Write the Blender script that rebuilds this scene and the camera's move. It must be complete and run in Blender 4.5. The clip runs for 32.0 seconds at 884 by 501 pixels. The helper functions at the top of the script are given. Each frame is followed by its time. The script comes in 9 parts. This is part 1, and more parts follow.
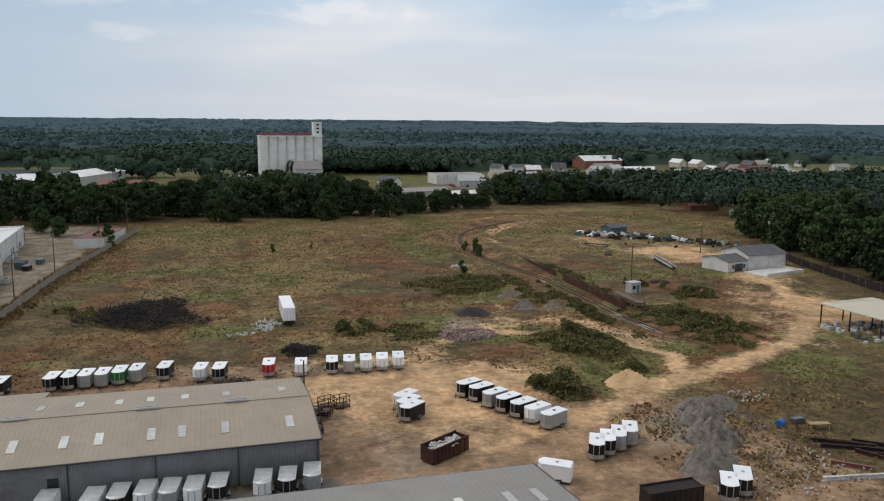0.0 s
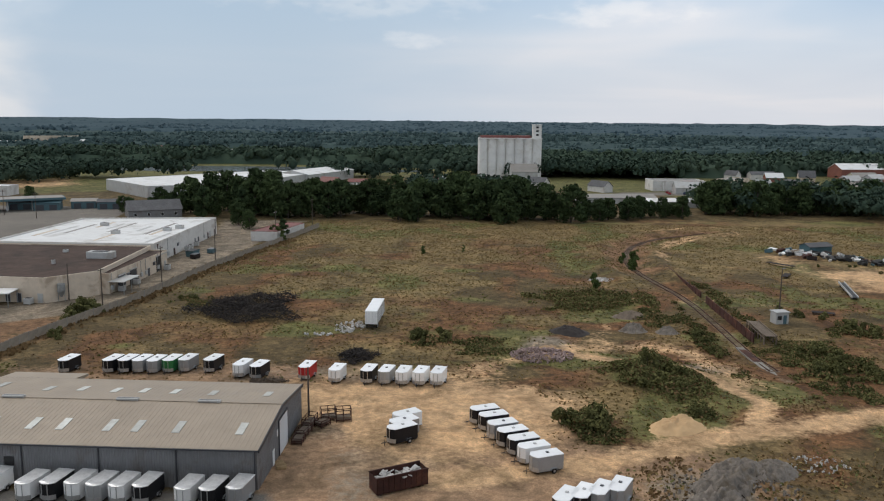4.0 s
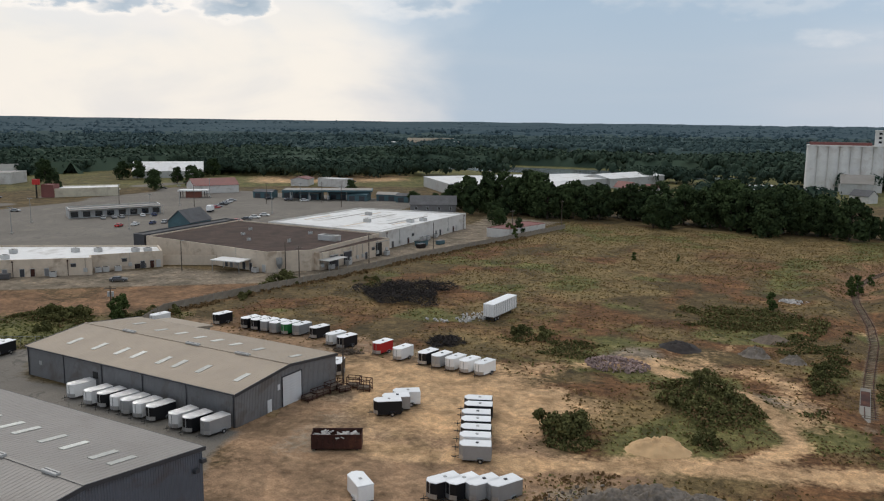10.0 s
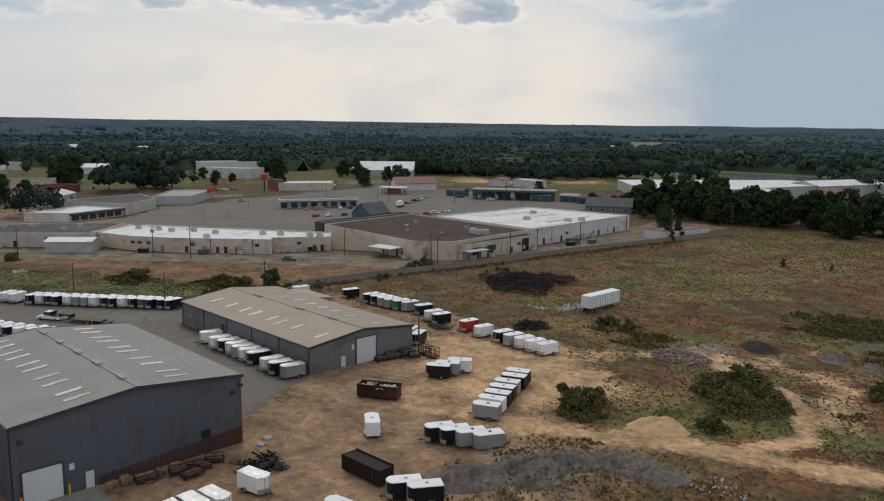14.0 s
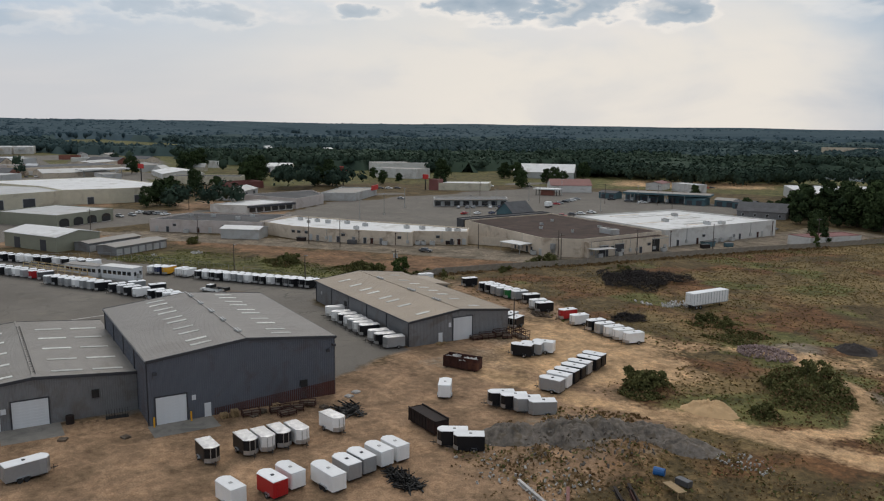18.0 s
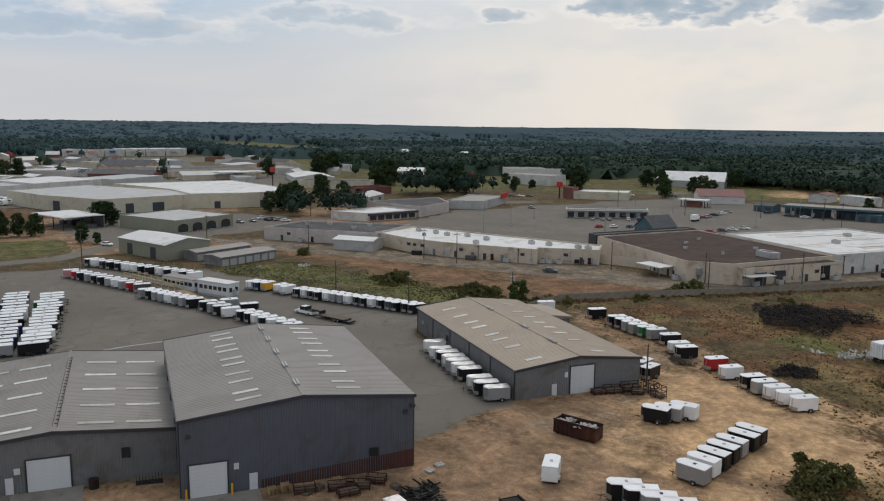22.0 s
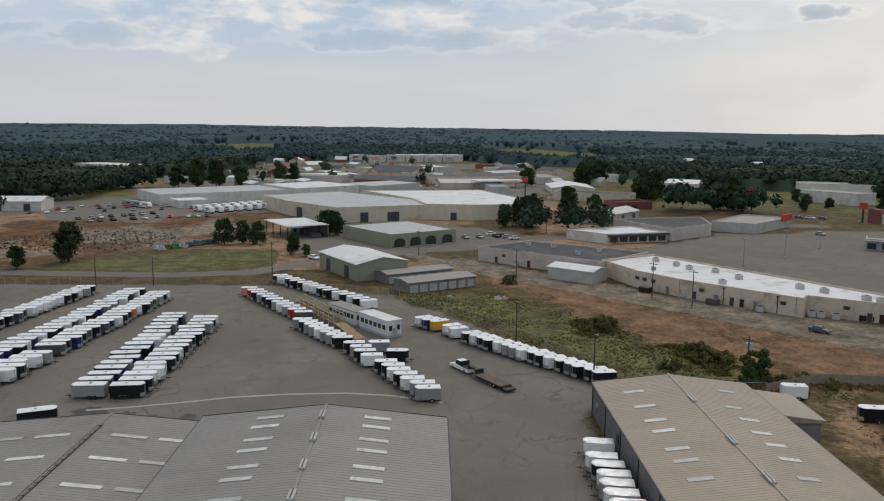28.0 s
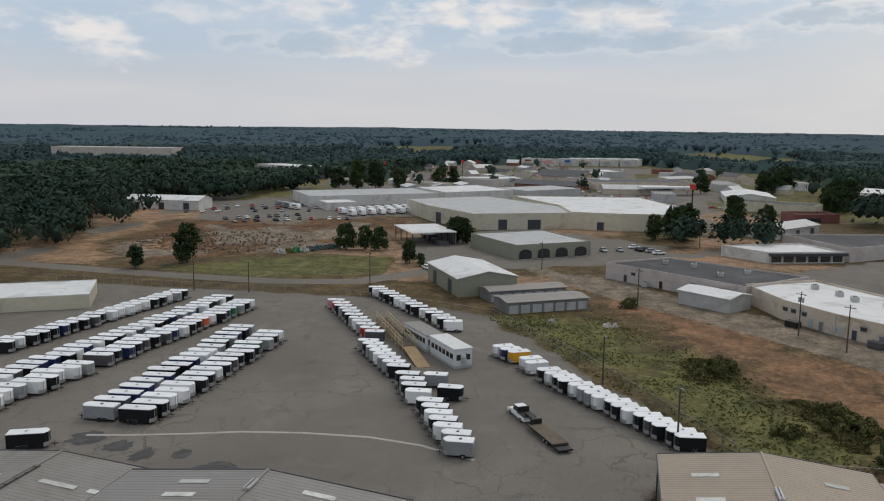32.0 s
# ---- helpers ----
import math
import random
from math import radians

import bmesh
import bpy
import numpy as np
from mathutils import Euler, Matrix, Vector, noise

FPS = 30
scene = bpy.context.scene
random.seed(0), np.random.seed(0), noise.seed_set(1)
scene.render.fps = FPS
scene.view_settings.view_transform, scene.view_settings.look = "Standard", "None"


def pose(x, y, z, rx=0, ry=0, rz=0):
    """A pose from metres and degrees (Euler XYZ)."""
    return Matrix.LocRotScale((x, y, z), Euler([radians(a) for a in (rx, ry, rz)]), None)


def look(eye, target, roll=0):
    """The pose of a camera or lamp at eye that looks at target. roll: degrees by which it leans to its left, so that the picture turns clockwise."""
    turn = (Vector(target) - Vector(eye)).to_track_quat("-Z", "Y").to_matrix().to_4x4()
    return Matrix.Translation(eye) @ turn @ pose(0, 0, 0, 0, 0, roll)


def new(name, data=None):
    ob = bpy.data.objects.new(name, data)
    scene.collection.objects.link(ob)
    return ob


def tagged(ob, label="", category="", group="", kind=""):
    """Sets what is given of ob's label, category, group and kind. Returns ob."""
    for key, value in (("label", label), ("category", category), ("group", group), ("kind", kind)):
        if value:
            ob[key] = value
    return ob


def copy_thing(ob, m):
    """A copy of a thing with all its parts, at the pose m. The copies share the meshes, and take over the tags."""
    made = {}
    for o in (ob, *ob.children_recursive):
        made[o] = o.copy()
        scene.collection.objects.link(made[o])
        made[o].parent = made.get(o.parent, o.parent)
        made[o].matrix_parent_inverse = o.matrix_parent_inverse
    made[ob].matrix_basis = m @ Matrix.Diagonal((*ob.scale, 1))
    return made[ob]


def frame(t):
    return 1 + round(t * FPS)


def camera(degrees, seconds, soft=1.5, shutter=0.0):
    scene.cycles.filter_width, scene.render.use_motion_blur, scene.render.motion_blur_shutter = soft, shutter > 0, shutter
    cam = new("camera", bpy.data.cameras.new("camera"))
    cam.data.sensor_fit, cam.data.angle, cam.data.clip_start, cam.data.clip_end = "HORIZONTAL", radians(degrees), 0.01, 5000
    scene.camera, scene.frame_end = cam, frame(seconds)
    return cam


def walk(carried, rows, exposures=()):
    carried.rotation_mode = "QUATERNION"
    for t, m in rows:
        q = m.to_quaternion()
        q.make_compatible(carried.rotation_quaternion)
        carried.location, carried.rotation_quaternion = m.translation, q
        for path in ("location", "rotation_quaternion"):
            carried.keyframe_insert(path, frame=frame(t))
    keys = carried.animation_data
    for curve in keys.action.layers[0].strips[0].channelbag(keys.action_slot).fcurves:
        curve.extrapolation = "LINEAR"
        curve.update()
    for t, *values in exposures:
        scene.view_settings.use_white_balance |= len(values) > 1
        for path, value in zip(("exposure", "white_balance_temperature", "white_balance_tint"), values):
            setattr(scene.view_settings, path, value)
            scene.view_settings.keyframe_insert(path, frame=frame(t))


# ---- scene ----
# The camera and its flight over the yard, metres.
cam = camera(57.1, 32.0, 1.15)
PATH = [
    (0.0, (-0.01, 0.04, 44.81), (27.49, 94.74, 28.36), 0.52),
    (0.5, (5.01, 0.79, 44.82), (28.26, 96.64, 28.42), 0.52),
    (1.0, (9.62, 1.51, 44.8), (29.32, 98.16, 28.35), 0.52),
    (1.5, (14.98, 2.26, 44.78), (30.03, 99.76, 28.38), 0.52),
    (2.0, (19.69, 2.93, 44.75), (30.94, 100.93, 28.35), 0.52),
    (2.5, (24.44, 3.62, 44.71), (31.59, 102.02, 28.41), 0.52),
    (3.0, (28.72, 4.23, 44.68), (32.27, 102.83, 28.33), 0.52),
    (3.5, (33.36, 4.92, 44.67), (33.01, 103.57, 28.32), 0.52),
    (5.5, (52.75, 7.61, 44.49), (36.15, 104.86, 28.09), 0.52),
    (6.0, (56.26, 8.1, 44.47), (36.81, 104.8, 28.12), 0.52),
    (6.5, (59.63, 8.54, 44.47), (37.43, 104.64, 28.17), 0.52),
    (7.0, (63.89, 9.16, 44.54), (38.14, 104.41, 28.29), 0.52),
    (7.5, (68.92, 9.94, 44.65), (39.02, 103.94, 28.3), 0.52),
    (8.0, (73.5, 10.58, 44.72), (40.0, 103.38, 28.37), 0.52),
    (8.5, (78.11, 11.2, 44.76), (41.06, 102.65, 28.41), 0.52),
    (9.0, (83.39, 11.93, 44.78), (42.24, 101.58, 28.48), 0.52),
    (9.5, (88.77, 12.71, 44.77), (43.42, 100.36, 28.52), 0.52),
    (10.0, (93.34, 13.33, 44.76), (44.64, 99.18, 28.56), 0.52),
    (10.5, (97.4, 13.93, 44.81), (45.75, 98.03, 28.61), 0.52),
    (11.0, (101.54, 14.56, 44.87), (46.44, 97.36, 34.77), 0.52),
    (11.5, (105.79, 15.14, 44.83), (47.54, 96.34, 42.03), 0.52),
    (12.0, (110.72, 15.82, 44.75), (48.92, 94.42, 43.7), 0.52),
    (12.5, (115.29, 16.43, 44.62), (50.54, 92.28, 37.17), 0.52),
    (13.0, (119.05, 16.94, 44.59), (52.55, 90.34, 30.84), 0.52),
    (13.5, (123.23, 17.55, 44.59), (54.08, 88.05, 28.79), 0.52),
    (14.0, (127.19, 18.13, 44.56), (55.79, 86.28, 28.61), 0.52),
    (14.5, (131.43, 18.79, 44.54), (57.58, 84.29, 28.64), 0.52),
    (15.0, (135.76, 19.39, 44.51), (59.41, 82.04, 28.61), 0.52),
    (15.5, (139.29, 19.84, 44.49), (61.09, 80.14, 28.69), 0.52),
    (17.5, (149.17, 21.21, 44.33), (65.02, 72.91, 28.68), 0.52),
    (18.0, (149.34, 21.31, 44.3), (64.64, 72.11, 28.6), 0.52),
    (18.5, (148.31, 21.81, 44.27), (63.36, 72.16, 28.47), 0.52),
    (19.0, (146.16, 23.34, 44.23), (60.66, 72.74, 28.43), 0.52),
    (19.5, (143.5, 25.36, 44.23), (57.25, 73.56, 28.48), 0.52),
    (20.0, (140.41, 27.84, 44.26), (53.16, 74.19, 28.61), 0.6),
    (20.5, (137.06, 30.54, 44.33), (48.56, 74.34, 28.68), 0.6),
    (21.0, (133.87, 33.13, 44.43), (44.22, 74.58, 28.83), 0.6),
    (21.5, (130.32, 36.02, 44.53), (39.27, 74.42, 29.08), 0.6),
    (22.0, (126.72, 38.93, 44.65), (34.57, 74.48, 29.2), 0.6),
    (22.5, (122.71, 42.12, 44.77), (29.26, 74.17, 29.47), 0.6),
    (23.0, (118.93, 45.13, 44.85), (24.53, 74.28, 29.45), 0.6),
    (23.5, (114.76, 48.45, 44.94), (19.26, 73.8, 29.59), 0.6),
    (24.0, (111.33, 51.27, 44.99), (15.08, 73.67, 29.64), 0.6),
    (24.5, (108.47, 53.63, 45.02), (11.67, 73.68, 29.67), 0.6),
    (25.0, (105.42, 56.08, 45.02), (8.12, 73.28, 29.77), 0.6),
    (25.5, (102.47, 58.42, 44.95), (4.72, 73.12, 29.75), 0.6),
    (26.0, (99.52, 60.8, 44.93), (1.47, 73.05, 29.73), 0.6),
    (26.5, (96.21, 63.49, 44.89), (-2.19, 72.54, 29.74), 0.6),
    (28.5, (84.93, 72.48, 44.77), (-13.92, 71.43, 29.77), 0.6),
    (29.0, (81.89, 74.87, 44.75), (-16.91, 71.12, 29.7), 0.6),
    (29.5, (78.29, 77.8, 44.69), (-20.31, 70.8, 29.69), 0.6),
    (30.0, (74.24, 81.15, 44.65), (-24.01, 70.25, 29.75), 0.6),
    (30.5, (71.11, 83.68, 44.57), (-26.84, 70.03, 29.67), 0.6),
    (31.0, (68.23, 86.04, 44.54), (-29.32, 69.74, 29.64), 0.6),
    (31.5, (65.4, 88.35, 44.52), (-31.65, 69.4, 29.67), 0.6),
    (32.0, (62.68, 90.5, 44.51), (-33.87, 69.05, 29.66), 0.6),
]
walk(cam, [(t, look(eye, target, roll)) for t, eye, target, roll in PATH], [(0, 0.18), (3.5, 0.2), (6, 0.22), (9, 0.12), (10.6, 0.02), (11.4, -0.25), (12.0, -0.42), (13.0, -0.3), (14.0, -0.14), (15.5, -0.1), (18, -0.12), (24, -0.1), (32, -0.1)])

# ---- sky and sun: a broken, bright overcast, the sun veiled in the north-west ----
SUN_AZ, SUN_EL = 66.0, 50.0          # degrees left of +y, degrees up
world = bpy.data.worlds.new("sky")
scene.world = world
world.use_nodes = True


def node(tree, kind, **values):
    n = tree.nodes.new(kind)
    for key, value in values.items():
        if key.startswith("i_"):
            n.inputs[key[2:].replace("_", " ")].default_value = value
        elif key == "op":
            n.operation = value
        elif key == "blend":
            n.blend_type = value
        elif key == "typ":
            n.data_type = value
    return n


def math_node(tree, op, a, b=None, clamp=False):
    n = tree.nodes.new("ShaderNodeMath")
    n.operation, n.use_clamp = op, clamp
    for i, v in enumerate((a, b)):
        if v is None:
            continue
        if isinstance(v, (int, float)):
            n.inputs[i].default_value = v
        else:
            tree.links.new(v, n.inputs[i])
    return n.outputs[0]


def ramp(tree, fac, stops):
    n = tree.nodes.new("ShaderNodeValToRGB")
    el = n.color_ramp.elements
    while len(el) < len(stops):
        el.new(0.5)
    for e, (p, c) in zip(el, stops):
        e.position = p
        e.color = (*c, 1) if isinstance(c, (tuple, list)) else (c, c, c, 1)
    tree.links.new(fac, n.inputs[0])
    return n.outputs[0]


def mix(tree, fac, a, b, blend="MIX"):
    n = tree.nodes.new("ShaderNodeMix")
    n.data_type, n.blend_type = "RGBA", blend
    for i, v in ((0, fac), (6, a), (7, b)):
        if isinstance(v, (int, float)):
            n.inputs[i].default_value = v
        elif isinstance(v, (tuple, list)):
            n.inputs[i].default_value = (*v, 1)
        else:
            tree.links.new(v, n.inputs[i])
    return n.outputs[2]


def noise_tex(tree, vec, scale, detail=4.0, rough=0.55, distort=0.0):
    n = tree.nodes.new("ShaderNodeTexNoise")
    n.inputs["Scale"].default_value, n.inputs["Detail"].default_value = scale, detail
    n.inputs["Roughness"].default_value, n.inputs["Distortion"].default_value = rough, distort
    if vec is not None:
        tree.links.new(vec, n.inputs["Vector"])
    return n.outputs["Fac"]


def mapping(tree, vec, scale=(1, 1, 1), loc=(0, 0, 0)):
    n = tree.nodes.new("ShaderNodeMapping")
    n.inputs["Scale"].default_value, n.inputs["Location"].default_value = scale, loc
    tree.links.new(vec, n.inputs["Vector"])
    return n.outputs[0]


# clouds: left of +y and up in degrees, half sizes, darkness of the underside
CLOUDS = [(44.4, 7.2, 2.6, 1.0, 0.8), (49.5, 7.4, 3.8, 1.2, 0.85), (55.5, 8.2, 4.4, 1.6, 0.85), (64.5, 7.3, 2.2, 0.5, 0.6), (55.0, 14.4, 3.4, 4.2, 0.9), (51.5, 12.4, 5.6, 2.0, 0.88), (49.0, 15.6, 2.2, 3.0, 0.85), (61, 11.2, 6.0, 1.6, 0.35), (67.5, 12.2, 4.2, 2.6, 0.7), (77, 6.9, 5, 0.9, 0.4), (92, 5.9, 9, 0.8, 0.3), (88, 9.4, 14, 1.5, 0.4), (112, 5.6, 6, 0.7, 0.25), (37.0, 14.5, 5.5, 3.2, 0.7), (32.0, 9.0, 6.0, 2.0, 0.65), (24, 14, 13, 4.5, 0.6), (8, 11, 12, 3.5, 0.3), (74, 19, 12, 3, 0.4), (120, 16, 16, 4, 0.4)]
BRIGHT = [(125, 5.4, 3.2, 1.6, 0.95), (121, 7.3, 3.5, 0.9, 0.6), (107, 5.8, 3.4, 2.4, 0.95), (113, 7.9, 4, 1.1, 0.7), (100, 7.6, 4.2, 1.6, 0.95), (91, 7.3, 4.0, 1.1, 0.8), (84, 6.3, 2.5, 0.7, 0.6), (132, 6.4, 3, 1.6, 0.7), (142, 8, 6, 2, 0.7), (-10, 6.8, 6, 0.9, 0.4), (4, 5.0, 3.0, 0.7, 0.3), (-30, 7.2, 4, 0.8, 0.35), (70, 7.2, 3, 0.8, 0.6), (60, 9.5, 5, 1.2, 0.7), (46, 10.5, 6, 1.4, 0.7), (50, 8.9, 6, 0.7, 0.6), (66, 7.9, 3, 0.6, 0.6)]


def build_sky():
    nt = world.node_tree
    nt.nodes.clear()
    out = nt.nodes.new("ShaderNodeOutputWorld")
    back = nt.nodes.new("ShaderNodeBackground")
    sky = nt.nodes.new("ShaderNodeTexSky")
    sky.sky_type, sky.sun_disc = "NISHITA", False
    sky.sun_elevation, sky.sun_rotation = radians(SUN_EL), radians(-SUN_AZ)
    sky.air_density, sky.dust_density = 1.0, 1.5
    way = nt.nodes.new("ShaderNodeTexCoord").outputs["Generated"]
    sep = nt.nodes.new("ShaderNodeSeparateXYZ")
    nt.links.new(way, sep.inputs[0])
    up = sep.outputs[2]
    az = math_node(nt, "MULTIPLY", math_node(nt, "ARCTAN2", math_node(nt, "MULTIPLY", sep.outputs[0], -1.0), sep.outputs[1]), 57.296)
    el = math_node(nt, "MULTIPLY", math_node(nt, "ARCSINE", up), 57.296)
    high = math_node(nt, "ADD", math_node(nt, "MAXIMUM", up, 0.0), 0.10)
    comb = nt.nodes.new("ShaderNodeCombineXYZ")
    nt.links.new(math_node(nt, "DIVIDE", sep.outputs[0], high), comb.inputs[0])
    nt.links.new(math_node(nt, "DIVIDE", sep.outputs[1], high), comb.inputs[1])
    flat = comb.outputs[0]
    polar = nt.nodes.new("ShaderNodeCombineXYZ")
    nt.links.new(math_node(nt, "MULTIPLY", az, 0.10), polar.inputs[0])
    nt.links.new(math_node(nt, "MULTIPLY", el, 0.22), polar.inputs[1])
    puff = math_node(nt, "ADD", math_node(nt, "MULTIPLY", noise_tex(nt, polar.outputs[0], 2.0, 3, 0.5, 0.1), 0.62), math_node(nt, "MULTIPLY", noise_tex(nt, polar.outputs[0], 6.0, 5, 0.55, 0.2), 0.38))
    soft_n = noise_tex(nt, polar.outputs[0], 0.9, 5, 0.5, 0.3)

    def span(v, a, b):
        n = nt.nodes.new("ShaderNodeMapRange")
        n.interpolation_type = "SMOOTHSTEP"
        n.inputs[1].default_value, n.inputs[2].default_value = a, b
        nt.links.new(v, n.inputs[0])
        return n.outputs[0]

    def times(*vs):
        r = vs[0]
        for v in vs[1:]:
            r = math_node(nt, "MULTIPLY", r, v)
        return r
    # veil of high cloud over a thin blue
    veil = noise_tex(nt, mapping(nt, flat, (0.5, 0.5, 1), (3.1, 1.7, 0)), 1.0, 3, 0.45, 0.4)
    clear = mix(nt, 1.0, sky.outputs[0], (0.12, 0.12, 0.12), "MULTIPLY")
    veil_col = ramp(nt, veil, [(0.30, (0.38, 0.51, 0.67)), (0.50, (0.50, 0.60, 0.72)), (0.70, (0.74, 0.74, 0.78))])
    col = mix(nt, 0.85, clear, veil_col)
    # pale haze over the horizon
    col = mix(nt, times(span(el, 9.0, 0.0), 0.8), col, (0.63, 0.63, 0.66))
    # rain shafts in the north, bright cream sky beside them where the cloud thins
    edge_az = math_node(nt, "ADD", az, math_node(nt, "MULTIPLY", math_node(nt, "SUBTRACT", soft_n, 0.5), 10.0))
    rain = times(span(edge_az, 35.0, 27.0), span(edge_az, -14.0, 14.0))
    col = mix(nt, times(rain, 0.75), col, (0.37, 0.47, 0.575))
    glow = times(span(edge_az, 27.0, 39.0), span(edge_az, 90.0, 55.0), span(el, 15.0, 3.5), math_node(nt, "ADD", math_node(nt, "MULTIPLY", span(soft_n, 0.38, 0.58), 0.4), 0.6))
    col = mix(nt, times(glow, 0.85), col, (0.93, 0.86, 0.765))
    col = mix(nt, times(span(edge_az, 60.0, 90.0), span(edge_az, 150.0, 100.0), span(el, 10.0, 0.0), 0.5), col, (0.70, 0.69, 0.69))

    def body(ca, ce, ha, he, k):
        a = math_node(nt, "POWER", math_node(nt, "ABSOLUTE", math_node(nt, "DIVIDE", math_node(nt, "SUBTRACT", az, ca), ha)), 2.0)
        b = math_node(nt, "POWER", math_node(nt, "ABSOLUTE", math_node(nt, "DIVIDE", math_node(nt, "SUBTRACT", el, ce), he)), 2.0)
        d = math_node(nt, "SUBTRACT", 1.0, math_node(nt, "ADD", a, b))
        return math_node(nt, "ADD", d, math_node(nt, "MULTIPLY", math_node(nt, "SUBTRACT", puff, 0.5), k))
    # thin blue between the heaps of the western sky
    col = mix(nt, times(span(edge_az, 80.0, 96.0), span(edge_az, 170.0, 140.0), span(el, 3.2, 6.0), 0.55), col, (0.50, 0.61, 0.74))
    # cream light breaking through between the heaps of the north-west
    col = mix(nt, times(span(edge_az, 36.0, 44.0), span(edge_az, 78.0, 62.0), span(el, 7.0, 10.0), span(el, 26.0, 18.0), 0.75), col, (0.85, 0.85, 0.85))
    for ca, ce, ha, he, power in BRIGHT:
        col = mix(nt, times(span(body(ca, ce, ha, he, 8.0), -0.2, 1.6), power), col, (0.87, 0.84, 0.82))
    for ca, ce, ha, he, dark in CLOUDS:
        f = body(ca, ce, ha, he, 7.5 if he < 2 else 4.0)
        rim = times(span(f, -0.8, 0.1), span(f, 0.6, 0.1))
        col = mix(nt, times(rim, 0.55 * dark), col, (1.0, 0.94, 0.87))
        col = mix(nt, times(span(f, 0.0, 0.7), dark), col, mix(nt, span(f, 0.2, 2.2), (0.45, 0.53, 0.61), (0.27, 0.375, 0.48)))
    # the broken grey cloud goes on overhead
    col = mix(nt, times(span(el, 17.0, 34.0), 0.85), col, ramp(nt, veil, [(0.34, (0.45, 0.49, 0.54)), (0.62, (0.66, 0.655, 0.65))]))
    nt.links.new(col, back.inputs[0])
    back.inputs[1].default_value = 1.0
    nt.links.new(back.outputs[0], out.inputs[0])


build_sky()
sun = new("sun", bpy.data.lights.new("sun", "SUN"))
sun.data.energy, sun.data.angle, sun.data.color = 0.95, radians(32), (1.0, 0.92, 0.83)
_az, _el = radians(SUN_AZ), radians(SUN_EL)
sun.matrix_world = look((-math.sin(_az) * math.cos(_el) * 100, math.cos(_az) * math.cos(_el) * 100, math.sin(_el) * 100), (0, 0, 0))
scene.view_settings.exposure = 0.0

# ---- materials ----
def material(name, base, rough=0.6, metal=0.0, vary=0.12, scale=3.0, bump=0.0, bump_scale=20.0, per_object=0.0, stain=None, stain_scale=0.4, spec=0.5):
    """A painted or natural surface: two scales of tone, optional stains, fine relief."""
    m = bpy.data.materials.new(name)
    m.use_nodes = True
    nt = m.node_tree
    bsdf = nt.nodes["Principled BSDF"]
    pos = nt.nodes.new("ShaderNodeTexCoord").outputs["Object"]
    big = noise_tex(nt, pos, scale * 0.18, 4, 0.6)
    fine = noise_tex(nt, pos, scale, 5, 0.65)
    tone = math_node(nt, "ADD", math_node(nt, "MULTIPLY", big, 0.55), math_node(nt, "MULTIPLY", fine, 0.45))
    lo = tuple(max(0.0, c * (1 - vary * 1.8)) for c in base)
    hi = tuple(min(1.0, c * (1 + vary * 1.8)) for c in base)
    col = ramp(nt, tone, [(0.32, lo), (0.68, hi)])
    if stain:
        s = noise_tex(nt, pos, stain_scale, 6, 0.65, 0.6)
        col = mix(nt, ramp(nt, s, [(0.52, 0.0), (0.66, 0.75)]), col, stain)
    if per_object:
        rnd = nt.nodes.new("ShaderNodeObjectInfo").outputs["Random"]
        f = math_node(nt, "ADD", math_node(nt, "MULTIPLY", rnd, 2 * per_object), 1 - per_object)
        comb = nt.nodes.new("ShaderNodeCombineColor")
        for i in range(3):
            nt.links.new(f, comb.inputs[i])
        col = mix(nt, 1.0, col, comb.outputs[0], "MULTIPLY")
    nt.links.new(col, bsdf.inputs["Base Color"])
    nt.links.new(math_node(nt, "ADD", math_node(nt, "MULTIPLY", fine, 0.25), rough - 0.12, True), bsdf.inputs["Roughness"])
    bsdf.inputs["Metallic"].default_value = metal
    bsdf.inputs["Specular IOR Level"].default_value = spec
    if bump:
        b = nt.nodes.new("ShaderNodeBump")
        b.inputs["Strength"].default_value, b.inputs["Distance"].default_value = min(1.0, bump), 0.05
        nt.links.new(noise_tex(nt, pos, bump_scale, 5, 0.7), b.inputs["Height"])
        nt.links.new(b.outputs[0], bsdf.inputs["Normal"])
    return m


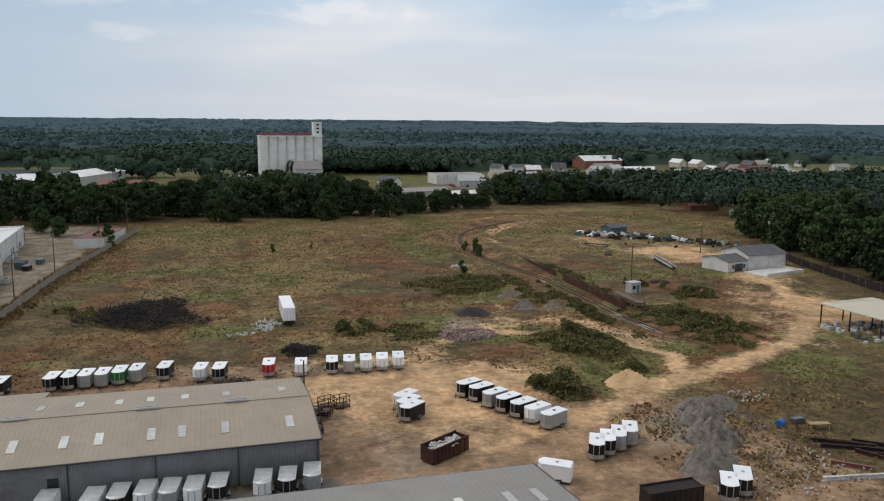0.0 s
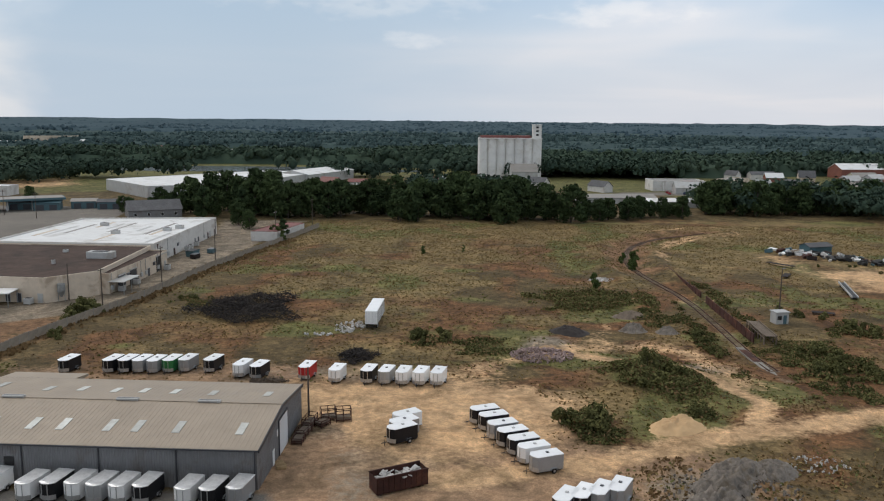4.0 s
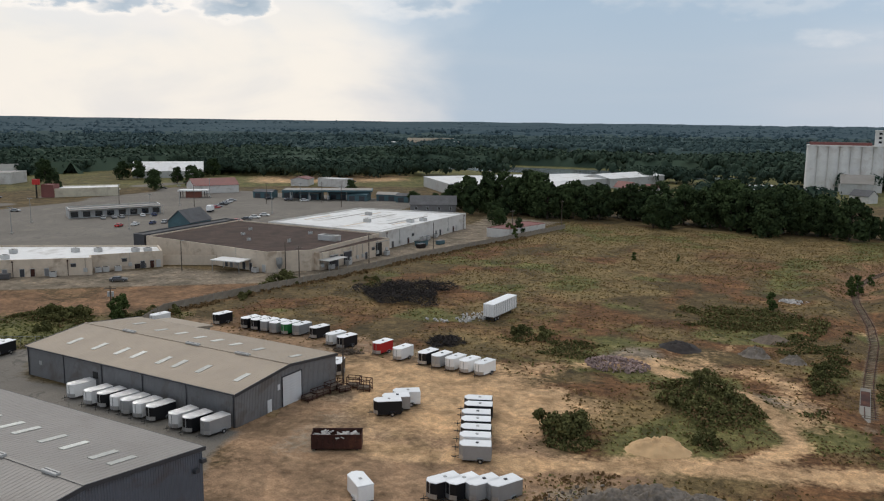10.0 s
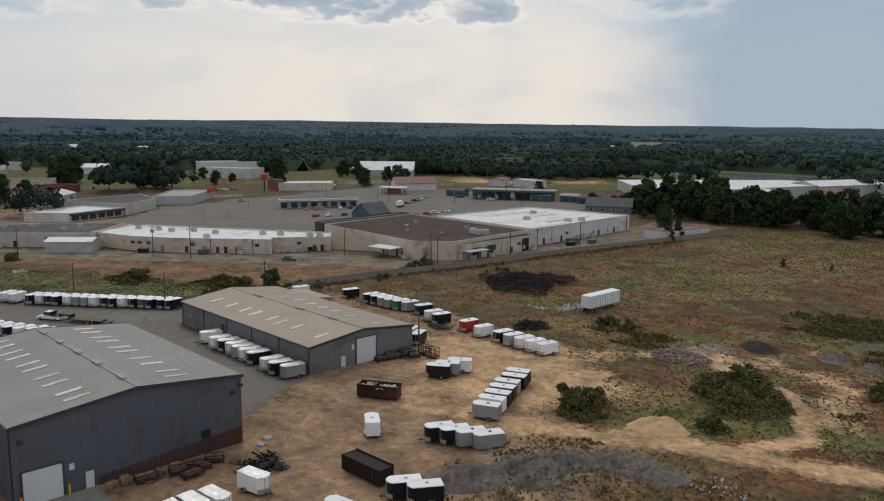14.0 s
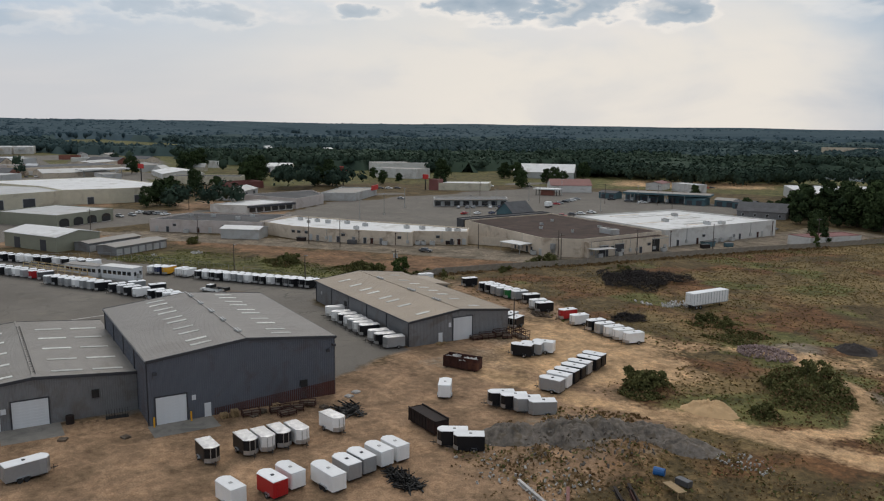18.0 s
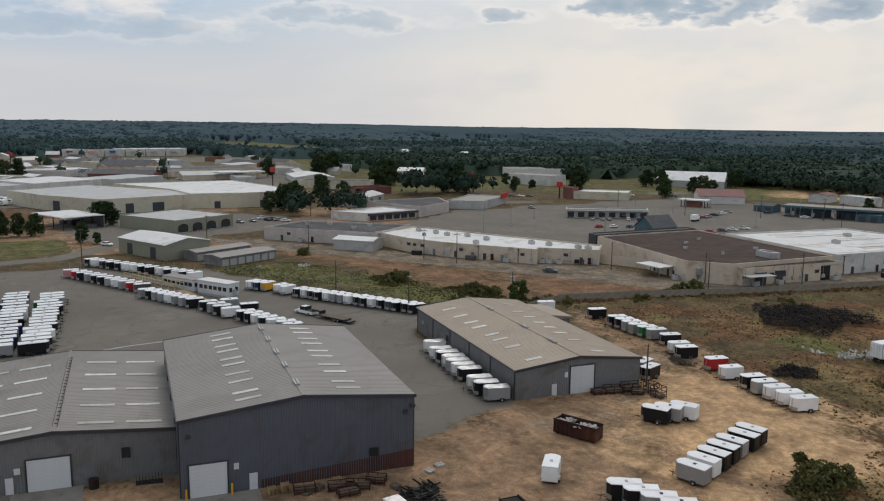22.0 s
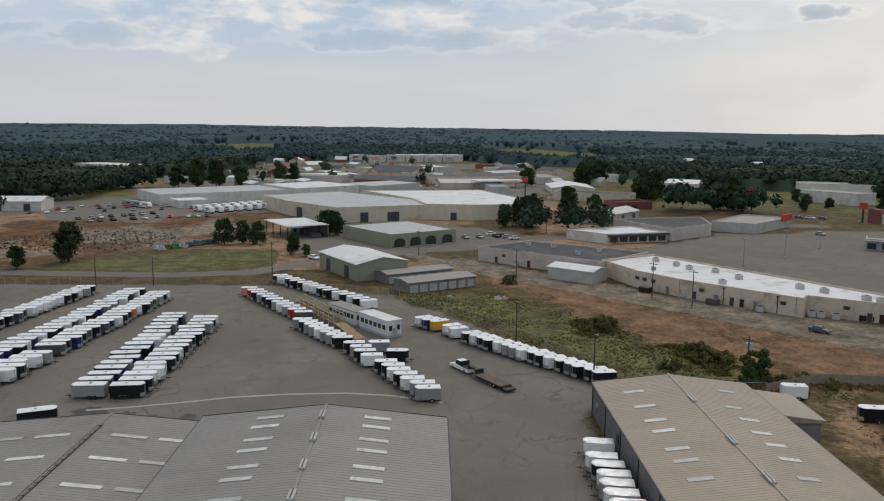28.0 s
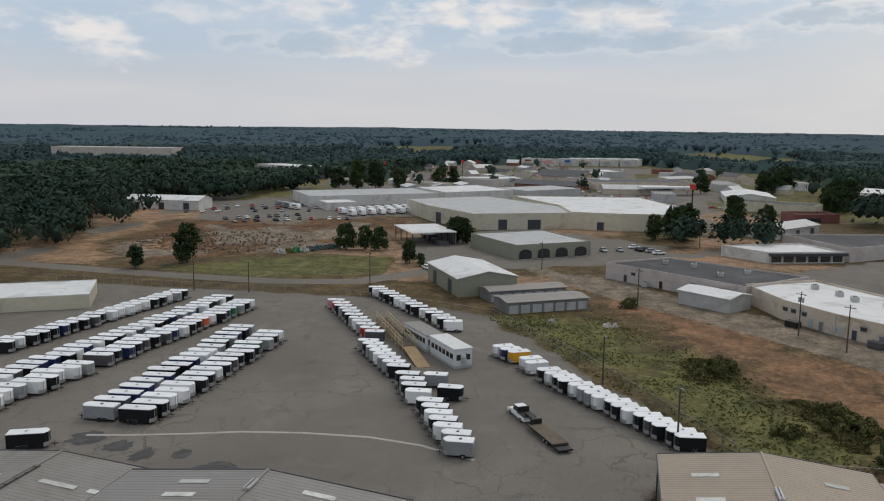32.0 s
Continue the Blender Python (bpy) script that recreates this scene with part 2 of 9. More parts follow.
M = {
    "paint_white": material("paint_white", (0.86, 0.86, 0.85), 0.35, vary=0.03, per_object=0.06),
    "paint_black": material("paint_black", (0.010, 0.011, 0.014), 0.4, vary=0.1, spec=0.3),
    "paint_grey": material("paint_grey", (0.36, 0.37, 0.38), 0.35, 0.3, vary=0.05, per_object=0.12),
    "paint_char": material("paint_char", (0.10, 0.10, 0.105), 0.35, 0.2, vary=0.08),
    "paint_red": material("paint_red", (0.42, 0.015, 0.018), 0.35, vary=0.06),
    "paint_green": material("paint_green", (0.02, 0.17, 0.05), 0.35, vary=0.06),
    "paint_navy": material("paint_navy", (0.015, 0.03, 0.10), 0.35, vary=0.06),
    "paint_yellow": material("paint_yellow", (0.72, 0.36, 0.02), 0.35, vary=0.06),
    "paint_orange": material("paint_orange", (0.75, 0.14, 0.03), 0.35, vary=0.06),
    "paint_pink": material("paint_pink", (0.6, 0.25, 0.28), 0.35, vary=0.06),
    "trailer_roof": material("trailer_roof", (0.86, 0.87, 0.88), 0.4, 0.0, vary=0.05, scale=1.5, per_object=0.08),
    "foil": material("foil", (0.78, 0.79, 0.80), 0.32, 0.55, vary=0.2, scale=1.2, bump=1.0, bump_scale=2.2),
    "alu": material("alu", (0.5, 0.51, 0.52), 0.38, 0.8, vary=0.1),
    "rubber": material("rubber", (0.018, 0.018, 0.018), 0.8),
    "steel_dark": material("steel_dark", (0.035, 0.034, 0.033), 0.55, 0.5, vary=0.2),
    "rust": material("rust", (0.058, 0.021, 0.015), 0.85, 0.2, vary=0.3, scale=2, stain=(0.16, 0.06, 0.03)),
    "rust_dark": material("rust_dark", (0.022, 0.014, 0.012), 0.8, 0.2, vary=0.3, scale=2, stain=(0.05, 0.02, 0.014)),
    "glass": material("glass", (0.02, 0.025, 0.03), 0.08, 0.0, vary=0.05, spec=0.9),
    "roof_tan": material("roof_tan", (0.35, 0.286, 0.218), 0.55, 0.1, vary=0.07, scale=0.9, stain=(0.31, 0.255, 0.195), stain_scale=0.12),
    "roof_grey": material("roof_grey", (0.268, 0.25, 0.231), 0.55, 0.12, vary=0.06, scale=0.9, stain=(0.23, 0.21, 0.19), stain_scale=0.1),
    "roof_greige": material("roof_greige", (0.27, 0.25, 0.226), 0.55, 0.12, vary=0.07, scale=0.9, stain=(0.2, 0.18, 0.15), stain_scale=0.1),
    "siding_blue": material("siding_blue", (0.115, 0.125, 0.15), 0.5, 0.1, vary=0.06, scale=1.0, stain=(0.10, 0.09, 0.095), stain_scale=0.25),
    "siding_grey": material("siding_grey", (0.20, 0.20, 0.205), 0.5, 0.1, vary=0.07, scale=1.0, stain=(0.15, 0.13, 0.12), stain_scale=0.25),
    "siding_rust": material("siding_rust", (0.085, 0.032, 0.025), 0.75, 0.1, vary=0.25, scale=1.4, stain=(0.05, 0.03, 0.028)),
    "skylight": material("skylight", (0.58, 0.58, 0.54), 0.45, vary=0.14, scale=1.4, per_object=0.28, stain=(0.36, 0.34, 0.3), stain_scale=0.5),
    "trim_dark": material("trim_dark", (0.05, 0.052, 0.06), 0.5, 0.1, vary=0.1),
    "door_white": material("door_white", (0.66, 0.67, 0.68), 0.5, vary=0.05, scale=1),
    "roof_white": material("roof_white", (0.74, 0.74, 0.73), 0.6, vary=0.06, scale=0.5, stain=(0.48, 0.46, 0.43), stain_scale=0.12),
    "roof_brown": material("roof_brown", (0.078, 0.053, 0.043), 0.9, vary=0.3, scale=0.6, spec=0.2, stain=(0.042, 0.031, 0.027), stain_scale=0.1),
    "roof_black": material("roof_black", (0.06, 0.06, 0.062), 0.85, vary=0.25, scale=0.5, stain=(0.12, 0.12, 0.12), stain_scale=0.08),
    "stucco": material("stucco", (0.60, 0.505, 0.40), 0.85, vary=0.08, scale=0.8, stain=(0.33, 0.25, 0.18), stain_scale=0.2),
    "stucco_white": material("stucco_white", (0.62, 0.60, 0.57), 0.8, vary=0.07, scale=0.7, stain=(0.42, 0.38, 0.34), stain_scale=0.18),
    "stucco_pink": material("stucco_pink", (0.52, 0.46, 0.43), 0.8, vary=0.06, scale=0.7, stain=(0.4, 0.33, 0.29), stain_scale=0.15),
    "metal_light": material("metal_light", (0.47, 0.47, 0.46), 0.5, 0.2, vary=0.08, scale=0.6, stain=(0.36, 0.33, 0.3), stain_scale=0.15),
    "metal_beige": material("metal_beige", (0.58, 0.53, 0.41), 0.55, 0.1, vary=0.07, scale=0.5, stain=(0.36, 0.31, 0.24), stain_scale=0.12),
    "metal_olive": material("metal_olive", (0.27, 0.27, 0.205), 0.55, 0.1, vary=0.07, scale=0.5),
    "concrete": material("concrete", (0.42, 0.40, 0.37), 0.85, vary=0.1, scale=0.5, bump=0.3, stain=(0.3, 0.27, 0.24), stain_scale=0.2),
    "silo_white": material("silo_white", (0.74, 0.725, 0.70), 0.8, vary=0.08, scale=0.25, stain=(0.58, 0.54, 0.5), stain_scale=0.1),
    "red_sign": material("red_sign", (0.55, 0.03, 0.025), 0.5, vary=0.05),
    "roof_red": material("roof_red", (0.2, 0.07, 0.06), 0.6, vary=0.12, scale=0.6),
    "brick_red": material("brick_red", (0.22, 0.085, 0.06), 0.85, vary=0.15, scale=1.2),
    "teal": material("teal", (0.06, 0.12, 0.14), 0.6, vary=0.15),
    "blue_plastic": material("blue_plastic", (0.02, 0.12, 0.34), 0.5, vary=0.1),
    "shingle": material("shingle", (0.10, 0.10, 0.105), 0.85, vary=0.2, scale=1.5),
    "wood": material("wood", (0.36, 0.25, 0.13), 0.75, vary=0.2, scale=2),
    "wood_old": material("wood_old", (0.15, 0.115, 0.085), 0.85, vary=0.25, scale=2),
    "pole_wood": material("pole_wood", (0.09, 0.07, 0.055), 0.85, vary=0.2, scale=2),
    "timber_yellow": material("timber_yellow", (0.52, 0.40, 0.22), 0.7, vary=0.15, scale=2),
    "bark": material("bark", (0.07, 0.055, 0.042), 0.9, vary=0.25, scale=3),
    "brush_dead": material("brush_dead", (0.028, 0.022, 0.020), 0.9, vary=0.4, scale=2),
    "sand": material("sand", (0.60, 0.40, 0.215), 0.95, vary=0.1, scale=0.5, bump=0.5, bump_scale=3),
    "gravel": material("gravel", (0.165, 0.142, 0.12), 0.95, vary=0.42, scale=1.5, bump=1.0, bump_scale=4, stain=(0.11, 0.082, 0.05), stain_scale=0.9),
    "brick_rubble": material("brick_rubble", (0.26, 0.19, 0.175), 0.9, vary=0.35, scale=2, per_object=0.3),
    "rubble_white": material("rubble_white", (0.5, 0.48, 0.46), 0.85, vary=0.2, scale=2),
    "fence_grey": material("fence_grey", (0.30, 0.255, 0.20), 0.85, vary=0.2, scale=1.0, stain=(0.2, 0.16, 0.12)),
    "asphalt_dark": material("asphalt_dark", (0.055, 0.053, 0.05), 0.7, vary=0.25, scale=1.0, stain=(0.10, 0.095, 0.085)),
    "asphalt_worn": material("asphalt_worn", (0.24, 0.222, 0.195), 0.9, vary=0.15, scale=0.6, stain=(0.15, 0.14, 0.125), stain_scale=0.3),
    "water": material("water", (0.18, 0.2, 0.21), 0.12, vary=0.05, spec=0.8),
    "galv": material("galv", (0.32, 0.33, 0.33), 0.5, 0.6, vary=0.15),
    "chainlink": material("chainlink", (0.14, 0.14, 0.13), 0.6, 0.4, vary=0.15),
}


def leaf_material(name, dark, light, scale=0.05):
    """Foliage: tone differs from clump to clump and leaf to leaf, a little light comes through."""
    m = bpy.data.materials.new(name)
    m.use_nodes = True
    nt = m.node_tree
    bsdf = nt.nodes["Principled BSDF"]
    pos = nt.nodes.new("ShaderNodeTexCoord").outputs["Object"]
    isl = nt.nodes.new("ShaderNodeNewGeometry").outputs["Random Per Island"]
    rnd = nt.nodes.new("ShaderNodeObjectInfo").outputs["Random"]
    a = math_node(nt, "ADD", math_node(nt, "MULTIPLY", noise_tex(nt, pos, scale, 4), 0.6), math_node(nt, "MULTIPLY", isl, 0.2))
    a = math_node(nt, "ADD", a, math_node(nt, "MULTIPLY", rnd, 0.2))
    nt.links.new(ramp(nt, a, [(0.28, dark), (0.68, light)]), bsdf.inputs["Base Color"])
    bsdf.inputs["Roughness"].default_value = 0.95
    bsdf.inputs["Specular IOR Level"].default_value = 0.06
    return m


M["leaf"] = leaf_material("leaf", (0.019, 0.032, 0.016), (0.066, 0.094, 0.038), 0.2)
M["leaf_light"] = leaf_material("leaf_light", (0.04, 0.065, 0.02), (0.10, 0.13, 0.045))
# far foliage with distance haze put into the colour, bluer and paler further out
M["leaf_hazed"] = leaf_material("leaf_hazed", (0.021, 0.038, 0.031), (0.060, 0.088, 0.060), 0.03)
M["leaf_hazed_mid"] = leaf_material("leaf_hazed_mid", (0.030, 0.052, 0.056), (0.061, 0.092, 0.088), 0.010)
M["leaf_hazed_far"] = leaf_material("leaf_hazed_far", (0.036, 0.062, 0.078), (0.062, 0.096, 0.112), 0.004)
M["bramble"] = leaf_material("bramble", (0.044, 0.050, 0.019), (0.128, 0.126, 0.047), 0.25)
M["strip_green"] = leaf_material("strip_green", (0.085, 0.095, 0.03), (0.20, 0.20, 0.07))
M["shrub"] = leaf_material("shrub", (0.060, 0.066, 0.026), (0.170, 0.162, 0.065), 0.2)
M["grass_dry"] = leaf_material("grass_dry", (0.15, 0.108, 0.046), (0.30, 0.22, 0.10), 0.15)
M["weed_brown"] = leaf_material("weed_brown", (0.115, 0.074, 0.037), (0.27, 0.18, 0.092), 0.2)

# ---- mesh tools ----
def part(name, bm, mat, parent=None, label="", smooth=False):
    """One bmesh as one mesh object, under a thing or a part."""
    me = bpy.data.meshes.new(name)
    bm.normal_update()
    bm.to_mesh(me)
    bm.free()
    if smooth:
        me.polygons.foreach_set("use_smooth", [True] * len(me.polygons))
    me.materials.append(M[mat] if isinstance(mat, str) else mat)
    ob = new(name, me)
    if parent is not None:
        ob.parent = parent
    if label:
        ob["label"] = label
    return ob


def thing(name, x=0, y=0, z=0, rz=0, label="", category="", group="", kind=""):
    ob = new(name)
    ob.matrix_basis = pose(x, y, z, 0, 0, rz)
    return tagged(ob, label, category, group, kind)


def box(bm, x0, x1, y0, y1, z0, z1, bevel=0.0, m=None):
    vs = [bm.verts.new((x, y, z)) for z in (z0, z1) for x, y in ((x0, y0), (x1, y0), (x1, y1), (x0, y1))]
    fs = [bm.faces.new([vs[i] for i in f]) for f in ((3, 2, 1, 0), (4, 5, 6, 7), (0, 1, 5, 4), (1, 2, 6, 5), (2, 3, 7, 6), (3, 0, 4, 7))]
    if bevel:
        edges = {e for f in fs for e in f.edges}
        made = bmesh.ops.bevel(bm, geom=list(edges), offset=bevel, segments=1, affect="EDGES")
        vs = made["verts"]
    if m is not None:
        bmesh.ops.transform(bm, matrix=m, verts=vs)
    return vs


def prism(bm, poly, z0, z1):
    """An upright prism over a footprint; z1 may be a function of x, y."""
    top = z1 if callable(z1) else (lambda x, y: z1)
    a = [bm.verts.new((x, y, z0)) for x, y in poly]
    b = [bm.verts.new((x, y, top(x, y))) for x, y in poly]
    n = len(poly)
    fs = [bm.faces.new(b), bm.faces.new(a[::-1])]
    for i in range(n):
        fs.append(bm.faces.new((a[i], a[(i + 1) % n], b[(i + 1) % n], b[i])))
    bmesh.ops.recalc_face_normals(bm, faces=fs)
    return a + b


def tube(bm, p, q, r0, r1=None, sides=8, caps=True):
    """A tapered rod from p to q."""
    p, q = Vector(p), Vector(q)
    r1 = r0 if r1 is None else r1
    d = (q - p).normalized()
    u = d.orthogonal().normalized()
    v = d.cross(u)
    a, b = [], []
    for i in range(sides):
        w = 2 * math.pi * i / sides
        o = u * math.cos(w) + v * math.sin(w)
        a.append(bm.verts.new(p + o * r0))
        b.append(bm.verts.new(q + o * r1))
    for i in range(sides):
        bm.faces.new((a[i], a[(i + 1) % sides], b[(i + 1) % sides], b[i]))
    if caps:
        bm.faces.new(a[::-1])
        bm.faces.new(b)


def ribbed(bm, p, q, z0, top, pitch=0.32, depth=0.05, out=(0, 0)):
    """A ribbed metal wall from p to q; top: its height as a function of the way along (0 to 1)."""
    p, q = Vector((*p, 0)), Vector((*q, 0))
    length = (q - p).length
    o = Vector((*out, 0)) * depth
    n = max(2, int(length / pitch))
    us = []
    for i in range(n):
        for du, lift in ((0.0, 0), (0.55, 0), (0.68, 1), (0.87, 1)):
            us.append(((i + du) / n, lift))
    us.append((1.0, 0))
    low, high = [], []
    for u, lift in us:
        w = p.lerp(q, u) + o * lift
        low.append(bm.verts.new((w.x, w.y, z0)))
        high.append(bm.verts.new((w.x, w.y, top(u))))
    for i in range(len(us) - 1):
        bm.faces.new((low[i], low[i + 1], high[i + 1], high[i]))


def seam_roof(bm, x0, x1, ya, za, yb, zb, pitch=0.6, rib=0.028, thick=0.12):
    """One slope of a metal roof with raised seams running down it, from the eave line ya to the ridge line yb."""
    n = int((x1 - x0) / pitch)
    xs = []
    for i in range(n):
        for du, lift in ((0.0, 0), (0.80, 0), (0.86, 1), (0.94, 1)):
            xs.append((x0 + (i + du) * (x1 - x0) / n, lift * rib))
    xs.append((x1, 0))
    a = [bm.verts.new((x, ya, za + l)) for x, l in xs]
    b = [bm.verts.new((x, yb, zb + l)) for x, l in xs]
    for i in range(len(xs) - 1):
        bm.faces.new((a[i], a[i + 1], b[i + 1], b[i]))
    c = [bm.verts.new((x, y, z - thick)) for x, y, z in ((x0, ya, za), (x1, ya, za), (x1, yb, zb), (x0, yb, zb))]
    bm.faces.new(c[::-1])
    bm.faces.new((a[0], b[0], c[3], c[0]))
    bm.faces.new((a[-1], c[1], c[2], b[-1]))
    lo = [bm.verts.new((x, ya, za - thick)) for x, _ in (xs[0], xs[-1])]
    bm.faces.new((lo[0], lo[1], a[-1], a[0]))


def numpy_mesh(name, verts, faces, mat, smooth=False):
    """A big mesh from arrays: verts (n, 3), faces (m, 3 or 4)."""
    me = bpy.data.meshes.new(name)
    k = faces.shape[1]
    me.vertices.add(len(verts))
    me.vertices.foreach_set("co", verts.astype(np.float32).ravel())
    me.loops.add(faces.size)
    me.loops.foreach_set("vertex_index", faces.astype(np.int32).ravel())
    me.polygons.add(len(faces))
    me.polygons.foreach_set("loop_start", np.arange(0, faces.size, k, dtype=np.int32))
    if smooth:
        me.polygons.foreach_set("use_smooth", np.ones(len(faces), dtype=bool))
    me.update(calc_edges=True)
    me.materials.append(M[mat] if isinstance(mat, str) else mat)
    return new(name, me)


rng = np.random.default_rng(7)


def wave(x, y, cell, seed=0):
    """Smooth value noise on arrays, 0 to 1."""
    x, y = np.asarray(x, float) / cell, np.asarray(y, float) / cell
    xi, yi = np.floor(x).astype(np.int64), np.floor(y).astype(np.int64)
    fx, fy = x - xi, y - yi
    fx, fy = fx * fx * (3 - 2 * fx), fy * fy * (3 - 2 * fy)

    def h(i, j):
        v = (i * 374761393 + j * 668265263 + seed * 1442695041) & 0x7FFFFFFF
        v = ((v ^ (v >> 13)) * 1274126177) & 0x7FFFFFFF
        return ((v ^ (v >> 16)) & 0xFFFF) / 65535.0
    return (h(xi, yi) * (1 - fx) + h(xi + 1, yi) * fx) * (1 - fy) + (h(xi, yi + 1) * (1 - fx) + h(xi + 1, yi + 1) * fx) * fy


def inside(poly, x, y):
    """Signed distance (positive inside) of the points to a polygon."""
    x, y = np.asarray(x, float), np.asarray(y, float)
    best = np.full(x.shape, 1e9)
    odd = np.zeros(x.shape, bool)
    n = len(poly)
    for i in range(n):
        (ax, ay), (bx, by) = poly[i], poly[(i + 1) % n]
        dx, dy = bx - ax, by - ay
        t = np.clip(((x - ax) * dx + (y - ay) * dy) / (dx * dx + dy * dy), 0, 1)
        best = np.minimum(best, np.hypot(x - ax - t * dx, y - ay - t * dy))
        if ay != by:
            odd ^= ((ay > y) != (by > y)) & (x < ax + (y - ay) * dx / dy)
    return np.where(odd, best, -best)


def along(line, x, y):
    """Distance of the points to a polyline."""
    x, y = np.asarray(x, float), np.asarray(y, float)
    best = np.full(x.shape, 1e9)
    for (ax, ay), (bx, by) in zip(line, line[1:]):
        dx, dy = bx - ax, by - ay
        t = np.clip(((x - ax) * dx + (y - ay) * dy) / (dx * dx + dy * dy), 0, 1)
        best = np.minimum(best, np.hypot(x - ax - t * dx, y - ay - t * dy))
    return best


def soft(d, w):
    return np.clip(d / w * 0.5 + 0.5, 0, 1)

# ---- ground: one sheet to the horizon, its cover held in two vertex attributes ----
ASPHALT = [(-137, -75), (-140, 28), (-126, 58), (-92, 81), (-46, 107), (-37, 95), (13, 95), (22, 78), (24, 74), (24, 10), (10, -75)]
YARD = [(10, 97), (13, 128), (-40, 136), (-44, 140), (0, 149), (30, 141), (52, 130), (55, 112), (72, 113), (76, 90), (80, 60), (70, 10), (40, -30), (20, -30), (20, 78)]
SAND = [(14, 120), (6, 134), (22, 138), (42, 137), (52, 127), (47, 116), (30, 106)]
DIRT_STRIP = [(-150, 84), (-126, 98), (-98, 112), (-62, 128), (-50, 150), (-52, 182), (-76, 160), (-104, 136), (-128, 118), (-160, 92)]
GREEN_STRIP = [(-122, 63), (-136, 82), (-100, 106), (-64, 124), (-46, 140), (-46, 112)]
MALL_LOT = [(-178, 136), (-212, 146), (-262, 196), (-275, 260), (-300, 372), (-200, 384), (-126, 384), (-110, 300), (-112, 240), (-106, 186)]
MALL_REAR = [(-190, 70), (-156, 92), (-128, 120), (-84, 160), (-50, 186), (-46, 250), (-36, 290), (-34, 345), (-70, 345), (-64, 300), (-58, 240), (-66, 190), (-96, 178), (-140, 128), (-190, 84)]
FIELD = [(-40, 140), (-30, 345), (150, 365), (275, 380), (235, 300), (188, 250), (172, 200), (150, 130), (80, 90), (56, 112), (40, 140)]
EAST_DIRT = [(112, 134), (122, 168), (142, 196), (132, 250), (128, 280), (172, 244), (166, 196), (160, 150), (140, 118)]
RUBBLE_LOT = [(-168, -62), (-196, -100), (-290, -120), (-330, -60), (-330, 4), (-224, -4), (-204, -30)]
LAWN = [(-163, -56), (-190, -33), (-207, -8), (-208, 14), (-172, 20), (-158, -16)]
CAR_LOT = [(-290, -110), (-306, -60), (-345, -8), (-440, 10), (-470, -96), (-385, -150)]
TOWN_LOTS = [(-330, 20), (-310, 120), (-460, 150), (-900, 250), (-960, -140), (-620, -180), (-480, -100)]
EAST_TOWN = [(226, 440), (345, 436), (430, 556), (425, 602), (285, 592), (236, 520), (120, 500), (118, 484), (226, 486)]
LAKE_MEADOW = [(-330, 700), (-40, 700), (-20, 735), (-330, 745)]
PALE_ROAD = [(-229, -58), (-241, -42), (-258, -24)]
ROADS = [
    ([(-162, -120), (-155, -44), (-154, -9), (-160, 16), (-186, 34), (-215, 22), (-262, 8)], 8.0),
    ([(-186, 34), (-203, 62), (-238, 110), (-262, 150), (-300, 260), (-330, 400)], 9.0),
    ([(-158, -110), (-209, -118), (-294, -133), (-412, -160), (-487, -138), (-600, -131), (-900, -150)], 7.0),
    ([(-560, 420), (-820, 700), (-1300, 1150)], 12.0),
]
DIRT_ROAD = [(32, 100), (54, 106), (70, 115), (92, 124), (116, 135), (134, 152), (146, 180), (150, 204), (160, 240)]
TRACK_ROAD = [(80, 122), (84, 130), (80, 141), (70, 150), (52, 158)]
ALLEY = [(-196, 64), (-159, 90), (-127, 121), (-91, 152), (-52, 184), (-47, 240), (-42, 300)]
RAIL = [(92.6, 144), (92, 150), (91, 170), (91, 198), (89.6, 214), (87.4, 228), (85.4, 240), (84.6, 252), (85.2, 265), (87.6, 278), (92, 292), (99, 305), (110, 317), (128, 330)]


def axis(lo, hi, a, b, step):
    """Grid lines: even between a and b, growing outwards to lo and hi."""
    mid = list(np.arange(a, b + step / 2, step))
    left, right, s = [], [], step
    v = a
    while v > lo:
        s *= 1.09
        v -= s
        left.append(v)
    s, v = step, mid[-1]
    while v < hi:
        s *= 1.09
        v += s
        right.append(v)
    return np.array(left[::-1] + mid + right)


def ground_height(x, y):
    field = np.clip(soft(inside(FIELD, x, y) - 4, 10), 0, 1)
    z = field * ((wave(x, y, 23, 1) - 0.5) * 0.5 + (wave(x, y, 7, 2) - 0.5) * 0.28)
    cut = np.clip(1 - along(RAIL, x, y) / 6.0, 0, 1) * soft(y - 140, 20)
    berm = np.exp(-((along(RAIL, x, y) - 9) / 3.0) ** 2) * soft(y - 215, 20) * (0.6 + 0.8 * wave(x, y, 9, 3))
    z = z - 0.9 * cut + 1.0 * berm * field
    for cx, cy, rx, ry, h in ((68, 143, 10, 9, 2.0), (54.5, 119, 5, 4.5, 1.3), (64, 92, 8, 10, 1.6), (72, 98, 6, 6, 1.3), (66, 106, 9, 3, 0.6), (52, 162, 7, 8, 0.9), (78, 147, 7, 5, 0.7), (-14, 184, 14, 13, 0.5)):
        d = ((x - cx) / rx) ** 2 + ((y - cy) / ry) ** 2
        z = z + h * np.exp(-d * 1.6) * (0.75 + 0.5 * wave(x, y, 2.6, 5))
    far = np.hypot(x, y - 100)
    z = z + np.clip((far - 900) / 1500, 0, 1) * ((wave(x, y, 900, 8) - 0.5) * 14)
    return z


